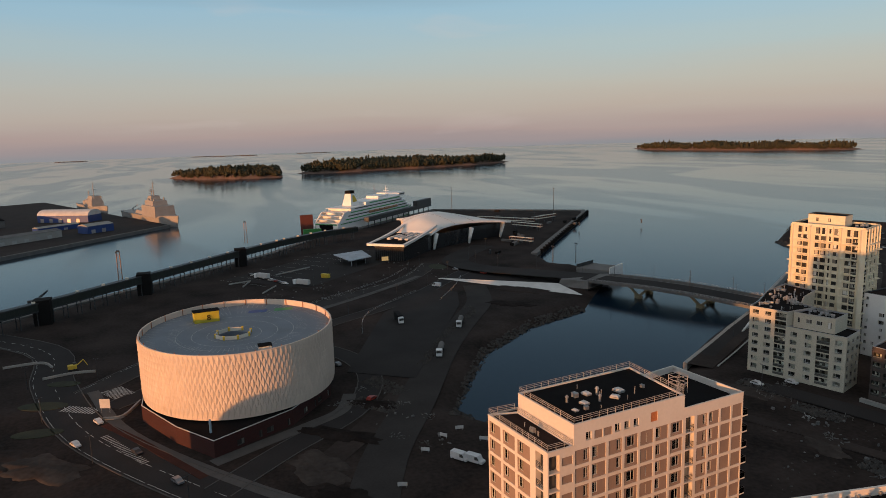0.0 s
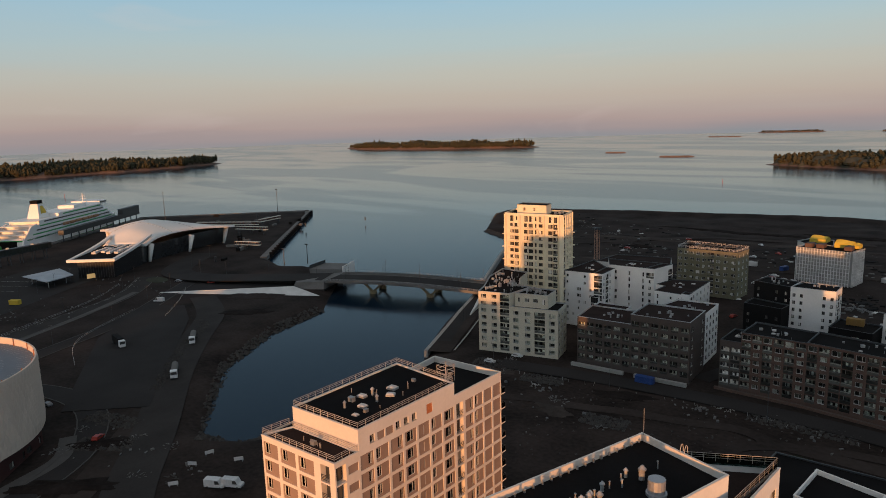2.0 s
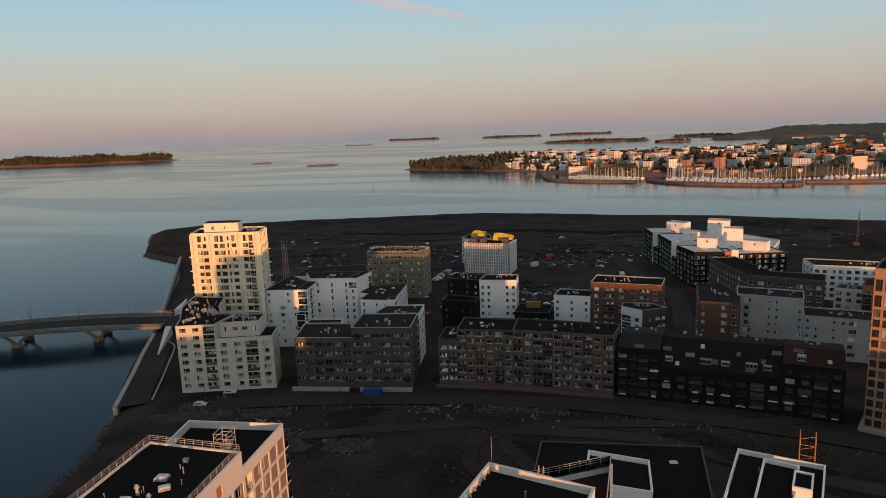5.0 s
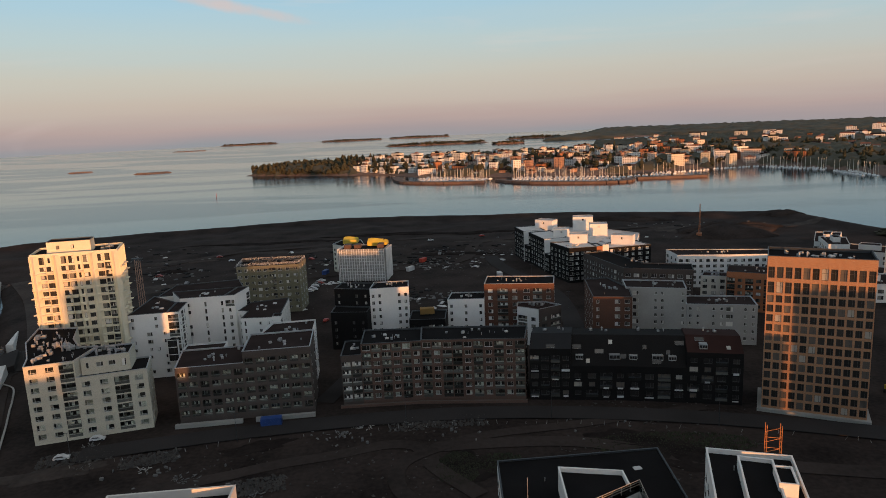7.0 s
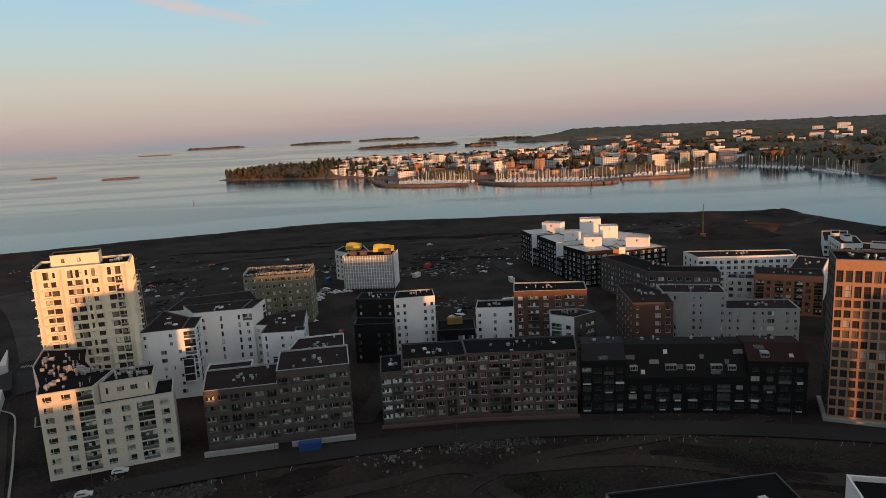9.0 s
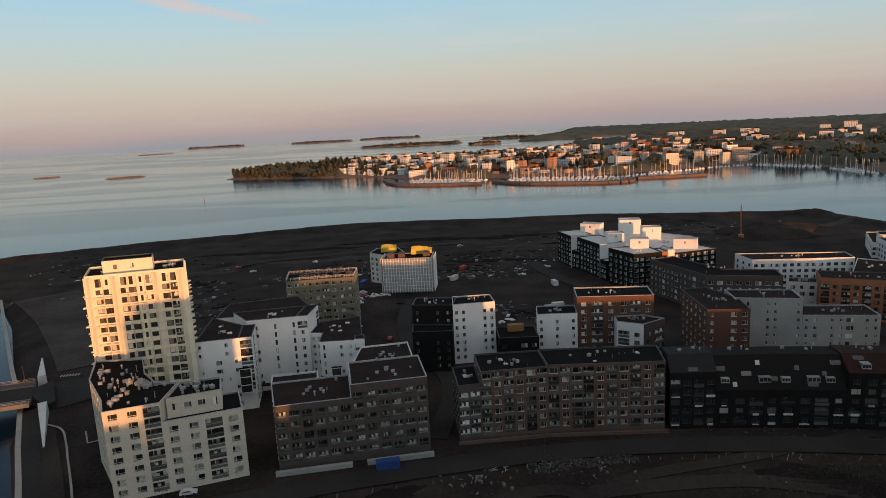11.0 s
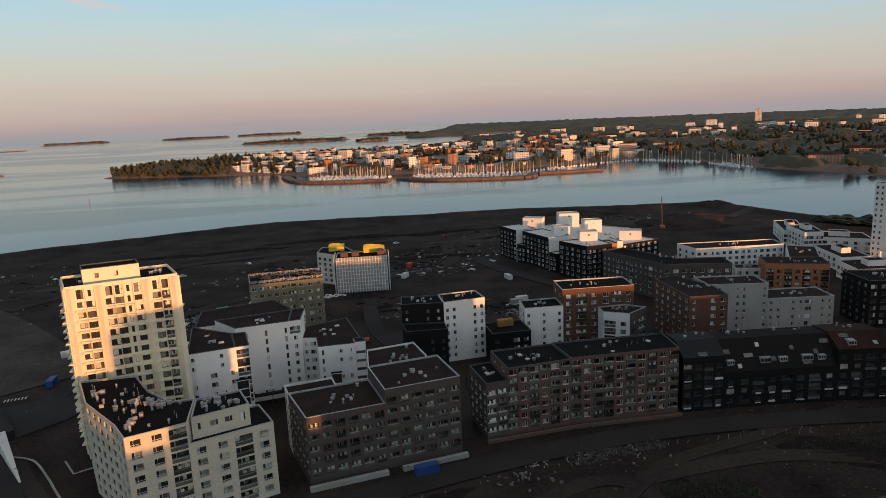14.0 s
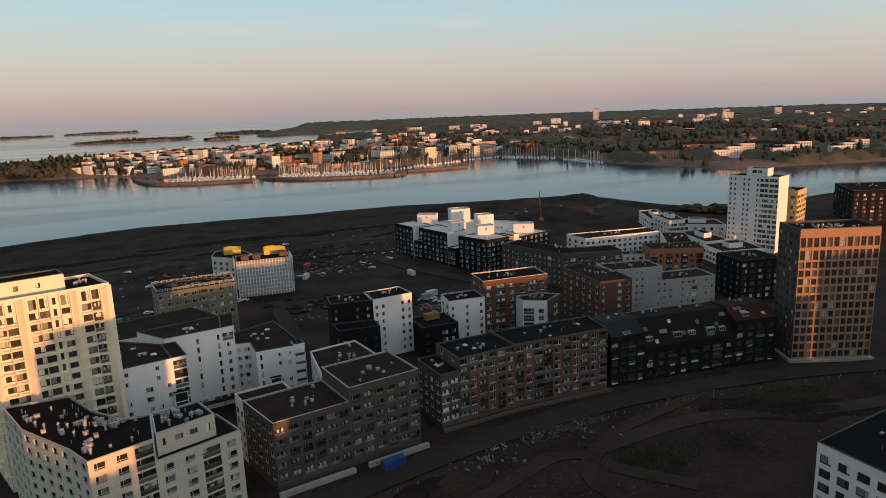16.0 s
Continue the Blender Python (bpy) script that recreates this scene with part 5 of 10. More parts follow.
def black_terrace():
    org = (106, 214, 0)
    t = thing("apartment_building", *org, "black brick apartment terrace with steep black roofs and skylights", "apartment building")
    front = [(74.6, 214.6), (88.0, 213.8), (106.0, 212.2), (124.0, 209.6), (140.5, 206.6)]
    deep = Vector((2.6, 15.5))
    for i in range(4):
        a, b = front[i], front[i + 1]
        c, d = (b[0] + deep.x, b[1] + deep.y), (a[0] + deep.x, a[1] + deep.y)
        eave = (17.6, 11.8, 11.8, 17.0)[i]
        wall(t, org, a, b, 0, eave, [(0.9 + 2.95 * k, 2.95, ("lWlw", "wlWw", "WwlW", "wWlw")[(i + k) % 4]) for k in range(5 if i in (0, 3) else 3)], BLACK_BRICK, dark=2)
        for p, q in ((b, c), (c, d), (d, a)):
            wall(t, org, p, q, 0, eave, [], BLACK_BRICK)
        bm = bmesh.new()
        m0, m1 = Vector(a).lerp(Vector(d), 0.45), Vector(b).lerp(Vector(c), 0.45)
        ridge = (20.8, 20.2, 20.2, 20.6)[i]
        pts = [(a, eave), (b, eave), (m1, ridge), (m0, ridge), (c, ridge - 0.6), (d, ridge - 0.6), (c, eave), (d, eave)]
        v = [bm.verts.new((p[0] - org[0], p[1] - org[1], z)) for p, z in pts]
        for f in ((0, 1, 2, 3), (3, 2, 4, 5), (5, 4, 6, 7), (1, 6, 4, 2), (0, 3, 5, 7)):
            bm.faces.new([v[k] for k in f])
        part("roof", bm, (SLATE, BLACK_BRICK, BLACK_BRICK, RED_ROOF)[i], t)
        rnd = random.Random(60 + i)
        for k in range(5):
            at, f = rnd.choice((0.125, 0.375, 0.625, 0.875)), rnd.randrange(5 if i in (0, 3) else 3)
            q = Vector(a).lerp(Vector(b), at)
            u = (Vector(b) - Vector(a)).normalized()
            bm = bmesh.new()
            wide = rnd.uniform(0.6, 1.4)
            box(bm, -wide, -0.12, 0.0, wide, 0.0, rnd.uniform(0.3, 0.75))
            part("balcony_front", bm, FELT_WHITE, t).matrix_basis = pose(q.x - org[0], q.y - org[1], 1.0 + 2.95 * f, 0, 0, math.degrees(math.atan2(u.y, u.x)))
        # skylights on the front slope
        up = (Vector((*m0, ridge)) - Vector((*a, eave)))
        along = Vector((*b, eave)) - Vector((*a, eave))
        nrm = along.cross(up).normalized()
        count = (1, 5, 5, 2)[i]
        for k in range(count):
            s, h = (k + 0.5) / count, 0.16 + 0.6 * ((k * 7 + i * 3) % 5) / 4
            p = Vector((*a, eave)) + along * s + up * h - Vector((*org[:2], 0)) + nrm * 0.06
            x, y = along.normalized() * (0.6 if k % 2 else 1.4), up.normalized() * 0.7
            bm = bmesh.new()
            lo = [bm.verts.new(p + sx * x + sy * y - nrm * 0.2) for sx, sy in ((-1, -1), (1, -1), (1, 1), (-1, 1))]
            hi = [bm.verts.new(p + sx * x + sy * y + nrm * 0.12) for sx, sy in ((-1, -1), (1, -1), (1, 1), (-1, 1))]
            bm.faces.new(hi).material_index = 1
            for q in range(4):
                bm.faces.new((lo[q], lo[(q + 1) % 4], hi[(q + 1) % 4], hi[q]))
            part("skylight", bm, [FRAME_PALE, ROOM_DARK if k % 3 else ROOM_B], t)
        # glazed dormers low on the slope
        for k in range((0, 2, 3, 1)[i]):
            p = Vector((*a, eave)) + along * ((k + 0.3 + 0.25 * (k % 2)) / max(1, (0, 2, 3, 1)[i])) + up * 0.2 - Vector((*org[:2], 0))
            bm = bmesh.new()
            hw, hh = (1.7, 1.7) if k % 2 else (1.2, 1.5)
            grid_mesh(bm, [-hw, -hw + 0.12, -hw / 3, -hw / 3 + 0.1, hw / 3, hw / 3 + 0.1, hw - 0.12, hw], [0, 0.3, hh - 0.25, hh], lambda q, r: (-0.1, 0) if q in (0, 2, 4, 6) or r in (0, 2) else (0.05, 1))
            box(bm, -hw, 0.0, hh - 0.12, hw, 2.6, hh, 0)
            for x in (-hw, hw - 0.1):
                box(bm, x, 0.0, 0, x + 0.1, 2.4, hh - 0.12, 0)
            part("dormer", bm, [STEEL, ROOM_DARK], t).matrix_basis = pose(*p, 0, 0, math.degrees(math.atan2(along.y, along.x)))
        vents(t, org, [m0, m1, c, d], ridge - 0.4, {"fan": 2, "cowl": 1}, 50 + i)


def black_white_house():
    org = (12, 280, 0)
    t = thing("apartment_building", *org, "black brick house with a white rendered gable block", "apartment building")
    volume(t, org, [(-3.8, 281.0), (12.0, 278.2), (13.6, 289.6), (-2.6, 292.0)], 0, 23.8, BLACK_BRICK, {0: "s.ss", 3: "ww"}, base=1.0)
    volume(t, org, [(12.0, 278.0), (28.4, 279.9), (27.2, 291.4), (12.0, 290.2)], 0, 24.0, WHITE, {0: "ss..ss", 1: "wlw"}, base=1.0)
    volume(t, org, [(-3.6, 270.6), (11.8, 269.8), (12.0, 278.2), (-3.8, 281.0)], 0, 16.2, BLACK_BRICK, {0: "s.ss", 3: "ww"}, base=1.0)
    volume(t, org, [(29.0, 271.0), (44.0, 271.0), (44.0, 285.0), (28.8, 285.0)], 0, 12.0, BLACK_BRICK, {0: "w.Ww"}, base=1.0)
    vents(t, org, [(-3.8, 281.0), (12.0, 278.2), (13.6, 289.6), (-2.6, 292.0)], 23.3, {"cowl": 3, "fan": 4}, 61)
    vents(t, org, [(12.0, 278.0), (28.4, 279.9), (27.2, 291.4), (12.0, 290.2)], 23.5, {"cowl": 3, "fan": 2}, 62)


def simple_house(label, parts_, seed, **kw):
    """A house of one or more blocks: (outline, height, wall, patterns)."""
    p0 = parts_[0][0]
    org = (p0[0][0], p0[0][1], 0)
    t = thing("apartment_building", *org, label, "apartment building")
    for i, (poly, z, m, faces) in enumerate(parts_):
        volume(t, org, poly, 0, z, m, faces, **kw)
        if faces:
            vents(t, org, poly, z - 0.5, {"fan": 4, "pipe": 3, "cowl": 2}, seed + i)
    return t, org


def scaffold_house():
    """A block wrapped in netted scaffolding, with covers on its roof."""
    org = (-12, 405, 0)
    t = thing("apartment_building", *org, "building wrapped in pale scaffold netting with yellow covers on its roof", "building site")
    p = [(-25.6, 397.5), (1.6, 395.5), (2.8, 411.0), (-24.4, 413.5)]
    volume(t, org, p, 0, 19.4, GREY_RENDER, {0: "wwwwwwww", 3: "wwww"}, base=0.8, far=True)
    q = [(-36.0, 426.0), (-24.4, 413.5), (-12, 413), (-20, 440), (-33, 440)]
    volume(t, org, q, 0, 18.0, CREAM, {0: "wwww"}, base=0.8)
    bm = bmesh.new()
    for a, b in ((p[0], p[1]), (p[3], p[0]), (p[1], p[2])):
        a, b = Vector(a), Vector(b)
        u = (b - a).normalized()
        n = Vector((u.y, -u.x)) * 1.2
        k = round((b - a).length / 1.5)
        for i in range(k + 1):
            c = a.lerp(b, i / k) + n
            beam(bm, (c.x + 12, c.y - 405, 0), (c.x + 12, c.y - 405, 19.6), 0.2)
        for z in range(2, 20, 2):
            c, d = a + n, b + n
            beam(bm, (c.x + 12, c.y - 405, z), (d.x + 12, d.y - 405, z), 0.15)
    tagged(part("scaffold", bm, mat("pale_scaffold", (0.75, 0.74, 0.72), 0.7), t), kind="stuff")
    net = mat("scaffold_net", (0.34, 0.335, 0.32), 0.9, 0.55, 0.5, 3.0, 0.1)
    for a, b in ((p[0], p[1]), (p[3], p[0])):
        bm = bmesh.new()
        a, b = Vector(a), Vector(b)
        u = (b - a).normalized()
        n = Vector((u.y, -u.x))
        k = round((b - a).length / 1.5)
        for i in range(k):
            for f in range(6):
                p, q = a.lerp(b, (i + 0.1) / k) + n, a.lerp(b, (i + 0.9) / k) + n
                z = 0.7 + f * 3.05
                prism(bm, [(p.x + 12, p.y - 405), (q.x + 12, q.y - 405), ((q + n * 0.04).x + 12, (q + n * 0.04).y - 405), ((p + n * 0.04).x + 12, (p + n * 0.04).y - 405)], z, z + 2.75)
        tagged(part("scaffold_net", bm, net, t), kind="stuff")
    for x, y, z, w, d, h, lab in ((2.0, 1.4, 19.4, 9.4, 5.0, 4.4, "bright yellow ridged roof cover"), (-17, 20, 18.0, 9, 8, 4.0, "dusty yellow ridged roof cover"), (11.2, 3.0, 19.4, 2.6, 7.0, 3.0, "crumpled yellow sheet cover")):
        bm = bmesh.new()
        ring = [[bm.verts.new(q) for q in ((x + u * w, y, z), (x + u * w, y, z + h * 0.55), (x + u * w + 0.3, y + d * 0.5, z + h * (0.95 + 0.08 * math.sin(5 * u))), (x + u * w, y + d, z + h * 0.5), (x + u * w, y + d, z))] for u in (0, 0.25, 0.5, 0.75, 1)]
        for r0, r1 in zip(ring, ring[1:]):
            for k in range(4):
                bm.faces.new((r0[k], r1[k], r1[k + 1], r0[k + 1]))
        bm.faces.new(ring[0])
        bm.faces.new(ring[-1][::-1])
        part("roof_cover", bm, YELLOW, t, lab)
    for x in (-11, -5, 9):
        bm = bmesh.new()
        prism(bm, [(x, -6), (x + 4, -6.2), (x + 3.6, 0), (x + 0.4, 0.4)], 19.4, 21.6)
        part("roof_dormer", bm, RED_BRICK, t)


pale_block()
sail_tower()
white_court()
terrace_brick_house()
long_brick_house()
black_terrace()
black_white_house()
scaffold_house()
HOUSE_OLIVE = simple_house("olive unfinished apartment house with bare roof works", [([(-63.9, 329.0), (-48.0, 330.6), (-32.8, 332.2), (-33.0, 347.0), (-66.0, 345.0)], 24.8, OLIVE, {0: "wwwww", 1: "lwww", 4: "www", 2: "www"})], 70, base=1.0, fh=3.3, far=True, dark=False)
def roof_works(t, org):
    """Scaffold rails, planks and bundles on a roof still being built."""
    rnd = random.Random(5)
    bm = bmesh.new()
    for _ in range(90):
        x, y, a = rnd.uniform(2, 30), rnd.uniform(2.5, 14.5), rnd.choice((0, 0, 1.57, 0.4))
        l = rnd.uniform(1, 4)
        z = 24.5 + rnd.uniform(0, 0.9)
        beam(bm, (x, y, z), (x + l * math.cos(a), y + l * math.sin(a), z + rnd.uniform(0, 0.4)), rnd.uniform(0.05, 0.25))
    tagged(part("roof_works", bm, CONCRETE_DARK, t), kind="stuff")
    rail(t, org, [(-63.7, 329.2), (-33.0, 332.4), (-33.2, 346.8), (-65.8, 344.8)], 24.8, FRAME_PALE, 2.0, 1.3, 0.05, True)
    for x in (6, 15.5, 27):
        for k in range(7):
            bm = bmesh.new()
            box(bm, x, 0.1 + 0.17 * (x - 6) / 4 - 1.5, 2 + k * 3.3, x + 3.4, 0.1 + 0.1 * (x / 3) - 0.1, 2.2 + k * 3.3)
            box(bm, x, 0.1 + 0.17 * (x - 6) / 4 - 1.5, 2.2 + k * 3.3, x + 3.4, 0.1 + 0.17 * (x - 6) / 4 - 1.4, 3.1 + k * 3.3)
            part("balcony", bm, OLIVE, t)


roof_works(*HOUSE_OLIVE)
simple_house("white rendered gable house with few small windows", [([(44.7, 281.2), (60.3, 280.4), (61.4, 292.0), (46.0, 293.0)], 17.6, WHITE, {0: "s.s.s", 3: "ww"})], 72)
simple_house("rust brick apartment house with balconies and pale coping", [([(60.5, 282.0), (76.0, 280.8), (89.8, 279.6), (91.4, 293.6), (62.0, 297.0)], 23.6, BROWN_BRICK, {0: "wlw", 1: "Wlw", 2: "www", 4: "ww"})], 74, rim_mat=ZINC, dark=False)
simple_house("small white house with corner balconies", [([(73.8, 272.5), (82.2, 267.2), (92.0, 273.5), (86.0, 279.4), (74.4, 279.4)], 16.0, WHITE, {0: "lw", 1: "Wl"})], 76, mats={1: DARK_BRICK, 2: DARK_BRICK}, roof_mat=FELT_BROWN)
simple_house("dark brown brick corner house with a flat roof", [([(102.8, 260.3), (117.6, 258.6), (119.4, 272.6), (114.0, 292.0), (104.0, 290.0)], 22.5, BROWN_BRICK, {0: "s.ww", 4: "wwwwww"})], 78, dark=False, roof_mat=FELT_BROWN)
simple_house("plain grey rendered apartment house with long low wing", [([(118.0, 272.8), (140.9, 267.6), (143.4, 281.0), (119.4, 286.0)], 22.8, GREY_RENDER, {0: ".W..ss..s"}),
             ([(141.0, 267.6), (167.0, 263.0), (169.5, 277.0), (143.4, 281.0)], 16.4, GREY_RENDER, {0: "ss.ssW.ss"})], 80, dark=False, roof_mat=FELT_BROWN)
simple_house("dark brick courtyard house with small windows", [([(129.0, 329.5), (160.0, 320.8), (163.0, 334.0), (141.0, 340.0), (128.6, 374.0), (115.6, 370.2)], 18.0, DARK_BRICK, {0: ["wwwwwwww"] * 4 + ["WWWWWWWW"], 5: "sssWssWsssWss"})], 84, far=True, dark=False)
simple_house("white rendered courtyard house with regular windows", [([(163.0, 358.0), (211.0, 352.8), (214.0, 366.0), (161.5, 375.0)], 17.6, WHITE, {0: "wwwwwwwwwwwwww", 3: "www"}),
             ([(204.0, 316.0), (222.0, 343.0), (212.0, 352.6), (194.0, 326.0)], 17.2, WHITE, {3: "wwwwwwww"})], 86, roof_mat=FELT_BROWN, far=True)
simple_house("orange brick courtyard house with balconies", [([(172.8, 313.8), (197.4, 302.2), (204.0, 316.0), (178.0, 327.0)], 18.4, RUST, {0: "lwlwlwl", 3: "ww"}),
             ([(165.0, 326.0), (176.0, 322.0), (180.0, 330.0), (169.0, 334.0)], 14.0, CREAM, {0: "www"})], 88, roof_mat=FELT_BROWN, far=True)
simple_house("dark house with a grid of large windows", [([(185.6, 266.4), (206.0, 262.0), (209.0, 280.0), (189.0, 285.0)], 20.0, BLACK_BRICK, {0: "WWWWW", 3: "wwww"})], 90)
for poly, z in (([(282.0, 459.0), (265.0, 425.0), (277.0, 421.0), (297.0, 455.0)], 9.4), ([(269.5, 429.0), (262.0, 402.0), (273.0, 399.0), (283.0, 423.0)], 12.0), ([(267.0, 404.0), (294.0, 383.0), (304.0, 403.0), (281.0, 421.0)], 8.6),
                ([(252.0, 382.0), (243.0, 348.0), (259.0, 346.0), (268.0, 379.0)], 8.4), ([(279.0, 367.0), (267.5, 349.5), (281.0, 345.0), (293.0, 366.0)], 9.6), ([(235.0, 342.0), (229.0, 321.0), (254.5, 316.0), (262.0, 338.0)], 9.0)):
    simple_house("low white flat-roofed school building with window bands", [(poly, z, WHITE, {0: "WWWWWW", 1: "WWWW", 3: "WWWWW"})], int(poly[0][0]), roof_mat=FELT_BROWN, rim_mat=FELT_WHITE, far=True)
    c = Vector((sum(q[0] for q in poly) / 4, sum(q[1] for q in poly) / 4))
    simple_house("white plant room on a school roof", [([tuple(c.lerp(Vector(q), 0.34)) for q in poly], z + 2.6, WHITE, {})], 95, roof_mat=FELT_BROWN)


def brown_courtyard_block():
    org = (110, 425, 0)
    t = thing("apartment_building", *org, "dark brick courtyard block with white gables and white roof boxes", "apartment building")
    kw = dict(base=0.8, fh=2.85, roof_mat=FELT_WHITE, dark=False, far=True)
    volume(t, org, [(87.2, 437.6), (101.2, 441.0), (96.5, 461.5), (82.4, 458.2)], 0, 20.0, BLACK_BRICK, {3: ["wWwwW", "wwWww"] * 3}, mats={0: WHITE}, **kw)
    volume(t, org, [(97.6, 406.2), (112.0, 410.0), (104.5, 438.0), (90.2, 434.0)], 0, 20.0, BLACK_BRICK, {3: ["wWwwWwW", "WwwwWww"] * 3}, mats={0: WHITE}, **kw)
    volume(t, org, [(108.3, 374.5), (124.0, 377.0), (121.0, 398.0), (100.0, 395.0)], 0, 20.0, BLACK_BRICK, {0: ["WwwWw"] * 6, 3: ["wWwWw", "WwwwW"] * 3}, **kw)
    volume(t, org, [(124.0, 377.4), (127.4, 377.8), (126.0, 388.0), (122.6, 388.0)], 0, 20.0, RUST, {0: "w"}, **kw)
    volume(t, org, [(127.4, 378.0), (131.0, 378.4), (129.5, 392.0), (126.0, 388.0)], 0, 20.6, WHITE, {}, **kw)
    volume(t, org, [(131.0, 379.0), (156.0, 386.0), (151.0, 400.0), (129.0, 394.0)], 0, 18.6, RUST, {0: ["WwWwWw"] * 5, 1: "ww"}, mats={0: BLACK_BRICK}, **kw)
    # lower links between the wings, and the court behind
    for poly in ([(90.6, 430.8), (104.0, 434.6), (102.0, 441.0), (87.6, 437.4)], [(99.8, 400.0), (112.6, 402.0), (111.0, 410.0), (97.8, 406.0)]):
        volume(t, org, poly, 0, 11.4, BLACK_BRICK, {3: "WW", 0: "W"}, **kw)
    volume(t, org, [(112.4, 410.6), (121.2, 398.4), (150.6, 400.4), (160.0, 432.0), (132.0, 464.0), (97.0, 461.6), (101.6, 441.2), (104.8, 438.4)], 0, 17.4, WHITE, {1: "w.ww.w"}, **kw)
    for (x0, y0), (x1, y1), deep, z in (((95.8, 451.8), (106.6, 445.3), 8, 25.2), ((104.0, 414.3), (113.6, 413.3), 8, 24.6), ((121.0, 453.0), (134.1, 451.1), 9, 26.0), ((128.0, 426.5), (138.8, 425.3), 8, 25.0), ((110.8, 391.0), (120.6, 389.0), 7, 25.0), ((134.5, 391.0), (145.7, 386.0), 7, 24.0)):
        n = Vector((y0 - y1, x1 - x0)).normalized() * deep
        volume(t, org, [(x0, y0), (x1, y1), (x1 + n.x, y1 + n.y), (x0 + n.x, y0 + n.y)], 15.0, z, WHITE, {0: ".s."}, base=z - 18.6, roof_mat=FELT_WHITE, dark=False, far=True)
    vents(t, org, [(109.0, 376.5), (123.0, 378.6), (120.0, 390.0), (104.0, 390.0)], 19.5, {"fan": 5, "hatch": 3}, 99)
    vents(t, org, [(124.0, 402.0), (148.0, 404.0), (150.0, 424.0), (130.0, 444.0)], 16.9, {"fan": 6, "hatch": 6}, 98)


def brick_tower():
    org = (158, 204, 0)
    t = thing("tower_block", *org, "tall orange brick tower with a regular grid of deep windows", "apartment building")
    p = [(144.9, 203.2), (170.6, 192.3), (176.4, 206.0), (150.6, 217.0)]
    rows = [(1.2 + 3.0 * k, 3.0, "q" * 12) for k in range(12)] + [(37.3 + 4.55 * k, 4.55, "Q" * 12) for k in range(2)]
    wall(t, org, p[0], p[1], 0, 48.8, rows, ORANGE_BRICK, dark=2)
    wall(t, org, p[1], p[2], 0, 48.8, rows[:0], ORANGE_BRICK)
    wall(t, org, p[2], p[3], 0, 48.8, [], ORANGE_BRICK)
    # side turned from the sun: its shade is put in as darker brick
    wall(t, org, p[3], p[0], 0, 48.8, [(1.2 + 3.05 * k, 3.05, "wwww") for k in range(15)], DARK_BRICK)
    roof(t, org, p, 48.8, FELT, up=0.9, rim_mat=DARK_STEEL)
    bm = bmesh.new()
    prism(bm, [(x - 158, y - 204) for x, y in inset(p, -1.2)], 0, 1.0)
    part("plinth", bm, CONCRETE, t)
    vents(t, org, p, 47.9, {"fan": 12, "cowl": 5, "hatch": 3}, 101)


def white_tower():
    org = (283, 345, 0)
    t = thing("tower_block", *org, "white residential tower with a roof box, by the water", "apartment building")
    p = [(268.8, 357.6), (279.2, 329.6), (294.0, 335.4), (283.6, 363.2)]
    rows = [(2.0 + 3.1 * k, 3.1, "ss.ss.sWWWW") for k in range(14)]
    wall(t, org, p[0], p[1], 0, 46.3, rows, WHITE, far=True)
    wall(t, org, p[1], p[2], 0, 46.3, [], WHITE)
    wall(t, org, p[2], p[3], 0, 46.3, [], WHITE)
    wall(t, org, p[3], p[0], 0, 46.3, [(2.0 + 3.1 * k, 3.1, "ww") for k in range(14)], WHITE, far=True)
    roof(t, org, p, 46.3, FELT, up=0.7)
    volume(t, org, [(274.5, 349.5), (279.0, 338.0), (287.0, 341.0), (282.5, 352.5)], 45.5, 50.8, WHITE, {0: ".WW."}, base=1.5, fh=3.0)
    y = thing("tower_block", 304, 345, 0, "yellow residential block with wide windows behind the white tower", "apartment building")
    q = [(294.6, 347.0), (300.6, 334.0), (318.0, 342.0), (312.0, 355.0)]
    volume(y, (304, 345, 0), q, 0, 36.0, CREAM, {0: "WWW", 1: "WWWWWW"}, base=1.5, fh=3.2, mats={0: OCHRE_PANEL, 1: OCHRE_PANEL}, far=True)
    vents(y, (304, 345, 0), q, 35.5, {"fan": 4, "cowl": 2}, 104)


brown_courtyard_block()
brick_tower()
white_tower()
simple_house("dark glazed apartment block by the shore", [([(401.0, 371.0), (450.0, 350.0), (470.0, 388.0), (430.0, 408.0)], 24.0, BLACK_BRICK, {0: "WWWWWWWWW", 3: "WWWWWW"})], 106, far=True)


# ---------------------------------------------------------------- roads and yards of the harbour
def strip(name, pts, width, z, material, label, category="road", kind="structure"):
    """A paved band along a line of points, 0.2 m thick."""
    bm = bmesh.new()
    p = [Vector(q) for q in pts]
    left, right = [], []
    for i, q in enumerate(p):
        d = (p[min(i + 1, len(p) - 1)] - p[max(i - 1, 0)]).normalized()
        n = Vector((-d.y, d.x)) * width / 2
        zz = z if not isinstance(z, (list, tuple)) else z[i]
        if z is None:
            zz = float(ground_height(np.array([q.x]), np.array([q.y]))[0]) + 0.3
        left.append((q + n, zz))
        right.append((q - n, zz))
    rows = [[bm.verts.new((a[0].x, a[0].y, a[1] - k)) for a in side] for side, k in ((left, 0.2), (left, 0), (right, 0), (right, 0.2))]
    for r0, r1 in zip(rows, rows[1:]):
        for i in range(len(p) - 1):
            bm.faces.new((r0[i], r1[i], r1[i + 1], r0[i + 1]))
    return tagged(new(name, mesh_of(bm, name, material)), label, category, kind=kind)


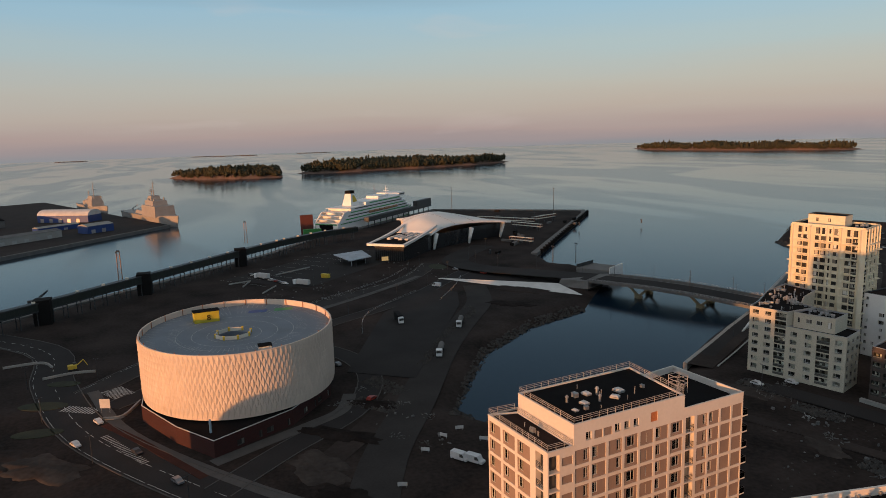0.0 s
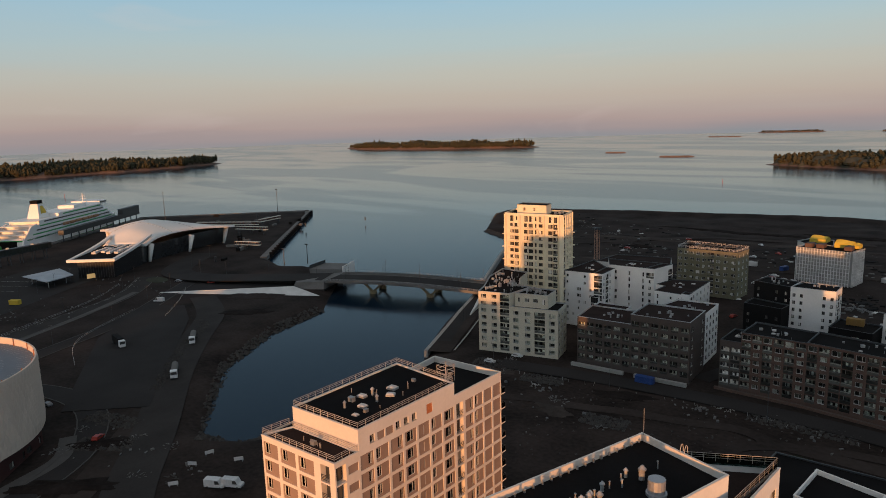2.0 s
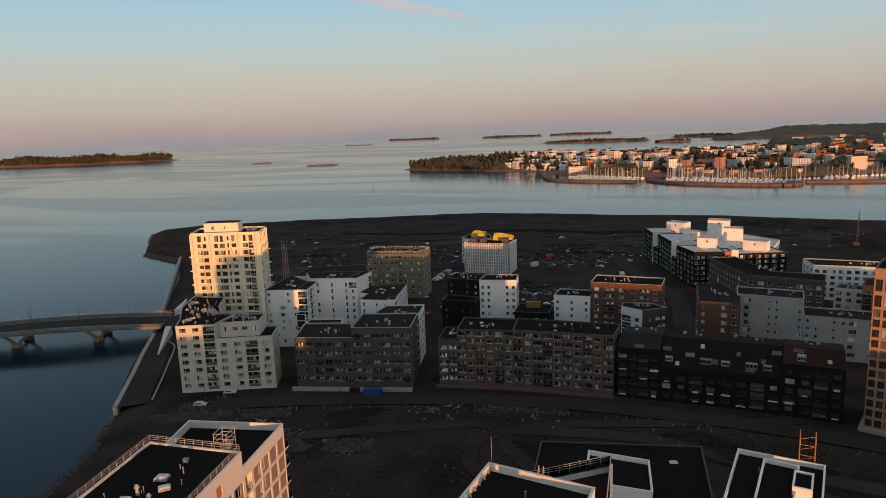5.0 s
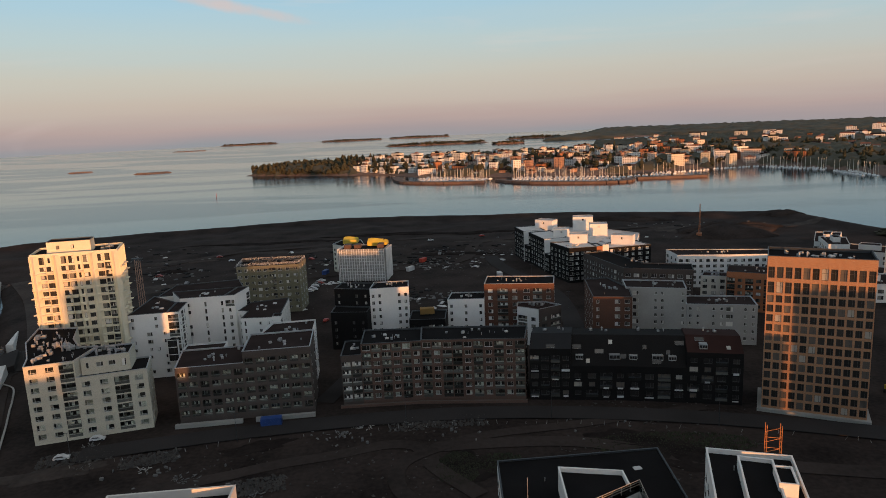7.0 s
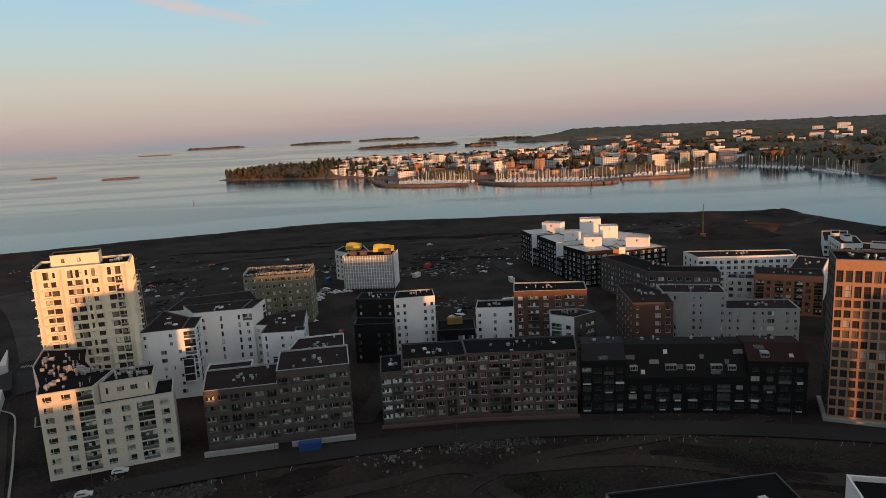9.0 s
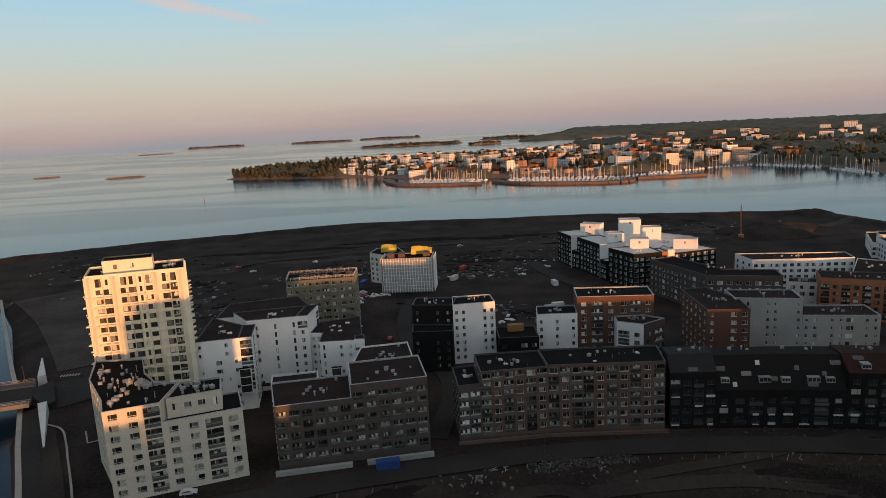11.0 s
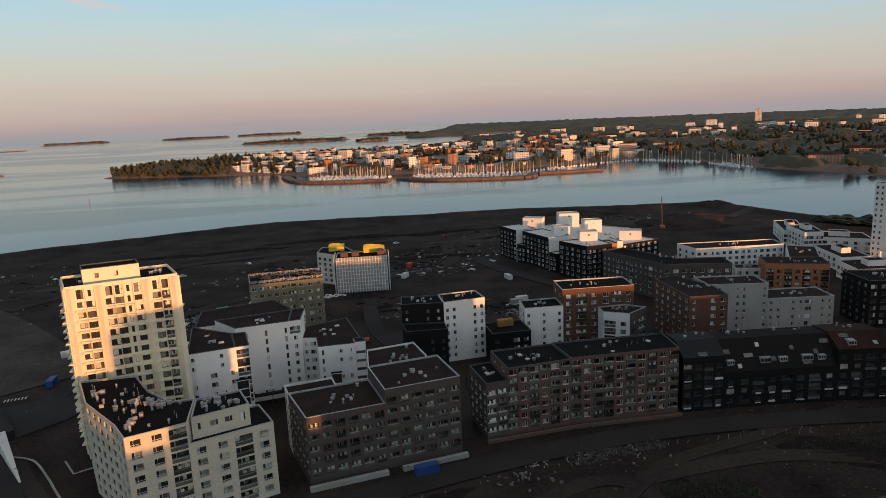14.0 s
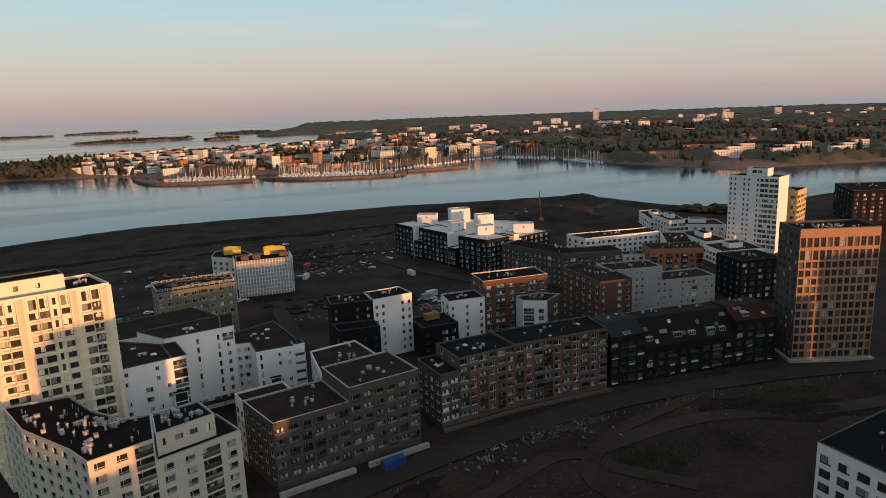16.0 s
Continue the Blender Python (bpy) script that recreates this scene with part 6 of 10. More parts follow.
def curve(pts, n=6):
    """A smooth line through points."""
    out = []
    p = [Vector(q) for q in pts]
    for i in range(len(p) - 1):
        a, b, c, d = p[max(i - 1, 0)], p[i], p[i + 1], p[min(i + 2, len(p) - 1)]
        for k in range(n):
            t = k / n
            out.append(tuple(0.5 * ((2 * b) + (c - a) * t + (2 * a - 5 * b + 4 * c - d) * t * t + (3 * b - a - 3 * c + d) * t ** 3)))
    return out + [tuple(p[-1])]


MAIN_ROAD = curve([(-20, 30), (-62, -8), (-118, -46), (-175, -66), (-230, -80), (-300, -150)])
TERMINAL_ROAD = curve([(-158, -52), (-200, -20), (-235, 20), (-268, 70), (-300, 118), (-345, 150)])
YARD_ROAD = curve([(-140, -42), (-185, 8), (-214, 50), (-245, 100), (-285, 140), (-310, 165)])
BRIDGE_ROAD = curve([(-400, 215), (-352, 172), (-310, 170), (-270, 192), (-233, 217)])
BAY_PATH = curve([(-16, 20), (-62, 38), (-100, 60), (-147, 86), (-184, 110), (-222, 136), (-262, 150)])
DRUM_ROAD = curve([(-62, -8), (-80, 12), (-104, 40), (-140, 52), (-176, 40), (-190, 10)])
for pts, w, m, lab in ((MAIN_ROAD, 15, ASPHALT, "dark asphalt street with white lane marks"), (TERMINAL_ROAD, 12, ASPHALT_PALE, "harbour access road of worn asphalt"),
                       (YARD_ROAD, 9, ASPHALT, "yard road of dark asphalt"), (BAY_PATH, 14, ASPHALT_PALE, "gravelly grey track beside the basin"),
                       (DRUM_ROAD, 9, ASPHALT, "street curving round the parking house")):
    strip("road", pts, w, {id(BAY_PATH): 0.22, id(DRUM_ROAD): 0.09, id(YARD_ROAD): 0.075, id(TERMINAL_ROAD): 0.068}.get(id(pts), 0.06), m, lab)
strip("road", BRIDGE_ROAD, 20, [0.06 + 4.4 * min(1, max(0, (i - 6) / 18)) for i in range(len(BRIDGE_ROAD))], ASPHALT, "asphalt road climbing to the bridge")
strip("tram_lane", curve([(-168, -30), (-208, 6), (-242, 46), (-275, 92), (-306, 128)]), 4.0, 0.10, PAVING, "pale paved lane beside the harbour road")
strip("pavement", curve([(-20, 40), (-58, 4), (-112, -33), (-160, -50)]), 4.0, 0.14, PAVING, "light grey pavement along the street", "pavement")
strip("yard", [(-330, 30), (-420, 130)], 70, 0.05, ASPHALT, "large dark ferry queue yard", "yard")
bm = bmesh.new()
prism(bm, [(-122, 67), (-221, 124), (-250, 134), (-266, 121), (-222, 81), (-140, 44)], -0.5, 0.32)
tagged(new("yard", mesh_of(bm, "yard", ASPHALT)), "empty dark asphalt lot beside the basin", "yard", kind="structure")
strip("street", curve([(-60, 180), (-20, 192), (30, 202), (75, 204), (130, 197), (190, 180)]), 9, 0.5, ASPHALT, "curving street along the new houses")
strip("street", curve([(-98, 184), (-118, 215), (-132, 246), (-128, 290), (-110, 330)]), 8, 0.3, ASPHALT, "street along the canal quay")
strip("street", curve([(5, 215), (10, 260), (-10, 320), (-10, 380)]), 7, 0.3, ASPHALT, "side street between the houses")
strip("street", curve([(95, 240), (100, 300), (96, 360), (70, 430), (60, 520)]), 9, 0.4, ASPHALT, "street running to the field with parked cars")
strip("haul_road", curve([(-150, 330), (-80, 400), (40, 440), (70, 520), (240, 560)]), 9, None, TRACK, "dusty track across the bare field")
strip("haul_road", curve([(-200, 420), (-120, 500), (20, 540), (60, 530)]), 8, None, TRACK, "dusty track across the bare field")

# lane marks and crossings, as painted bars
def marks(name, pts, w, dash, gap, label, off=0.0, z=0.072):
    bm = bmesh.new()
    p = [Vector(q) for q in pts]
    for a, b in zip(p, p[1:]):
        d = (b - a)
        u = d.normalized()
        n = Vector((-u.y, u.x))
        k = 0.0
        while k + dash < d.length:
            s, e = a + u * k + n * off, a + u * (k + dash) + n * off
            v = [bm.verts.new((c.x, c.y, z)) for c in (s - n * w / 2, e - n * w / 2, e + n * w / 2, s + n * w / 2)]
            bm.faces.new(v)
            k += dash + gap
    return tagged(new(name, mesh_of(bm, name, PAINT_LINE)), label, "road mark", kind="stuff")


marks("lane_marks", MAIN_ROAD, 0.2, 3.0, 4.0, "white dashed lane marks")
marks("lane_marks", MAIN_ROAD, 0.16, 5.0, 0.2, "white edge lines", 6.6)
marks("lane_marks", TERMINAL_ROAD, 0.16, 5.0, 0.2, "white edge line", 5.2)
marks("lane_marks", YARD_ROAD, 0.15, 4.0, 5.0, "white dashed lane marks")
marks("lane_marks", DRUM_ROAD, 0.15, 3.0, 5.0, "white dashed lane marks")
marks("crossing", [(-150, -38), (-160, -44)], 8.0, 0.6, 0.7, "worn zebra crossing bars", z=0.08)
marks("crossing", [(-138, -46), (-146, -58)], 5.0, 0.6, 0.7, "worn zebra crossing bars", z=0.08)
marks("ladder_mark", [(-114, -41), (-88, -27)], 2.4, 0.4, 0.9, "white ladder of cycle crossing bars", z=0.08)
for k in range(9):
    a = Vector((-322 - k * 9.5, 30 + k * 9.5))
    marks("queue_lines", [a, a + Vector((-38, -30))], 0.18, 6, 0.2, "painted queue lane lines", z=0.066)

for pts, label in (([(-325, 16), (-342, 22), (-338, 8)], "low white barrier"), ([(-300, 26), (-318, 36)], "low white barrier"), ([(-355, 40), (-372, 66)], "low white barrier")):
    bm = bmesh.new()
    for a, b in zip(pts, pts[1:]):
        d = (Vector(b) - Vector(a)).normalized()
        n = Vector((-d.y, d.x))
        prism(bm, [tuple(Vector(a) - n * 0.25), tuple(Vector(b) - n * 0.25), tuple(Vector(b) + n * 0.25), tuple(Vector(a) + n * 0.25)], 0.05, 0.85)
    tagged(new("barrier", mesh_of(bm, "barrier", CONCRETE)), "low pale concrete barrier on the yard", "barrier")

for x, y, rx, ry, rot in ((-151, -65, 9, 4, 70), (-174, -62, 6.5, 3, 70), (-125, -62, 8, 3.5, 80), (-330, 150, 10, 6, 0)):
    bm = bmesh.new()
    pts = [(x + rx * math.cos(a) * math.cos(radians(rot)) - ry * math.sin(a) * math.sin(radians(rot)), y + rx * math.cos(a) * math.sin(radians(rot)) + ry * math.sin(a) * math.cos(radians(rot))) for a in (i * math.pi / 12 for i in range(24))]
    prism(bm, pts, 0.0, 0.22)
    tagged(new("grass_island", mesh_of(bm, "grass_island", GRASS)), "kerbed traffic island with dull grass", "traffic island", kind="structure")


def kerb(pts, off, label, m=None, w=0.35, z=0.22):
    """A kerb stone line beside a road."""
    p = [Vector(q) for q in pts]
    out = []
    for i, q in enumerate(p):
        d = (p[min(i + 1, len(p) - 1)] - p[max(i - 1, 0)]).normalized()
        out.append(tuple(q + Vector((-d.y, d.x)) * off))
    strip("kerb", out, w, z, m or PAVING, label, "kerb")


for road, off in ((MAIN_ROAD, 7.7), (MAIN_ROAD, -7.7), (TERMINAL_ROAD, 6.2), (TERMINAL_ROAD, -6.2), (YARD_ROAD, 4.7), (YARD_ROAD, -4.7), (DRUM_ROAD, 4.7), (DRUM_ROAD, -4.7)):
    kerb(road, off, "pale kerb stones along the harbour road")
FENCES = (curve([(-182, -40), (-225, 4), (-262, 50), (-300, 100), (-335, 128)]), curve([(-236, 118), (-262, 136), (-290, 152)]), curve([(-190, 62), (-226, 74), (-262, 112)]))
for f in FENCES:
    bm = bmesh.new()
    for i, (a, b) in enumerate(zip(f, f[1:])):
        for z in (0.5, 1.1):
            beam(bm, (*a, z), (*b, z), 0.05)
        beam(bm, (*a, 0), (*a, 1.2), 0.07)
    tagged(new("fence", mesh_of(bm, "fence", STEEL)), "low steel rail fence beside the harbour road", "fence")


# ---------------------------------------------------------------- round parking house
def parking_house():
    cx, cy, ra, rb = -133.0, 3.5, 37.5, 33.5
    t = thing("parking_house", cx, cy, 0, "oval parking house clad in pale folded panels on red base", "car park")

    def ell(a, k=0.0):
        return (ra + k) * math.cos(a), (rb + k) * math.sin(a)

    zb, zt, deck = 6.0, 27.3, 25.1
    bm = bmesh.new()
    n = 120
    rings = []
    for k, z in ((0, zb), (0, zt), (-0.5, zt), (-0.5, deck)):
        rings.append([bm.verts.new((*ell(i * 2 * math.pi / n, k), z)) for i in range(n)])
    for r0, r1 in zip(rings, rings[1:]):
        for i in range(n):
            j = (i + 1) % n
            bm.faces.new((r0[i], r0[j], r1[j], r1[i]))
    bm.faces.new([bm.verts.new((*ell(i * 2 * math.pi / n, 0), zb)) for i in range(n)][::-1])
    clad = mat("pale_aluminium_panel", (0.60, 0.50, 0.42), 0.55, 0.9, 0.1, 1.5, 0.03, per=0.05)
    part("drum_wall", bm, clad, t)
    # folded kite panels, half a step apart from row to row
    w, h = 1.75, 4.6
    bm = bmesh.new()
    v = [bm.verts.new(p) for p in ((0, 0.0, h / 2), (w / 2, 0.0, 0.5), (0, -0.02, -h / 2), (-w / 2, 0.0, 0.5), (0.16, -0.26, 0.6))]
    for f in ((3, 4, 0), (0, 4, 1), (1, 4, 2), (2, 4, 3)):
        bm.faces.new([v[i] for i in f])
    kite = mesh_of(bm, "panel", clad)
    m, rows = 128, 9
    rest = bmesh.new()
    made = 0
    for r in range(rows):
        for i in range(m):
            a = (i + 0.5 * (r % 2)) * 2 * math.pi / m
            x, y = ell(a, 0.03)
            nrm = math.atan2(y / rb ** 2, x / ra ** 2)
            pz = zb + 2.35 + r * 2.08
            mm = pose(x, y, pz, 0, 0, math.degrees(nrm) + 90)
            if -1.15 < a - 2 * math.pi * round(a / (2 * math.pi)) < 1.0 and made < 300:
                piece("panel", kite, t, mm)
                made += 1
            else:
                vs = [rest.verts.new(mm @ q.co) for q in kite.vertices]
                for p in kite.polygons:
                    rest.faces.new([vs[k] for k in p.vertices])
    tagged(part("panel_cladding", rest, clad, t), kind="stuff")
    # deck with the ramp opening
    deck_mat = mat("blue_grey_deck", (0.16, 0.18, 0.21), 0.7, 0.8, 0.1, 2.0, 0.1)
    bm = bmesh.new()
    hx, hy, hr = 7.4, -2.0, 5.2
    outer = [bm.verts.new((*ell(i * 2 * math.pi / n, -0.5), deck)) for i in range(n)]
    inner = [bm.verts.new((hx + hr * math.cos(i * 2 * math.pi / n), hy + hr * math.sin(i * 2 * math.pi / n), deck)) for i in range(n)]
    low = [bm.verts.new((hx + hr * math.cos(i * 2 * math.pi / n), hy + hr * math.sin(i * 2 * math.pi / n), deck - 6)) for i in range(n)]
    for i in range(n):
        j = (i + 1) % n
        bm.faces.new((inner[i], outer[i], outer[j], inner[j]))
        bm.faces.new((low[i], inner[i], inner[j], low[j]))
    bm.faces.new(low)
    part("deck", bm, deck_mat, t)
    bm = bmesh.new()
    for r0 in (hr + 4.0, hr + 9.5, hr + 15):
        k = 90
        for i in range(k):
            if i % 15 == 14:
                continue
            a, b = i * 2 * math.pi / k, (i + 1) * 2 * math.pi / k
            q = [(hx * (1 - r0 / 40) + r * math.cos(c) * 1.08, hy * (1 - r0 / 40) + r * math.sin(c)) for r, c in ((r0, a), (r0 + 0.16, a), (r0 + 0.16, b), (r0, b))]
            bm.faces.new([bm.verts.new((*p, deck + 0.02)) for p in q])
    for i in range(96):
        a = i * 2 * math.pi / 96
        c, s = math.cos(a), math.sin(a)
        for f0, f1 in ((0.84, 0.975), (0.62, 0.74)):
            if i % 8 == 0:
                continue
            d = 0.07
            q = [(ra * f * c - e * s, rb * f * s + e * c) for f, e in ((f0, -d), (f1, -d), (f1, d), (f0, d))]
            bm.faces.new([bm.verts.new((*p, deck + 0.02)) for p in q])
    tagged(part("bay_lines", bm, PAINT_LINE, t), kind="stuff")
    # low octagonal barrier round the ramp
    bm = bmesh.new()
    pts = [(hx + 6.2 * math.cos(i * math.pi / 4 + 0.2), hy + 6.2 * math.sin(i * math.pi / 4 + 0.2)) for i in range(9)]
    for i, (a, b) in enumerate(zip(pts, pts[1:])):
        if i == 2:
            continue
        d = (Vector(b) - Vector(a)).normalized()
        nn = Vector((-d.y, d.x)) * 0.12
        prism(bm, [tuple(Vector(a) - nn), tuple(Vector(b) - nn), tuple(Vector(b) + nn), tuple(Vector(a) + nn)], deck, deck + 1.25)
    part("ramp_barrier", bm, CREAM, t)
    for a in pts[:8]:
        bm = bmesh.new()
        box(bm, a[0] - 0.35, a[1] - 0.35, deck, a[0] + 0.35, a[1] + 0.35, deck + 1.5)
        part("bollard", bm, YELLOW, t)
    # inner parapet posts
    bm = bmesh.new()
    for i in range(24):
        x, y = ell(i * 2 * math.pi / 24 + 0.1, -0.75)
        beam(bm, (x, y, deck), (x, y, zt + 0.3), 0.14)
    tagged(part("parapet_posts", bm, RUST, t), kind="stuff")
    # stair box with its number
    org = Vector((-16.5, -10.6))
    bm = bmesh.new()
    pr = [(-2.2, -4.8), (2.2, -4.2), (1.6, 4.8), (-2.8, 4.2)]
    prism(bm, [(org.x + x, org.y + y) for x, y in pr], deck, deck + 4.1)
    sb = part("stair_box", bm, mat("yellow_green_paint", (0.46, 0.38, 0.03), 0.6), t, "bright yellow stair box")
    bm = bmesh.new()
    prism(bm, [(org.x + x * 1.06, org.y + y * 1.06) for x, y in pr], deck + 4.1, deck + 4.35)
    part("cap", bm, FELT, sb)
    txt = bpy.data.curves.new("deck_number", "FONT")
    txt.body, txt.size, txt.extrude, txt.align_x = "8", 3.0, 0.02, "CENTER"
    num = new("number", bpy.data.meshes.new_from_object(new_text(txt)))
    num.data.materials.append(FELT)
    num.parent = sb
    num.matrix_basis = pose(org.x + 2.06, org.y + 1.0, deck + 0.9, 90, 0, 93.5)
    bm = bmesh.new()
    box(bm, 30.4, 4.6, deck, 34.0, 8.6, deck + 2.4)
    fb = part("shaft_box", bm, CREAM, t)
    bm = bmesh.new()
    box(bm, 30.2, 4.4, deck + 2.4, 34.2, 8.8, deck + 2.6)
    part("cap", bm, FELT, fb)
    for x, y, c, lab in ((-26, 6, BLUE_PAINT, "blue bay marking"), (-25, 16, GREEN_PAINT, "green bay marking")):
        bm = bmesh.new()
        prism(bm, [(x, y), (x + 4, y - 1), (x + 5, y + 6), (x + 1, y + 7)], deck + 0.004, deck + 0.03)
        part("bay_marking", bm, c, t, lab)
    # red brick base with shop fronts
    base = [(-122.0, -30.0), (-98.7, -18.6), (-83.2, -7.9), (-98.0, 17.2), (-118.6, 33.4), (-150.0, 34.0), (-168.0, 4.0), (-150.0, -30.0)]
    dark_red = brick_mat("dark_red_brick", (0.055, 0.012, 0.010), (0.04, 0.018, 0.015), 0.7)
    for i in range(len(base)):
        a, b = base[i], base[(i + 1) % len(base)]
        rows = [(0.3, 4.4, "..W.tW.t" if i in (2, 3) else "." * 6)] if i in (1, 2, 3) else []
        wall(t, (cx, cy, 0), a, b, 0, 5.6, rows, dark_red)
    roof(t, (cx, cy, 0), base, 5.6, FELT, up=0.3, rim=0.2, rim_mat=FELT_WHITE)
    bm = bmesh.new()
    beam(bm, (43.0, -12.0, 5.4), (43.0, -12.0, 9.6), 0.4, 8)
    part("exhaust_pipe", bm, mat("pale_blue_steel", (0.3, 0.42, 0.5), 0.4), t)


def new_text(cu):
    ob = bpy.data.objects.new("text_form", cu)
    return ob


parking_house()


# ---------------------------------------------------------------- ferry terminal
def terminal():
    org = (-366.0, 122.0, 0)
    ax = Vector((-0.747, 0.665))
    lf = Vector((-0.665, -0.747))
    t = thing("ferry_terminal", *org, "white swooping ferry terminal roof over dark glass walls", "terminal building")

    def at(s, v, z):
        p = ax * s + lf * v
        return (p.x, p.y, z)

    def half(s):
        return 15.5 + 40 * min(1, max(0, (s - 55) / 80)) ** 1.5

    shell = mat("white_roof_membrane", (0.72, 0.70, 0.67), 0.5, 0.9, 0.06, 1.0, 0.03)
    # rising hump behind the flat front roof
    bm = bmesh.new()
    grid = []
    for i in range(25):
        s = 52 + i * 3.9
        row = []
        for k in range(25):
            v = -1 + k / 12
            f = (s - 52) / 94
            crest = 13.8 + 13.0 * math.sin(math.pi * min(1, 0.12 + f * 0.9)) ** 1.1 * (1 - 0.62 * abs(v) ** 1.7)
            if f < 0.15:
                crest = 13.8 + (crest - 13.8) * (0.25 + 5 * f)
            row.append(bm.verts.new(at(s + 5 * (1 - v * v) * (f - 0.3), v * half(s), crest)))
        grid.append(row)
    for a, b in zip(grid, grid[1:]):
        for k in range(24):
            bm.faces.new((a[k], a[k + 1], b[k + 1], b[k]))
    under = bmesh.ops.duplicate(bm, geom=bm.faces[:])["geom"]
    for g in under:
        if isinstance(g, bmesh.types.BMVert):
            g.co.z -= 1.6
    rim = [grid[0][k] for k in range(25)] + [grid[i][24] for i in range(1, 25)] + [grid[24][k] for k in range(23, -1, -1)] + [grid[i][0] for i in range(23, 0, -1)]
    low = [bm.verts.new(v.co + Vector((0, 0, -1.6))) for v in rim]
    for i in range(len(rim)):
        j = (i + 1) % len(rim)
        bm.faces.new((low[i], low[j], rim[j], rim[i]))
    part("roof_shell", bm, shell, t, smooth=True)
    # seams across the shell
    bm = bmesh.new()
    for i in (8, 13, 18, 23):
        for k in range(24):
            a, b = grid_point(half, at, i, k), grid_point(half, at, i, k + 1)
            beam(bm, a, b, 0.12)
    tagged(part("roof_seams", bm, GREY_RENDER, t), kind="stuff")
    # white arms framing the flat front roof
    for sgn in (-1, 1):
        bm = bmesh.new()
        for i in range(14):
            s0, s1 = i * 4.6, (i + 1) * 4.6
            z0, z1 = 13.2 + 0.06 * s0 + 2.6 * (s0 / 64) ** 3, 13.2 + 0.06 * s1 + 2.6 * (s1 / 64) ** 3
            pts = []
            for s, z in ((s0, z0), (s1, z1)):
                for v, dz in ((15.6, -1.3), (15.6, 0.4), (13.4, 0.4), (13.4, -1.3)):
                    pts.append(bm.verts.new(at(s, sgn * v, z + dz)))
            for k in range(4):
                j = (k + 1) % 4
                bm.faces.new((pts[k], pts[j], pts[4 + j], pts[4 + k]))
            if i == 0:
                bm.faces.new(pts[:4])
        part("roof_arm", bm, shell, t)
    bm = bmesh.new()
    q = [bm.verts.new(at(s, v, z)) for s, v, z in ((-0.4, -15.6, 11.9), (-0.4, 15.6, 11.9), (-0.4, 15.6, 13.6), (-0.4, -15.6, 13.6), (1.4, -15.6, 11.9), (1.4, 15.6, 11.9), (1.4, 15.6, 13.7), (1.4, -15.6, 13.7))]
    for f in ((0, 1, 2, 3), (4, 7, 6, 5), (3, 2, 6, 7), (0, 4, 5, 1)):
        bm.faces.new([q[k] for k in f])
    part("roof_edge", bm, shell, t)
    bm = bmesh.new()
    bm.faces.new([bm.verts.new(at(*p)) for p in ((1.4, -13.4, 13.2), (1.4, 13.4, 13.2), (60, 13.4, 14.6), (60, -13.4, 14.6))])
    part("flat_roof", bm, FELT, t)
    # rows of roof units on the flat part
    rnd = random.Random(4)
    bm = bmesh.new()
    box(bm, -1.5, -1.1, 0, 1.5, 1.1, 1.3)
    unit = mesh_of(bm, "roof_unit", FELT_WHITE)
    for i in range(8):
        for k in range(4):
            if rnd.random() < 0.85:
                p = at(20 + i * 4.1 + rnd.uniform(-.4, .4), -8.5 + k * 5.2 + rnd.uniform(-.5, .5), 13.8)
                piece("roof_unit", unit, t, pose(*p, 0, 0, 42))
    # dark glass hall and canopy walls
    glass = mat("dark_hall_glazing", (0.025, 0.026, 0.028), 0.15, 0.8, 0.2, 1.0, 0.0, spec=0.6)
    body = [(6, -12), (6, 12), (60, 13), (110, 30), (142, 46), (142, -46), (110, -30), (60, -13)]
    bm = bmesh.new()
    prism(bm, [at(s, v, 0)[:2] for s, v in body][::-1], 0, 12.2)
    part("hall_wall", bm, glass, t)
    for k in range(15):
        bm = bmesh.new()
        p = at(5.8, -11.6 + k * 1.66, 0)
        beam(bm, (*p[:2], 0.2), (*p[:2], 12.0), 0.12)
        part("mullion", bm, DARK_STEEL, t)
    bm = bmesh.new()
    p = at(5.4, 2, 0)
    box(bm, p[0] - 0.2, p[1] - 4, 0.2, p[0] + 0.2, p[1] + 4, 3.2)
    lamp = bpy.data.materials.new("lit_entrance")
    lamp.use_nodes = True
    lamp.node_tree.nodes["Principled BSDF"].inputs["Base Color"].default_value = (0.5, 0.35, 0.15, 1)
    lamp.node_tree.nodes["Principled BSDF"].inputs["Emission Color"].default_value = (1, 0.62, 0.25, 1)
    lamp.node_tree.nodes["Principled BSDF"].inputs["Emission Strength"].default_value = 0.35
    part("lit_entrance", bm, lamp, t)
    # slanting white legs on the quay side
    for s, v in ((62, -15.5), (100, -33), (138, -50), (62, 15.5), (100, 33), (138, 50)):
        bm = bmesh.new()
        beam(bm, at(s - 4, v * 0.96, 0), at(s, v, 13.0), 1.0, 8, r2=2.2)
        part("leg", bm, shell, t, smooth=True)
    return t


def grid_point(half, at, i, k):
    s = 52 + i * 3.9
    v = -1 + k / 12
    f = (s - 52) / 94
    crest = 13.8 + 13.0 * math.sin(math.pi * min(1, 0.12 + f * 0.9)) ** 1.1 * (1 - 0.62 * abs(v) ** 1.7)
    return at(s + 5 * (1 - v * v) * (f - 0.3), v * half(s), crest + 0.05)


terminal()


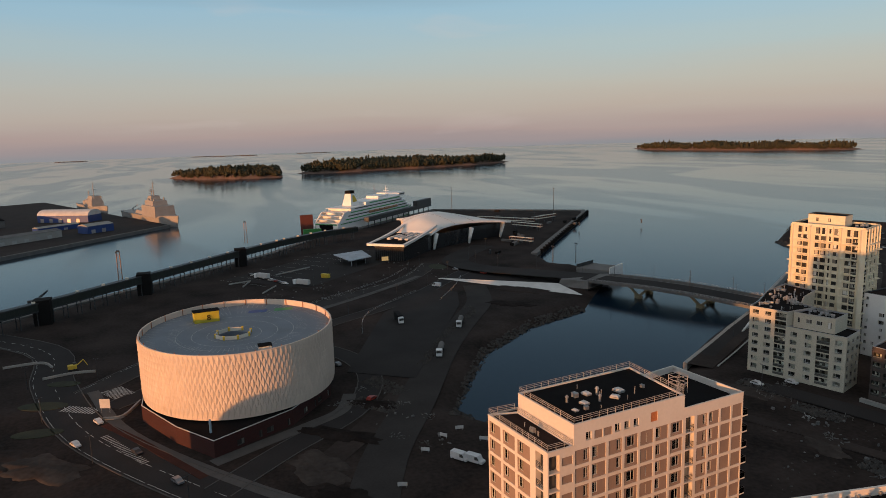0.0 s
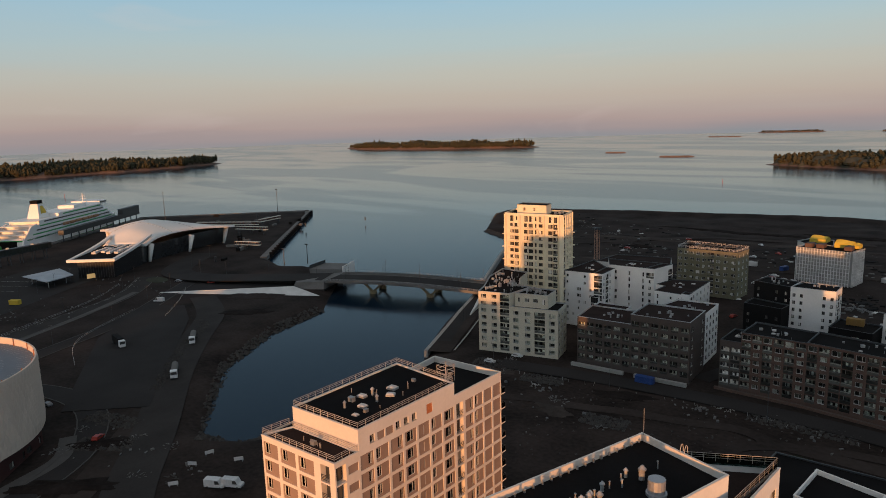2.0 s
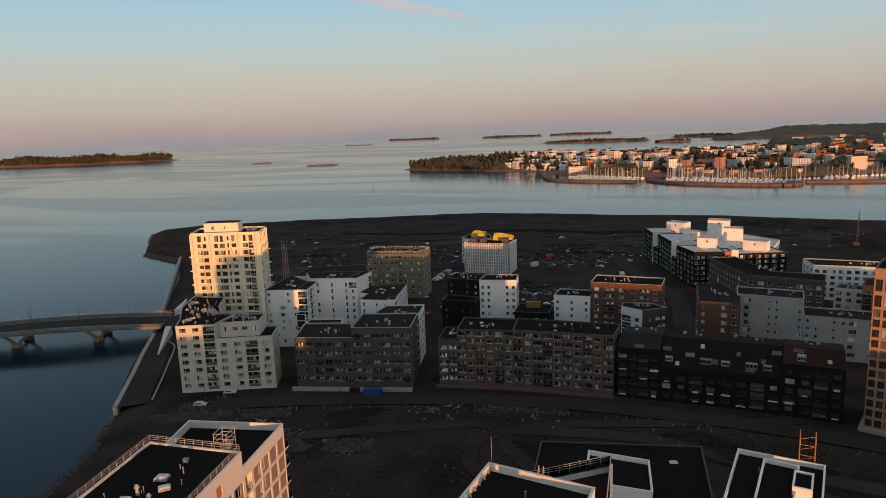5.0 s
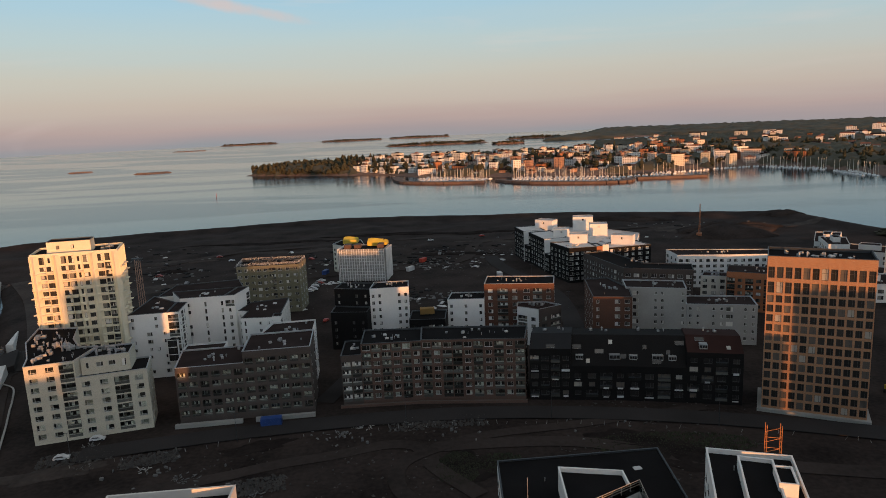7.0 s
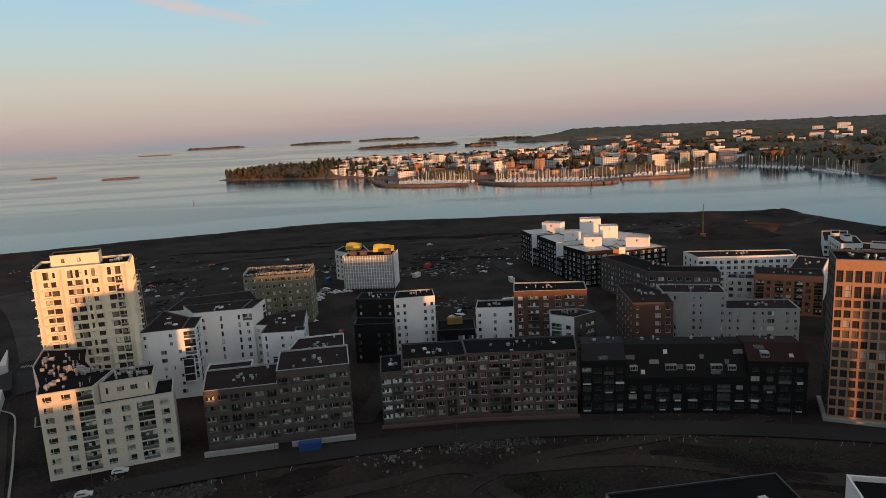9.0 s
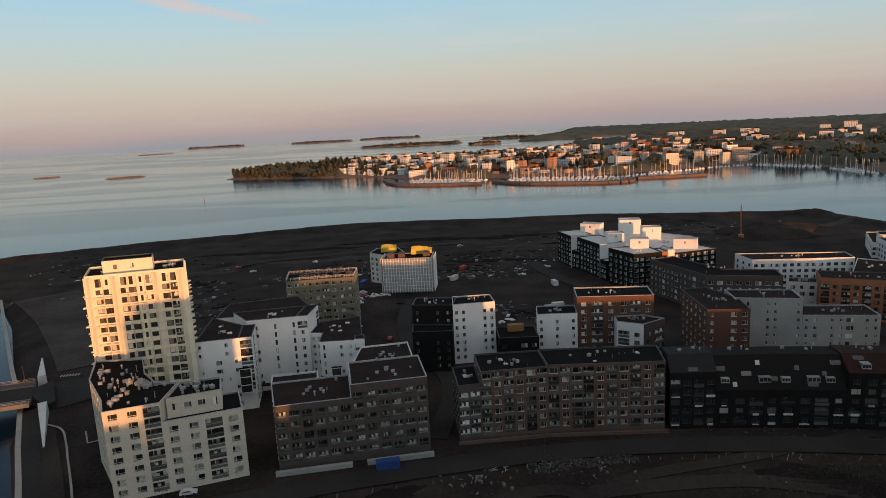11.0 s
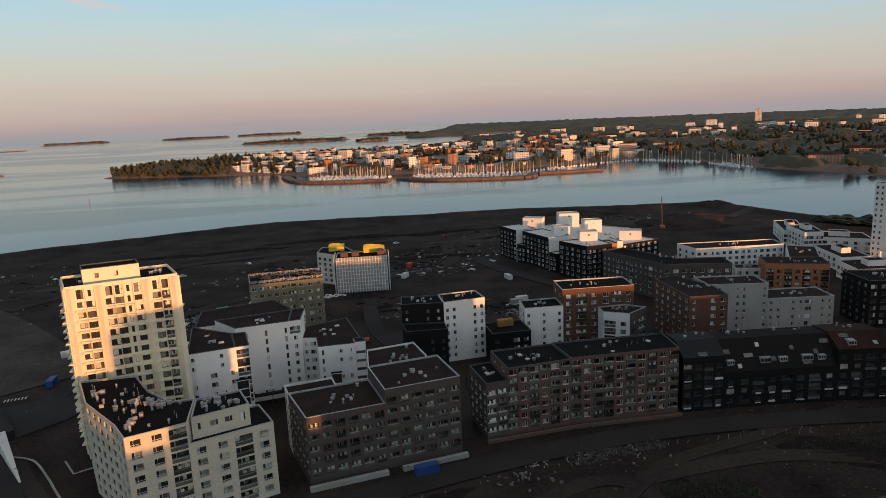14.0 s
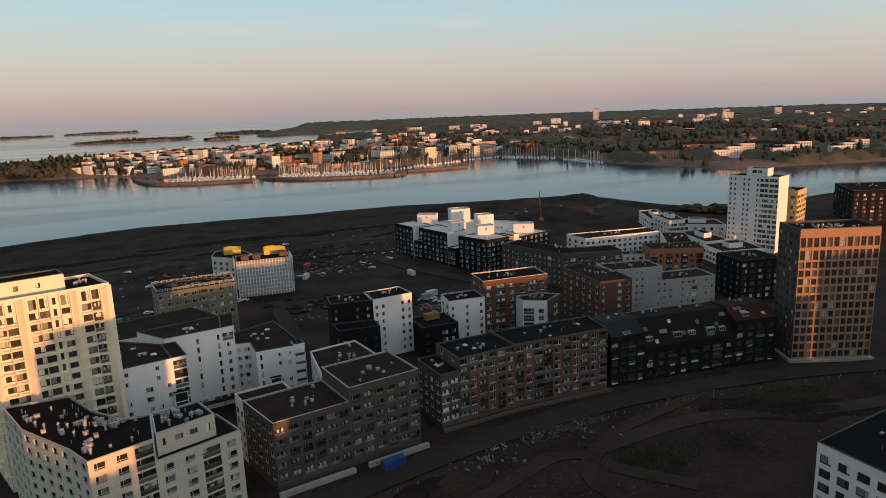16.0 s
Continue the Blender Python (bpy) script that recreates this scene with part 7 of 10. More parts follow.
def canopy_roof():
    t = thing("canopy", -376, 100, 0, "pale blue-grey pavilion roof on slim columns", "canopy")
    pts = [(-11.2, -13.4), (21.0, -7.4), (10.5, 10.7), (-20.4, 10.7)]
    bm = bmesh.new()
    lo = [bm.verts.new((x, y, 5.0)) for x, y in pts]
    hi = [bm.verts.new((x, y, 5.5)) for x, y in pts]
    top = bm.verts.new((0, 0, 6.6))
    for i in range(4):
        j = (i + 1) % 4
        bm.faces.new((lo[i], lo[j], hi[j], hi[i]))
        bm.faces.new((hi[i], hi[j], top))
    bm.faces.new(lo[::-1])
    part("canopy_roof", bm, mat("pale_blue_roof", (0.36, 0.40, 0.45), 0.5), t)
    for x, y in ((-8, -9), (14, -5), (7, 7), (-14, 7)):
        bm = bmesh.new()
        beam(bm, (x, y, 0), (x, y, 5.1), 0.25, 8)
        part("column", bm, STEEL, t)


canopy_roof()


# ---------------------------------------------------------------- raised passenger walkway
def walkway():
    line = [Vector(p) for p in ((-215, -155), (-250, -121), (-283, -88), (-335, -42), (-405, 20), (-440, 54), (-472, 92), (-488, 128))]
    t = thing("passenger_walkway", -335, -42, 0, "long raised passenger walkway of dark green glass on steel legs", "walkway")
    o = line[3]
    green = mat("dark_green_cladding", (0.022, 0.030, 0.027), 0.4, 0.8, 0.3, 2.0, 0.0)
    for a, b in zip(line, line[1:]):
        d = (b - a).normalized()
        n = Vector((-d.y, d.x))
        e = d * 0.02
        bm = bmesh.new()
        prism(bm, [tuple(a - o - n * 2.0), tuple(b - o - n * 2.0 - e), tuple(b - o + n * 2.0 - e), tuple(a - o + n * 2.0)], 7.4, 8.0)
        part("floor_slab", bm, DARK_STEEL, t)
        bm = bmesh.new()
        prism(bm, [tuple(a - o - n * 1.9), tuple(b - o - n * 1.9 - e), tuple(b - o + n * 1.9 - e), tuple(a - o + n * 1.9)], 8.0, 11.6)
        part("glazing", bm, green, t)
        bm = bmesh.new()
        prism(bm, [tuple(a - o - n * 2.2), tuple(b - o - n * 2.2 - e), tuple(b - o + n * 2.2 - e), tuple(a - o + n * 2.2)], 11.6, 12.2)
        part("walkway_roof", bm, DARK_STEEL, t)
        k = max(1, round((b - a).length / 9))
        bm = bmesh.new()
        for i in range(k * 4 + 1):
            p = a.lerp(b, i / (k * 4)) - o
            for s in (-1.93, 1.93):
                beam(bm, (p.x + n.x * s, p.y + n.y * s, 8.0), (p.x + n.x * s, p.y + n.y * s, 11.6), 0.09)
        tagged(part("glazing_grid", bm, DARK_STEEL, t), kind="stuff")
        for i in range(k):
            p = a.lerp(b, (i + 0.5) / k) - o
            bm = bmesh.new()
            for s in (-1.7, 1.7):
                beam(bm, (p.x + n.x * s, p.y + n.y * s, 0), (p.x + n.x * s, p.y + n.y * s, 7.4), 0.28, 6)
            beam(bm, (p.x - n.x * 1.9, p.y - n.y * 1.9, 7.2), (p.x + n.x * 1.9, p.y + n.y * 1.9, 7.2), 0.3)
            part("trestle", bm, DARK_STEEL, t)
            if i % 2 == 0:
                bm = bmesh.new()
                box(bm, p.x - 0.9, p.y - 0.9, 12.2, p.x + 0.9, p.y + 0.9, 13.2)
                part("roof_vent", bm, CREAM, t)
    for p in (line[2], line[3], line[4]):
        q = p - o
        bm = bmesh.new()
        box(bm, q.x - 4, q.y - 4, 0, q.x + 4, q.y + 4, 13.4)
        part("stair_tower", bm, BLACK_BRICK, t, "black stair tower")


walkway()


# ---------------------------------------------------------------- masts and street lamps
def mast(x, y, z, h, head="flood", label="tall harbour floodlight mast", lattice=False):
    t = thing("light_mast", x, y, z, label, "light mast", "harbour masts")
    bm = bmesh.new()
    if lattice:
        for sx, sy in ((-1, -1), (1, -1), (1, 1), (-1, 1)):
            beam(bm, (sx * 1.2, sy * 1.2, 0), (sx * 0.9, sy * 0.9, h), 0.17)
        for k in range(int(h / 1.6)):
            z0, z1, w = k * 1.6, (k + 1) * 1.6, 1.05
            for s in (-1, 1):
                beam(bm, (-w, s * w, z0), (w, s * w, z1), 0.05)
                beam(bm, (s * w, -w, z1), (s * w, w, z0), 0.05)
        part("lattice", bm, mat("mast_red_white", (0.42, 0.25, 0.18), 0.7) if "mast_red_white" not in bpy.data.materials else bpy.data.materials["mast_red_white"], t)
        bm = bmesh.new()
        box(bm, -2.8, -0.8, h, 2.8, 0.8, h + 0.5)
        for k in range(6):
            box(bm, -2.6 + k, -1.1, h - 0.7, -2.0 + k, -0.5, h)
    else:
        beam(bm, (0, 0, 0), (0, 0, h), 0.35, 8, r2=0.16)
        part("pole", bm, DARK_STEEL, t)
        bm = bmesh.new()
        box(bm, -1.8, -0.25, h - 0.2, 1.8, 0.25, h + 0.15)
        for k in (-1.5, -0.5, 0.5, 1.5):
            box(bm, k - 0.3, -0.5, h - 0.5, k + 0.3, 0.1, h - 0.2)
    part("lamp_head", bm, DARK_STEEL, t)


mast(-522, 351, 0, 33.3)
mast(-614, 269, 0, 33.2)
mast(-523, 32, 0, 19.5, lattice=True, label="red and white lattice harbour mast")
mast(-343, -56, 0, 27.0, lattice=True, label="red and white lattice harbour mast")
mast(-305, 229, 0, 12)
mast(-297, 243, 0, 14)
mast(-113, 326, 0.5, 30.6, lattice=True, label="red and white lattice mast on the field")


def lamp_model():
    t = thing("street_lamp", 0, 0, -60, "slim dark street lamp", "street lamp", "street lamps")
    bm = bmesh.new()
    beam(bm, (0, 0, 0), (0, 0, 9.0), 0.11, 6, r2=0.06)
    part("pole", bm, DARK_STEEL, t)
    bm = bmesh.new()
    beam(bm, (-0.9, 0, 9.0), (0.9, 0, 9.0), 0.05)
    for x in (-1.0, 0.7):
        box(bm, x, -0.13, 8.93, x + 0.4, 0.13, 9.07)
    part("lamp_head", bm, DARK_STEEL, t)
    return t


LAMP = lamp_model()
spots = []
for road, off, every in ((MAIN_ROAD, 8.5, 4), (TERMINAL_ROAD, 7.0, 3), (YARD_ROAD, 5.5, 4), (BRIDGE_ROAD, 10.0, 4)):
    for i in range(2, len(road) - 1, every):
        a, b = Vector(road[i]), Vector(road[i + 1])
        u = (b - a).normalized()
        p = a + Vector((-u.y, u.x)) * off
        spots.append((p.x, p.y, 0 if road is not BRIDGE_ROAD else 4.0 * min(1, max(0, (i - 6) / 18)), math.degrees(math.atan2(u.y, u.x)) + 90))
for k in range(8):
    spots.append((-330 - k * 10, 62 + 12 * k, 0.05, 40))
for x, y in ((-60, 176), (-15, 187), (35, 197), (80, 199), (128, 191), (-112, 212), (-124, 250), (-118, 300), (98, 262), (101, 320), (88, 384), (14, 250), (0, 300)):
    spots.append((x, y, 0.3, 10))
LAMP.matrix_basis = pose(*spots[0][:3], 0, 0, spots[0][3])
for x, y, z, r in spots[1:]:
    copy_thing(LAMP, pose(x, y, z, 0, 0, r))


# ---------------------------------------------------------------- bridge over the canal mouth
def bridge():
    a, b = Vector((-229, 219.5)), Vector((-143.5, 261.0))
    d = (b - a).normalized()
    n = Vector((-d.y, d.x))
    t = thing("road_bridge", a.x, a.y, 0, "low concrete road bridge on yellowish V piers", "bridge")
    w = 12.5

    def top(k):
        return 4.3 + 1.4 * math.sin(math.pi * k) - 1.2 * k

    k = 24
    for name, v0, v1, dz0, dz1, m in (("deck", -w, w, -1.1, 0, CONCRETE_DARK), ("roadway", -6.5, 6.5, 0.004, 0.12, ASPHALT), ("footway", -w + 0.6, -8, 0.004, 0.2, PAVING), ("footway", 8, w - 0.6, 0.004, 0.2, PAVING),
                                      ("edge_beam", -w - 0.25, -w - 0.003, -0.6, 0.5, CONCRETE_DARK), ("edge_beam", w + 0.003, w + 0.25, -0.6, 0.5, CONCRETE_DARK)):
        bm = bmesh.new()
        prev = None
        for i in range(k + 1):
            p = (b - a) * (i / k)
            ring = [bm.verts.new((p.x + n.x * v, p.y + n.y * v, top(i / k) + z)) for v, z in ((v0, dz0), (v1, dz0), (v1, dz1), (v0, dz1))]
            if prev:
                for q in range(4):
                    j = (q + 1) % 4
                    bm.faces.new((prev[q], ring[q], ring[j], prev[j]))
            else:
                bm.faces.new(ring[::-1])
            prev = ring
        bm.faces.new(prev)
        part(name, bm, m, t)
    for s in (-w - 0.1, w + 0.1):
        bm = bmesh.new()
        for i in range(49):
            p = (b - a) * (i / 48) + n * s
            z = top(i / 48) + 0.5
            beam(bm, (p.x, p.y, z), (p.x, p.y, z + 0.9), 0.03)
            if i:
                for h in (0.45, 0.9):
                    beam(bm, (o.x, o.y, oz + h), (p.x, p.y, z + h), 0.035)
            o, oz = p, z
        part("railing", bm, STEEL, t)
    cream = mat("yellowish_concrete", (0.24, 0.20, 0.12), 0.8, 0.8, 0.3, 2.0, 0.1)
    for f in (0.30, 0.68):
        for v in (-6.5, 6.5):
            bm = bmesh.new()
            c = (b - a) * f + n * v
            zt = top(f) - 1.1
            for s in (-1, 1):
                q = c + d * s * 6.5
                beam(bm, (c.x, c.y, -2.0), (q.x, q.y, zt), 0.9, 4, r2=0.7)
            beam(bm, (c.x - d.x * 2.2, c.y - d.y * 2.2, -2.2), (c.x + d.x * 2.2, c.y + d.y * 2.2, -2.2), 1.0)
            beam(bm, (c.x, c.y, -6), (c.x, c.y, -2.0), 1.6, 8)
            part("v_pier", bm, cream, t)
    for f, v in ((0.05, 8), (0.12, -8), (0.32, 8), (0.38, -8), (0.55, 8), (0.62, -8), (0.80, 8), (0.88, -8), (0.97, 8)):
        bm = bmesh.new()
        c = (b - a) * f + n * v
        z = top(f)
        beam(bm, (c.x, c.y, z), (c.x, c.y, z + 9), 0.13, 6, r2=0.07)
        beam(bm, (c.x, c.y, z + 8.2), (c.x - n.x * math.copysign(3, v), c.y - n.y * math.copysign(3, v), z + 8.5), 0.06)
        part("catenary_post", bm, DARK_STEEL, t)


bridge()


def abutment():
    """The long white wedge of retaining wall and the lookout beside the bridge head."""
    bm = bmesh.new()
    pts = [(-292, 136.5, 0), (-210.8, 195.2, 0), (-234.5, 193.0, 2.3), (-291, 137.5, 0.4)]
    v = [bm.verts.new(p) for p in pts] + [bm.verts.new((x - 0.7, y + 0.7, z)) for x, y, z in pts]
    for f in ((0, 1, 2, 3), (7, 6, 5, 4), (1, 5, 6, 2), (2, 6, 7, 3), (0, 4, 5, 1), (0, 3, 7, 4)):
        bm.faces.new([v[i] for i in f])
    tagged(new("retaining_wall", mesh_of(bm, "retaining_wall", mat("white_concrete", (0.58, 0.57, 0.55), 0.8, 0.85, 0.2, 2.0, 0.1))), "long white wedge-shaped retaining wall by the bridge road", "retaining wall", kind="structure")
    bm = bmesh.new()
    prism(bm, [(-292, 138), (-236, 196), (-222, 206), (-237, 233), (-264, 216), (-310, 168)], -1, 0.05)
    tagged(new("embankment", mesh_of(bm, "embankment", ASPHALT)), "asphalt embankment beside the bridge", "embankment", kind="structure")
    bm = bmesh.new()
    v = [bm.verts.new(p) for p in ((-237, 194, 0), (-222, 206, 0), (-236, 233, 0), (-264, 214, 0), (-236, 196, 4.2), (-224, 207.5, 4.2), (-236, 232, 4.2), (-262, 214, 1.2))]
    for f in ((4, 5, 6, 7), (0, 1, 5, 4), (1, 2, 6, 5), (2, 3, 7, 6), (3, 0, 4, 7)):
        bm.faces.new([v[i] for i in f])
    tagged(new("bridge_abutment", mesh_of(bm, "bridge_abutment", CONCRETE_DARK)), "concrete bridge abutment rising from the bank", "abutment", kind="structure")
    t = thing("lookout", -256, 240, 0, "walled concrete lookout deck above the water", "lookout")
    bm = bmesh.new()
    prism(bm, [(-12, -14), (8, -2), (-2, 14), (-20, 4)], -3, 3.2)
    part("deck", bm, CONCRETE_DARK, t)
    bm = bmesh.new()
    prism(bm, [(8, -2), (8.6, -1.6), (-1.4, 14.8), (-2, 14)], -3, 5.2)
    part("parapet", bm, WHITE, t)
    bm = bmesh.new()
    prism(bm, [(-20, 4), (-19.6, 3.4), (-12, -14), (-11.6, -13.6)], 3.2, 5.4)
    part("screen", bm, DARK_STEEL, t)


abutment()


def wing_wall(a, b, za, zb, label):
    """A white wedge of wall falling from the bridge head to the ground."""
    a, b = Vector(a), Vector(b)
    d = (b - a).normalized()
    n = Vector((-d.y, d.x))
    bm = bmesh.new()
    v = [bm.verts.new((p.x + s * w * n.x, p.y + s * w * n.y, z)) for s in (-1, 1) for p, z, w in ((a, -0.5, 1.7), (b, -0.5, 0.3), (b, zb, 0.25), (a, za, 1.4))]
    for f in ((0, 1, 2, 3), (7, 6, 5, 4), (0, 4, 5, 1), (1, 5, 6, 2), (2, 6, 7, 3), (3, 7, 4, 0)):
        bm.faces.new([v[i] for i in f])
    tagged(new("wing_wall", mesh_of(bm, "wing_wall", bpy.data.materials["white_concrete"])), label, "retaining wall", kind="structure")


wing_wall((-132.5, 248.5), (-116.8, 221.5), 4.2, 0.6, "white wedge-shaped wing wall of the bridge head")
wing_wall((-148.5, 275.5), (-168.5, 309), 4.2, 0.4, "white wedge-shaped wing wall of the bridge head")
bm = bmesh.new()
prism(bm, [(-144, 259), (-132.5, 248.6), (-118, 262), (-112, 274), (-128, 284), (-149, 276)], -1.0, 0.6)
prism(bm, [(-146, 262), (-132.4, 248.7), (-130, 252), (-143, 273.5)], 0.6, 3.0)
tagged(new("bridge_ramp", mesh_of(bm, "bridge_ramp", ASPHALT)), "asphalt ramp where the bridge meets the street", "ramp", kind="structure")
strip("quay_path", curve([(-88.8, 173), (-106.5, 202.1), (-120.4, 224.2), (-138, 253)]), 11, 0.28, TRACK, "bare quay strip between the canal wall and the street", "quay")
strip("yard", curve([(-136, 300), (-160, 335), (-196, 384), (-236, 430)]), 36, 0.32, mat("dusty_grey_fill", (0.062, 0.052, 0.047), 0.95, 0.45, 0.05, 0.8, 0.4, spec=0.1), "dusty grey fill along the canal mouth", "yard")
strip("kerb_wall", curve([(-126, 238), (-117.9, 233.5), (-110, 222), (-104.9, 213.4), (-95.2, 197.4), (-84, 178)]), 0.6, 0.75, CONCRETE, "low pale concrete edge along the quay street", "kerb")
strip("kerb_wall", [(-108.2, 230.3), (-103.3, 222.0), (-99.0, 224.3)], 0.5, 0.9, CONCRETE, "low pale concrete edge beside the pale house", "kerb")
strip("haul_road", curve([(-62, 146), (-10, 168), (30, 183), (42, 180), (46, 170), (58, 156)]), 5, None, TRACK, "worn vehicle track over the bare lot", "track")
strip("haul_road", curve([(44, 182), (84, 184), (120, 172), (160, 164)]), 6, None, TRACK, "worn vehicle track over the bare lot", "track")
marks("crossing", [(-146.8, 284.7), (-139.0, 286.2)], 2.4, 0.5, 0.6, "white crossing bars on the street", z=0.4)


# ---------------------------------------------------------------- quays
def quay(pts, label, z=0.3, w=2.0, m=None):
    bm = bmesh.new()
    p = [Vector(q) for q in pts]
    for a, b in zip(p, p[1:]):
        d = (b - a).normalized()
        n = Vector((-d.y, d.x)) * w
        prism(bm, [tuple(a), tuple(b), tuple(b + n), tuple(a + n)], -7, z)
    return tagged(new("quay_wall", mesh_of(bm, "quay_wall", m or CONCRETE_DARK)), label, "quay", kind="structure")


quay([(-344, 237), (-545, 404), (-576, 424)], "dark concrete quay edge with fenders", w=5)
quay([(-576, 424), (-692, 272)], "dark concrete pier head", w=5)
quay([(-692, 272), (-541, 119), (-520, 91), (-450, 42), (-350, -58), (-260, -158)], "concrete ferry quay", w=5)
quay([(-94, 170), (-111.7, 199.0), (-125.6, 221.1), (-144, 252), (-152, 264), (-176, 298), (-262, 424)], "canal quay wall of pale concrete", z=0.42, w=-1.6, m=CONCRETE)
for i in range(26):
    bm = bmesh.new()
    p = Vector((-350, 243)).lerp(Vector((-566, 421)), (i + 0.5) / 26)
    box(bm, p.x - 1, p.y - 1, -3.4, p.x + 1, p.y + 1, 1.3)
    tagged(new("fender", mesh_of(bm, "fender", BLACK_BRICK)), "black quay fender block", "fender", "quay fenders")


def stones(name, lines, n, width, label, seed, size=(0.5, 1.3)):
    """Boulders tipped along lines of bank."""
    rnd = random.Random(seed)
    verts, faces = [], []
    for pts in lines:
        p = [Vector(q) for q in pts]
        total = sum((b - a).length for a, b in zip(p, p[1:]))
        for a, b in zip(p, p[1:]):
            d = (b - a).normalized()
            m = Vector((-d.y, d.x))
            for _ in range(int(n * (b - a).length / total)):
                c = a.lerp(b, rnd.random()) + m * rnd.uniform(-width, width)
                s = rnd.uniform(*size)
                dd = float(inside_depth(np.array([c.x]), np.array([c.y]), COAST)[0])
                z = min(0.0, SEA + dd * 0.42) + 0.1
                base = len(verts)
                for q in ((1, 0, 0), (0, 1, 0), (-1, 0, 0), (0, -1, 0), (0, 0, 0.9), (0, 0, -0.6)):
                    verts.append((c.x + q[0] * s * rnd.uniform(0.6, 1.2) + rnd.uniform(-.2, .2), c.y + q[1] * s * rnd.uniform(0.6, 1.2) + rnd.uniform(-.2, .2), z + q[2] * s * rnd.uniform(0.5, 1.0)))
                for f in ((0, 1, 4), (1, 2, 4), (2, 3, 4), (3, 0, 4), (1, 0, 5), (2, 1, 5), (3, 2, 5), (0, 3, 5)):
                    faces.append([base + i for i in f])
    me = bpy.data.meshes.new(name)
    me.from_pydata(verts, [], faces)
    me.materials.append(ROCK)
    return tagged(new(name, me), label, "boulders", kind="stuff")


stones("riprap", [[(-82, 70), (-115, 88), (-147, 109), (-176, 146), (-191, 184)]], 900, 4.0, "rough stone riprap along the basin bank", 5)
stones("riprap", [[(-78, 78), (-70, 110), (-80, 143), (-92, 164)]], 500, 3.0, "rough stone riprap along the basin bank", 6)
stones("rubble", [[(-136, 74), (-172, 98), (-206, 126), (-216, 126)]], 420, 2.2, "row of rubble and soil between lot and track", 7, (0.4, 1.2))
stones("rubble", [[(-320, 442), (-383, 541), (-350, 580)], [(-250, 414), (-309, 441)]], 400, 2.5, "shore stones at the point", 8, (0.6, 1.6))
stones("rubble", [[(-45, 175), (-30, 180)], [(-8, 160), (6, 164)], [(-110, 40), (-96, 52)], [(30, 196), (60, 200)], [(-70, 176), (-50, 182)], [(-130, 50), (-110, 58)]], 420, 4.0, "heaps of rubble and debris on the bare lots", 9, (0.2, 0.8))
stones("field_debris", [[(-200, 420), (-60, 470), (80, 480), (220, 520)], [(-120, 360), (-20, 360), (60, 440)], [(-20, 150), (60, 190)], [(80, 190), (140, 186)]], 260, 26.0, "scattered stones and debris on the bare field", 10, (0.15, 0.5))


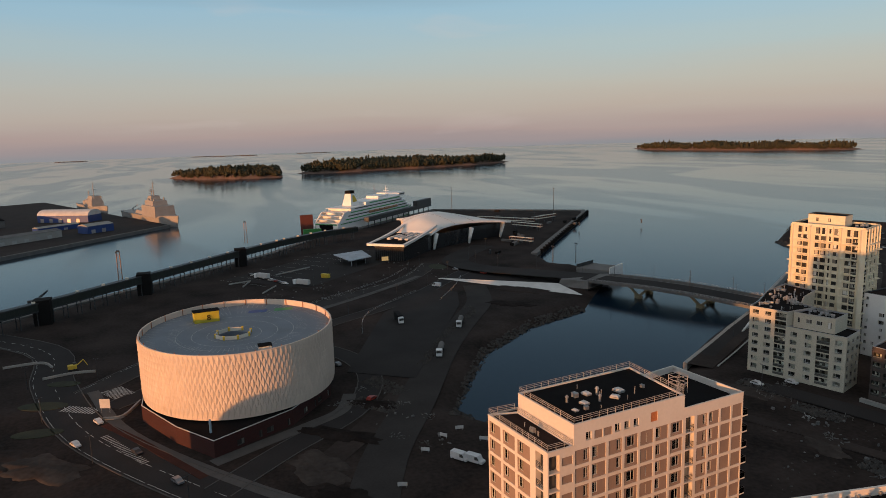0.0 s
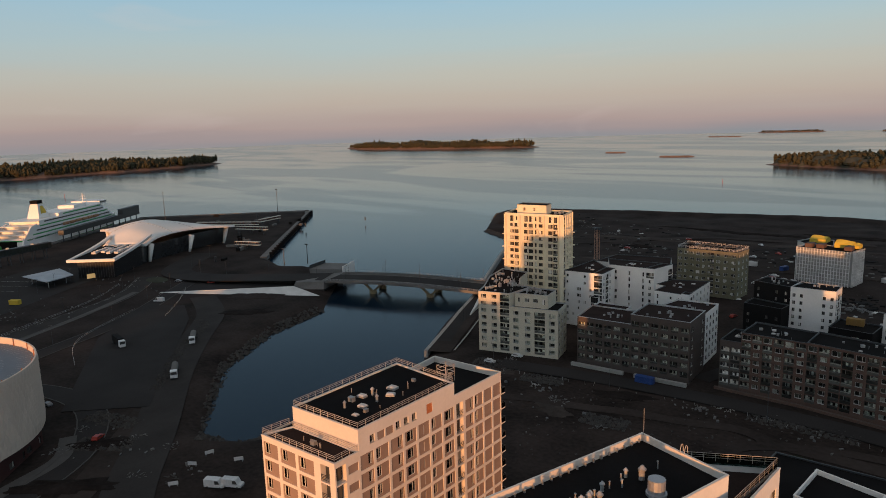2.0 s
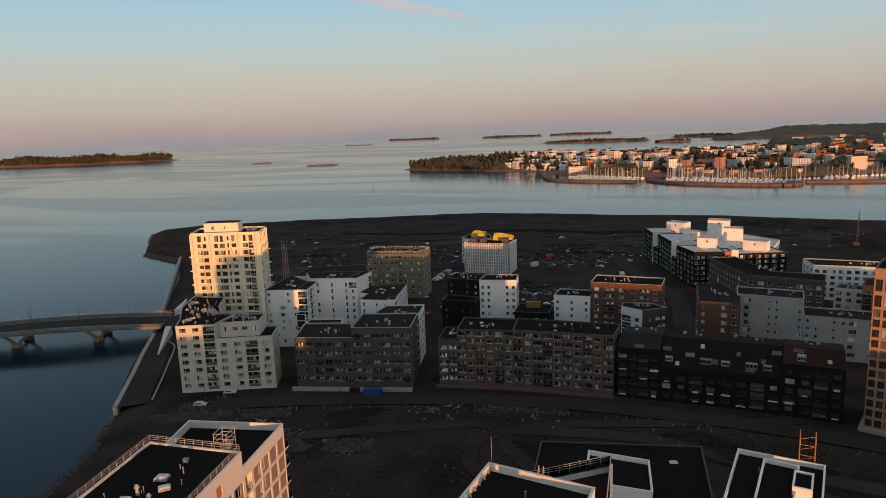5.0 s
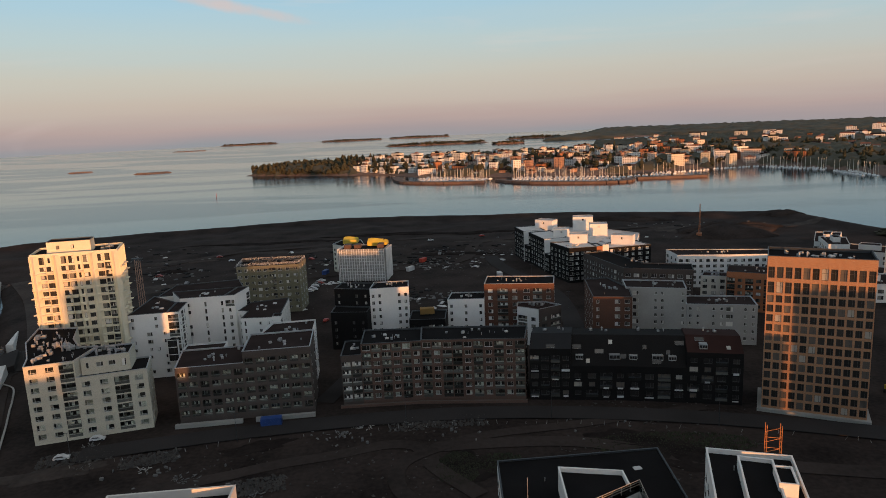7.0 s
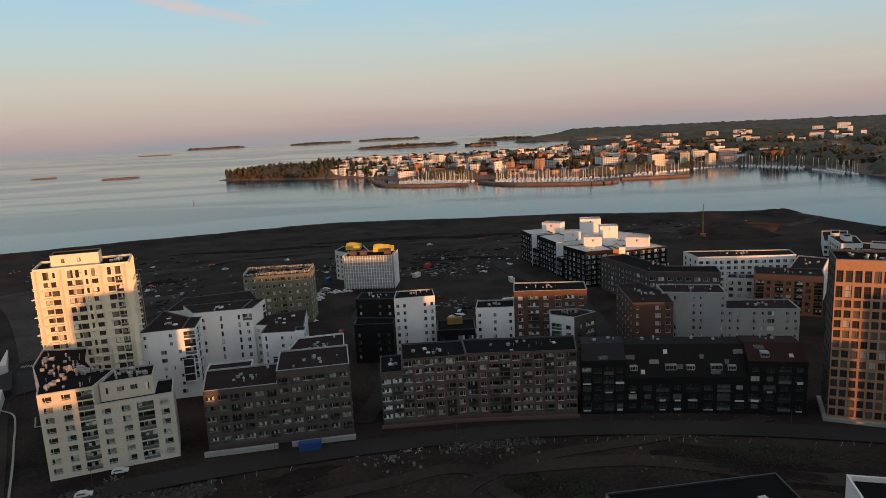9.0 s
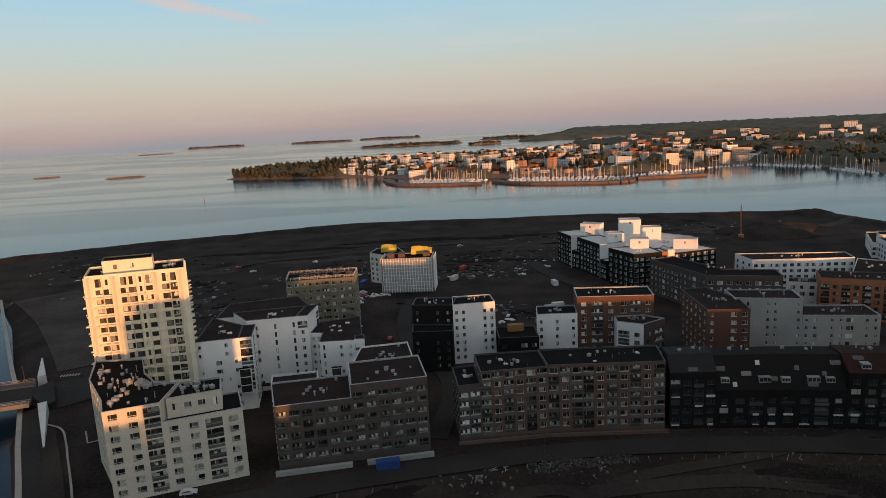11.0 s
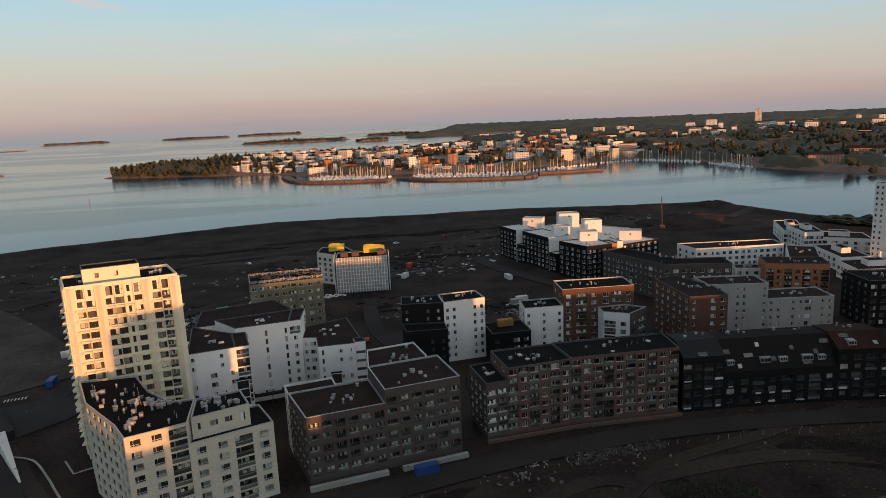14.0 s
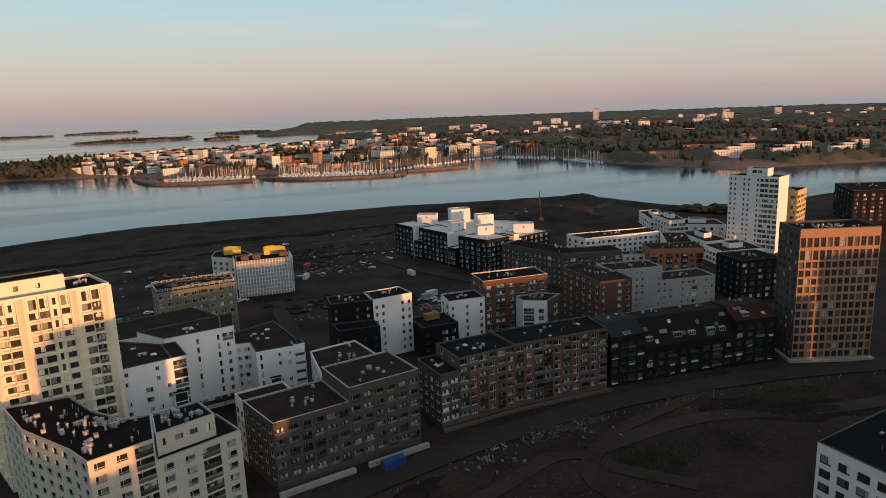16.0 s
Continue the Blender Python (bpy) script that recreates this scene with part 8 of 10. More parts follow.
# ---------------------------------------------------------------- the ferry at its berth
def ferry():
    t = thing("ferry", -560, 113, SEA, "large white and green passenger ferry at the quay", "ferry", rz=math.degrees(math.atan2(0.69, -0.72)) - 0)
    # local x runs from stern to bow
    L, B = 190.0, 14.5

    def hull(zs, x_end, half_end, m, name, x_start=0.0, label=""):
        bm = bmesh.new()
        prof = [(x_start, B * 0.92), (6, B), (L * 0.72, B), (L * 0.86, B * 0.72), (x_end, half_end)]
        pts = [(x, -y) for x, y in prof] + [(x, y) for x, y in prof[::-1]]
        prism(bm, pts, *zs)
        return part(name, bm, m, t, label)

    hull((-2, 2.2), L - 4, 0.6, GREEN_PAINT, "boot_top")
    hull((2.2, 11.5), L, 0.8, SHIP_WHITE, "hull")
    hull((9.0, 10.2), L + 0.05, 0.85, SHIP_GREEN, "green_stripe", -0.05)
    decks = [(11.5, 14.6, 6, L * 0.88), (14.6, 17.7, 12, L * 0.86), (17.7, 20.8, 18, L * 0.84), (20.8, 23.9, 26, L * 0.80), (23.9, 27.0, 58, L * 0.78)]
    for i, (z0, z1, x0, x1) in enumerate(decks):
        bm = bmesh.new()
        w = B - 0.3 - 0.25 * i
        prism(bm, [(x0, -w), (x1 - 10, -w), (x1, -w * 0.55), (x1, w * 0.55), (x1 - 10, w), (x0, w)], z0, z1 - 0.05)
        dk = part("deck_house", bm, SHIP_WHITE if i != 2 else SHIP_WHITE, t)
        for s in (-1, 1):
            bm = bmesh.new()
            box(bm, x0 + 8, min(s * w, s * (w + 0.06)), z0 + 1.0, x1 - 12, max(s * w, s * (w + 0.06)), z0 + 2.1)
            part("window_band", bm, FRAME_DARK if i % 2 else SHIP_GREEN, dk)
        if x0 < 30:
            bm = bmesh.new()
            box(bm, x0 - 6, -w, z1 - 0.25, x0, w, z1 - 0.05)
            part("aft_terrace", bm, SHIP_WHITE, dk)
    # stern fins, and the open car deck as a dark plate
    for s in (-1, 1):
        bm = bmesh.new()
        y0, y1 = (B * 0.9, B * 0.9 + 1.2) if s > 0 else (-B * 0.9 - 1.2, -B * 0.9)
        v = [bm.verts.new((x, y, z)) for y in (y0, y1) for x, z in ((-3, 2), (14, 2), (22, 22), (12, 20), (0, 10))]
        bm.faces.new(v[:5][::-1]) if s > 0 else bm.faces.new(v[:5])
        bm.faces.new(v[5:])
        for i in range(5):
            j = (i + 1) % 5
            bm.faces.new((v[i], v[j], v[5 + j], v[5 + i]))
        part("stern_fin", bm, SHIP_WHITE, t)
    # solid black plate in place of the shade inside the car deck
    bm = bmesh.new()
    box(bm, -0.3, -8, 3.0, 0.2, 8, 9.5)
    part("car_deck_opening", bm, FELT, t)
    bm = bmesh.new()
    box(bm, -1.4, -10, -1.0, -0.3, 10, 3.0)
    part("stern_ramp", bm, SHIP_GREEN, t)
    # funnel
    bm = bmesh.new()
    v = [bm.verts.new(p) for p in ((40, -5.5, 24), (58, -5.5, 24), (58, 5.5, 24), (40, 5.5, 24), (44, -3.2, 38), (51, -3.2, 37), (51, 3.2, 37), (44, 3.2, 38))]
    for f in ((0, 1, 5, 4), (1, 2, 6, 5), (2, 3, 7, 6), (3, 0, 4, 7), (4, 5, 6, 7)):
        bm.faces.new([v[i] for i in f])
    fu = part("funnel", bm, SHIP_WHITE, t)
    for s in (-1, 1):
        bm = bmesh.new()
        q = [bm.verts.new((x, s * y, z)) for x, y, z in ((45, 4.95, 28), (55, 4.75, 28), (50, 3.75, 35), (46.5, 3.75, 35))]
        bm.faces.new(q if s < 0 else q[::-1])
        part("funnel_emblem", bm, YELLOW, fu)
    bm = bmesh.new()
    box(bm, 43.5, -3.4, 37, 51.5, 3.4, 40.0)
    part("funnel_top", bm, FELT, fu)
    # bridge, radar mast, boats
    bm = bmesh.new()
    prism(bm, [(132, -15), (146, -15), (151, -6), (151, 6), (146, 15), (132, 15)], 27.0, 30.2)
    wh = part("wheelhouse", bm, SHIP_WHITE, t)
    bm = bmesh.new()
    prism(bm, [(133, -15.1), (146.2, -15.1), (151.2, -6), (151.2, 6), (146.2, 15.1), (133, 15.1)], 28.2, 29.4)
    part("window_band", bm, FRAME_DARK, wh)
    bm = bmesh.new()
    beam(bm, (128, 0, 27), (128, 0, 39), 0.6, 6, r2=0.3)
    for z, w in ((33, 3.5), (36, 2.5)):
        beam(bm, (128, -w, z), (128, w, z), 0.25)
    part("radar_mast", bm, SHIP_WHITE, t)
    bm = bmesh.new()
    prism(bm, [(95, -8), (118, -8), (118, 8), (95, 8)], 27.0, 30.0)
    part("sun_deck_house", bm, SHIP_WHITE, t)
    for s in (-1, 1):
        for k in range(6):
            bm = bmesh.new()
            x = 62 + k * 11
            beam(bm, (x, s * (B + 0.4), 16.2), (x + 8, s * (B + 0.4), 16.2), 1.3, 8)
            part("lifeboat", bm, ORANGE_BRICK, t)
    d = thing("boarding_gangway", -640, 215, 0, "dark enclosed boarding gangway along the berth", "gangway")
    bm = bmesh.new()
    u = Vector((-0.72, 0.69))
    n = Vector((-0.69, -0.72))
    for s0, s1, z0, z1, v in ((-95, 60, 6, 10.5, -9), (20, 60, 10.5, 16, -9)):
        a, b = u * s0 + n * v, u * s1 + n * v
        prism(bm, [tuple(a - n * 2.5), tuple(b - n * 2.5), tuple(b + n * 2.5), tuple(a + n * 2.5)][::-1], z0, z1)
    part("gallery", bm, DARK_STEEL, d)
    for k in range(12):
        bm = bmesh.new()
        p = u * (-92 + k * 13.5) + n * -9
        beam(bm, (p.x, p.y, 0), (p.x, p.y, 6), 0.5, 6)
        part("leg", bm, DARK_STEEL, d)
    r = thing("link_ramp_tower", -545, 92, 0, "rust red upright ramp tower by the stern berth", "ramp tower")
    bm = bmesh.new()
    v = [bm.verts.new((x, y, z)) for z, k in ((0, 0.0), (19, 3.0)) for x, y in ((-4 - k, -6), (0 - k, -6), (0 - k, 6), (-4 - k, 6))]
    for f in ((0, 1, 5, 4), (1, 2, 6, 5), (2, 3, 7, 6), (3, 0, 4, 7), (4, 5, 6, 7)):
        bm.faces.new([v[i] for i in f])
    part("ramp", bm, mat("dark_red_ramp", (0.10, 0.028, 0.02), 0.8), r)
    bm = bmesh.new()
    box(bm, 2, -5, 0, 8, 12, 6)
    part("winch_house", bm, GREEN_PAINT, r)


ferry()


def boarding_bridge(a, b, z, label):
    """A raised steel gallery on legs at the pier."""
    t = thing("boarding_bridge", a[0], a[1], 0, label, "gangway", "pier galleries")
    d = Vector((b[0] - a[0], b[1] - a[1]))
    u = d.normalized()
    n = Vector((-u.y, u.x)) * 1.6
    bm = bmesh.new()
    prism(bm, [tuple(-n), tuple(d - n), tuple(d + n), tuple(n)], z, z + 0.4)
    prism(bm, [tuple(-n * 0.9), tuple(d - n * 0.9), tuple(d + n * 0.9), tuple(n * 0.9)], z + 2.6, z + 2.9)
    part("gallery", bm, CREAM, t)
    bm = bmesh.new()
    k = max(2, int(d.length / 3))
    for i in range(k + 1):
        p = d * (i / k)
        for s in (-0.9, 0.9):
            beam(bm, (p.x + n.x * s, p.y + n.y * s, z + 0.4), (p.x + n.x * s, p.y + n.y * s, z + 2.6), 0.1)
    part("frame", bm, RUST, t)
    for f in (0.1, 0.5, 0.9):
        bm = bmesh.new()
        p = d * f
        for s in (-0.8, 0.8):
            beam(bm, (p.x + n.x * s, p.y + n.y * s, 0), (p.x + n.x * s, p.y + n.y * s, z), 0.25, 6)
        part("leg", bm, DARK_STEEL, t)


boarding_bridge((-499, 317), (-510, 346), 4.5, "low sunlit gallery on the pier")
boarding_bridge((-478, 281), (-447, 296), 4.0, "sunlit steel gallery on the pier")
boarding_bridge((-404, 243), (-384, 254), 2.4, "low steel gallery beside the terminal")
boarding_bridge((-520, 262), (-470, 300), 6.5, "long raised gallery across the pier")
rnd_pier = random.Random(44)
for k in range(34):
    f = rnd_pier.random()
    x, y = -640 + 190 * f + rnd_pier.uniform(-8, 8), 290 + 100 * f * 0.9 + rnd_pier.uniform(-30, 30)
    if k > 18:
        x, y = rnd_pier.uniform(-470, -350), 0
        y = 215 + (-350 - x) * 0.72 + rnd_pier.uniform(-22, 6)
    t = thing("pier_container" if k % 3 else "pier_bollard", x, y, 0.1, ("dark freight container standing on the pier", "black mooring post on the pier edge", "grey equipment box on the pier")[0 if k % 3 == 1 else 2 if k % 3 else 1], "container" if k % 3 else "bollard", "pier equipment", rz=42 + rnd_pier.choice((0, 90)))
    bm = bmesh.new()
    if k % 3:
        L, H = rnd_pier.choice((3, 6, 9)), rnd_pier.uniform(1.6, 3.2)
        box(bm, -L / 2, -1.2, 0, L / 2, 1.2, H)
        for q in range(int(L)):
            box(bm, -L / 2 + q + 0.1, -1.27, 0.2, -L / 2 + q + 0.5, -1.2, H - 0.2)
    else:
        beam(bm, (0, 0, 0), (0, 0, 3.2), 0.7, 8, r2=0.5)
        beam(bm, (0, 0, 3.2), (0, 0, 3.6), 0.9, 8)
    part("body", bm, (DARK_STEEL, CONCRETE_DARK, BLACK_BRICK)[k % 3], t)


# ---------------------------------------------------------------- naval pier with its ships and sheds
def naval_pier():
    bm = bmesh.new()
    prism(bm, [(-711, -39), (-1180, -250), (-1060, -460), (-470, -232)], -8, 0.2)
    tagged(new("pier", mesh_of(bm, "pier", ASPHALT)), "broad dark harbour pier with a concrete edge", "pier", kind="structure")
    quay([(-470, -232), (-548, -169), (-711, -39)], "grey concrete edge of the opposite pier", z=0.5, w=2.5, m=CONCRETE_DARK)


naval_pier()


def shed(x, y, rz, length, width, h, m, roof_m, label, arch=False):
    t = thing("warehouse", x, y, 0.2, label, "warehouse", rz=rz)
    bm = bmesh.new()
    if arch:
        prof = [(width / 2 * math.cos(a), h * 0.55 + h * 0.45 * math.sin(a)) for a in (i * math.pi / 10 for i in range(11))]
    else:
        prof = [(width / 2 + 0.4, h), (0, h + width * 0.12), (-width / 2 - 0.4, h)]
    a = [bm.verts.new((-0.3, p, z)) for p, z in prof]
    b = [bm.verts.new((length + 0.3, p, z)) for p, z in prof]
    for i in range(len(prof) - 1):
        bm.faces.new((a[i], b[i], b[i + 1], a[i + 1]))
    bm.faces.new(a)
    bm.faces.new(b[::-1])
    part("roof", bm, roof_m, t)
    bm = bmesh.new()
    box(bm, 0, -width / 2, 0, length, width / 2, h * (0.56 if arch else 1.0) - 0.02)
    part("wall", bm, m, t)
    for k in range(int(length / 12)):
        bm = bmesh.new()
        box(bm, 4 + k * 12, -width / 2 - 0.08, 0, 8.5 + k * 12, -width / 2 - 0.01, min(4.5, h * 0.5))
        part("shed_door", bm, STEEL, t)


shed(-610, -212, 135, 92, 16, 7, GREY_RENDER, CONCRETE_DARK, "long grey harbour warehouse with a dark roof")
shed(-684, -124, 130, 30, 18, 8, BLUE_PAINT, CONCRETE, "blue walled harbour storage hall with pale roof")
shed(-845, -188, 62, 68, 26, 15, BLUE_PAINT, FELT_WHITE, "arched white tent hall with blue walls", True)
shed(-720, -175, 130, 46, 12, 5, BLUE_PAINT, CONCRETE, "low blue shed beside the hall")
shed(-930, -330, 120, 60, 20, 9, BLUE_PAINT, CONCRETE_DARK, "blue and dark warehouse at the back of the pier")
shed(-760, -290, 130, 80, 22, 8, CONCRETE_DARK, FELT, "dark flat warehouse on the pier")


def warship(x, y, rz, L, B, label, big):
    t = thing("warship", x, y, SEA, label, "warship", "moored warships", rz=rz)
    bm = bmesh.new()
    rows = []
    for k in range(13):
        f = k / 12
        w = B / 2 * min(1, 0.82 + f * 1.2) * (1 if f < 0.7 else max(0.03, 1 - ((f - 0.7) / 0.3) ** 1.8))
        zt = (9.0 if big else 6.5) + (4.5 if big else 3.5) * max(0, (f - 0.6) / 0.4) ** 1.5
        rows.append([bm.verts.new((f * L + (zt * 0.5 if k == 12 else 0) * (q > 1), s * w * (0.8 if q == 0 else 1), -3 if q == 0 else zt)) for s, q in ((-1, 0), (-1, 2), (1, 2), (1, 0))])
    for a, b in zip(rows, rows[1:]):
        for i in range(3):
            bm.faces.new((a[i], a[i + 1], b[i + 1], b[i]))
    bm.faces.new(rows[0][::-1])
    part("hull", bm, NAVY_GREY, t)
    base = 9.0 if big else 6.5
    blocks = [(0.52, 0.80, 0.96, base, base + 13), (0.55, 0.72, 0.7, base + 13, base + 19), (0.56, 0.64, 0.45, base + 19, base + 24), (0.30, 0.50, 0.6, base, base + 4)] if big else \
             [(0.40, 0.68, 0.9, base, base + 9), (0.48, 0.66, 0.7, base + 9, base + 15), (0.25, 0.38, 0.7, base, base + 6)]
    for x0, x1, w, z0, z1 in blocks:
        bm = bmesh.new()
        hw = B / 2 * w
        v = [bm.verts.new((px * L + (k * 1.2 if px == x0 else -k * 1.2), s * (hw - k * 0.8), z)) for z, k in ((z0, 0), (z1, 1)) for px, s in ((x0, -1), (x1, -1), (x1, 1), (x0, 1))]
        for f in ((0, 1, 5, 4), (1, 2, 6, 5), (2, 3, 7, 6), (3, 0, 4, 7), (4, 5, 6, 7)):
            bm.faces.new([v[i] for i in f])
        part("superstructure", bm, NAVY_GREY, t)
    top = base + (20 if big else 13)
    for f, h, w in (((0.60, 23, 7), (0.56, 14, 4)) if big else ((0.55, 24, 6), (0.36, 9, 3))):
        bm = bmesh.new()
        beam(bm, (f * L, 0, top - 6), (f * L, 0, top + h), 0.9, 6, r2=0.2)
        for q in (0.45, 0.62, 0.8):
            beam(bm, (f * L, -w * (1.2 - q), top + h * q), (f * L, w * (1.2 - q), top + h * q), 0.22)
            beam(bm, (f * L - 2, 0, top + h * q), (f * L + 2, 0, top + h * q), 0.3)
        beam(bm, (f * L - 3, 0, top - 4), (f * L, 0, top + h * 0.45), 0.35)
        part("mast", bm, NAVY_GREY, t)
    for k in range(3):
        bm = bmesh.new()
        f = 0.1 + 0.12 * k
        beam(bm, (f * L, 0, base), (f * L, 0, base + 3), 1.2, 8)
        beam(bm, (f * L, 0, base + 3), (f * L + 14, 3, base + 8), 0.5)
        part("deck_crane", bm, NAVY_GREY, t)
    for k in range(4):
        bm = bmesh.new()
        beam(bm, ((0.55 + 0.06 * k) * L, B * 0.3 * (-1) ** k, top - 1), ((0.55 + 0.06 * k) * L, B * 0.3 * (-1) ** k, top + 2), 1.1, 8, r2=0.7)
        part("radome", bm, NAVY_GREY, t)


warship(-880, -95, 21, 178, 25, "grey amphibious warship moored along the pier", True)
warship(-1085, -180, 21, 140, 19, "grey destroyer moored behind the other warship", False)


def harbour_crane(x, y, rz, h, reach, label, m):
    t = thing("crane", x, y, 0.2, label, "crane", rz=rz)
    bm = bmesh.new()
    box(bm, -2.2, -2.2, 0, 2.2, 2.2, 1.2)
    box(bm, -2.6, -1.8, 1.2, 2.2, 1.8, 3.8)
    part("cab", bm, m, t)
    bm = bmesh.new()
    a, b = Vector((1.5, 0, 2.5)), Vector((reach, 0, h))
    for s in (-0.5, 0.5):
        beam(bm, a + Vector((0, s, 0)), b + Vector((0, s * 0.4, 0)), 0.16)
        beam(bm, a + Vector((0, s, 1.2)), b + Vector((0, s * 0.4, 0.3)), 0.16)
    for k in range(14):
        p, q = a.lerp(b, k / 14), a.lerp(b, (k + 1) / 14)
        beam(bm, p + Vector((0, -0.5, 0)), q + Vector((0, 0.5, 1.0)), 0.1)
    part("jib", bm, m, t)


harbour_crane(-900, -265, 110, 26, 14, "red mobile crane on the pier", RED_PAINT)
harbour_crane(-880, -250, 60, 27, 10, "red mobile crane on the pier", RED_PAINT)
harbour_crane(219, 500, 70, 24, 6, "orange crawler crane on the earth field", RUST)
harbour_crane(-330, -102, 140, 7, 10, "dark lattice loader by the quay", DARK_STEEL)


# ---------------------------------------------------------------- houses and boats across the bay
def far_house(x, y, z, rz, L, W, h, m, roof_m, label, seed, pitched=False):
    t = thing("apartment_house", x, y, z, label, "apartment house", "houses across the bay", rz=rz)
    bm = bmesh.new()
    box(bm, 0, 0, -4, L, W, h)
    part("wall", bm, m, t)
    bm = bmesh.new()
    n = max(2, round(L / 4.2))
    for f in range(max(1, int(h / 3.0))):
        for i in range(n):
            c = (i + 0.5) * L / n
            box(bm, c - 0.9, -0.06, f * 3.0 + 0.9, c + 0.9, 0.05, f * 3.0 + 2.3)
        for i in range(max(1, round(W / 5))):
            c = (i + 0.5) * W / max(1, round(W / 5))
            box(bm, -0.06, c - 0.9, f * 3.0 + 0.9, 0.05, c + 0.9, f * 3.0 + 2.3)
            box(bm, L - 0.05, c - 0.9, f * 3.0 + 0.9, L + 0.06, c + 0.9, f * 3.0 + 2.3)
    tagged(part("glazing", bm, FRAME_DARK, t), kind="stuff")
    bm = bmesh.new()
    if pitched:
        v = [bm.verts.new(p) for p in ((-.5, -.5, h), (L + .5, -.5, h), (L + .5, W + .5, h), (-.5, W + .5, h), (-.5, W / 2, h + W * 0.28), (L + .5, W / 2, h + W * 0.28))]
        for f in ((0, 1, 5, 4), (2, 3, 4, 5), (0, 4, 3), (1, 2, 5), (0, 3, 2, 1)):
            bm.faces.new([v[i] for i in f])
    else:
        box(bm, -0.2, -0.2, h, L + 0.2, W + 0.2, h + 0.35)
        box(bm, L * 0.35, W * 0.3, h + 0.35, L * 0.6, W * 0.7, h + 2.4)
    part("roof", bm, roof_m, t)


FAR_ROOF = mat("red_brown_tile_roof", (0.20, 0.085, 0.055), 0.9)
FAR_WALLS = [(WHITE, "white"), (CREAM, "cream"), (mat("pale_pink_render", (0.60, 0.47, 0.39), 0.85), "pale pink"), (mat("salmon_render", (0.42, 0.24, 0.16), 0.85), "salmon"), (RUST, "red brick"), (PALE_BRICK, "pale brick"), (WHITE, "white"), (WHITE, "white")]


def far_stand(rows):
    """Far houses among the woods, too small to tell apart, joined: walls, dark windows and roofs."""
    bm = bmesh.new()
    for x, y, L, W, h, rz, m in rows:
        z = float(opposite_height(np.array([float(x)]), np.array([float(y)]))[0])
        if z < SEA + 2:
            continue
        part_ = bmesh.new()
        box(part_, 0, 0, -4, L, W, h, m)
        v = [part_.verts.new(p) for p in ((-.5, -.5, h), (L + .5, -.5, h), (L + .5, W + .5, h), (-.5, W + .5, h), (-.5, W / 2, h + W * 0.25), (L + .5, W / 2, h + W * 0.25))]
        for f in ((0, 1, 5, 4), (2, 3, 4, 5), (0, 4, 3), (1, 2, 5)):
            part_.faces.new([v[i] for i in f]).material_index = 5 + (int(x) % 2)
        for f in range(int(h / 3)):
            for i in range(int(L / 4)):
                box(part_, i * 4 + 1, -0.08, f * 3 + 0.9, i * 4 + 2.8, 0, f * 3 + 2.3, 7)
        part_.transform(pose(x, y, z, 0, 0, rz))
        me = bpy.data.meshes.new("part")
        part_.to_mesh(me)
        part_.free()
        bm.from_mesh(me)
        bpy.data.meshes.remove(me)
    mats = [w for w, _ in FAR_WALLS[:5]] + [FAR_ROOF, FELT_BROWN, FRAME_DARK]
    tagged(new("far_houses", mesh_of(bm, "far_houses", mats)), "pale and brick houses scattered through far woods across the bay", "houses", kind="stuff")


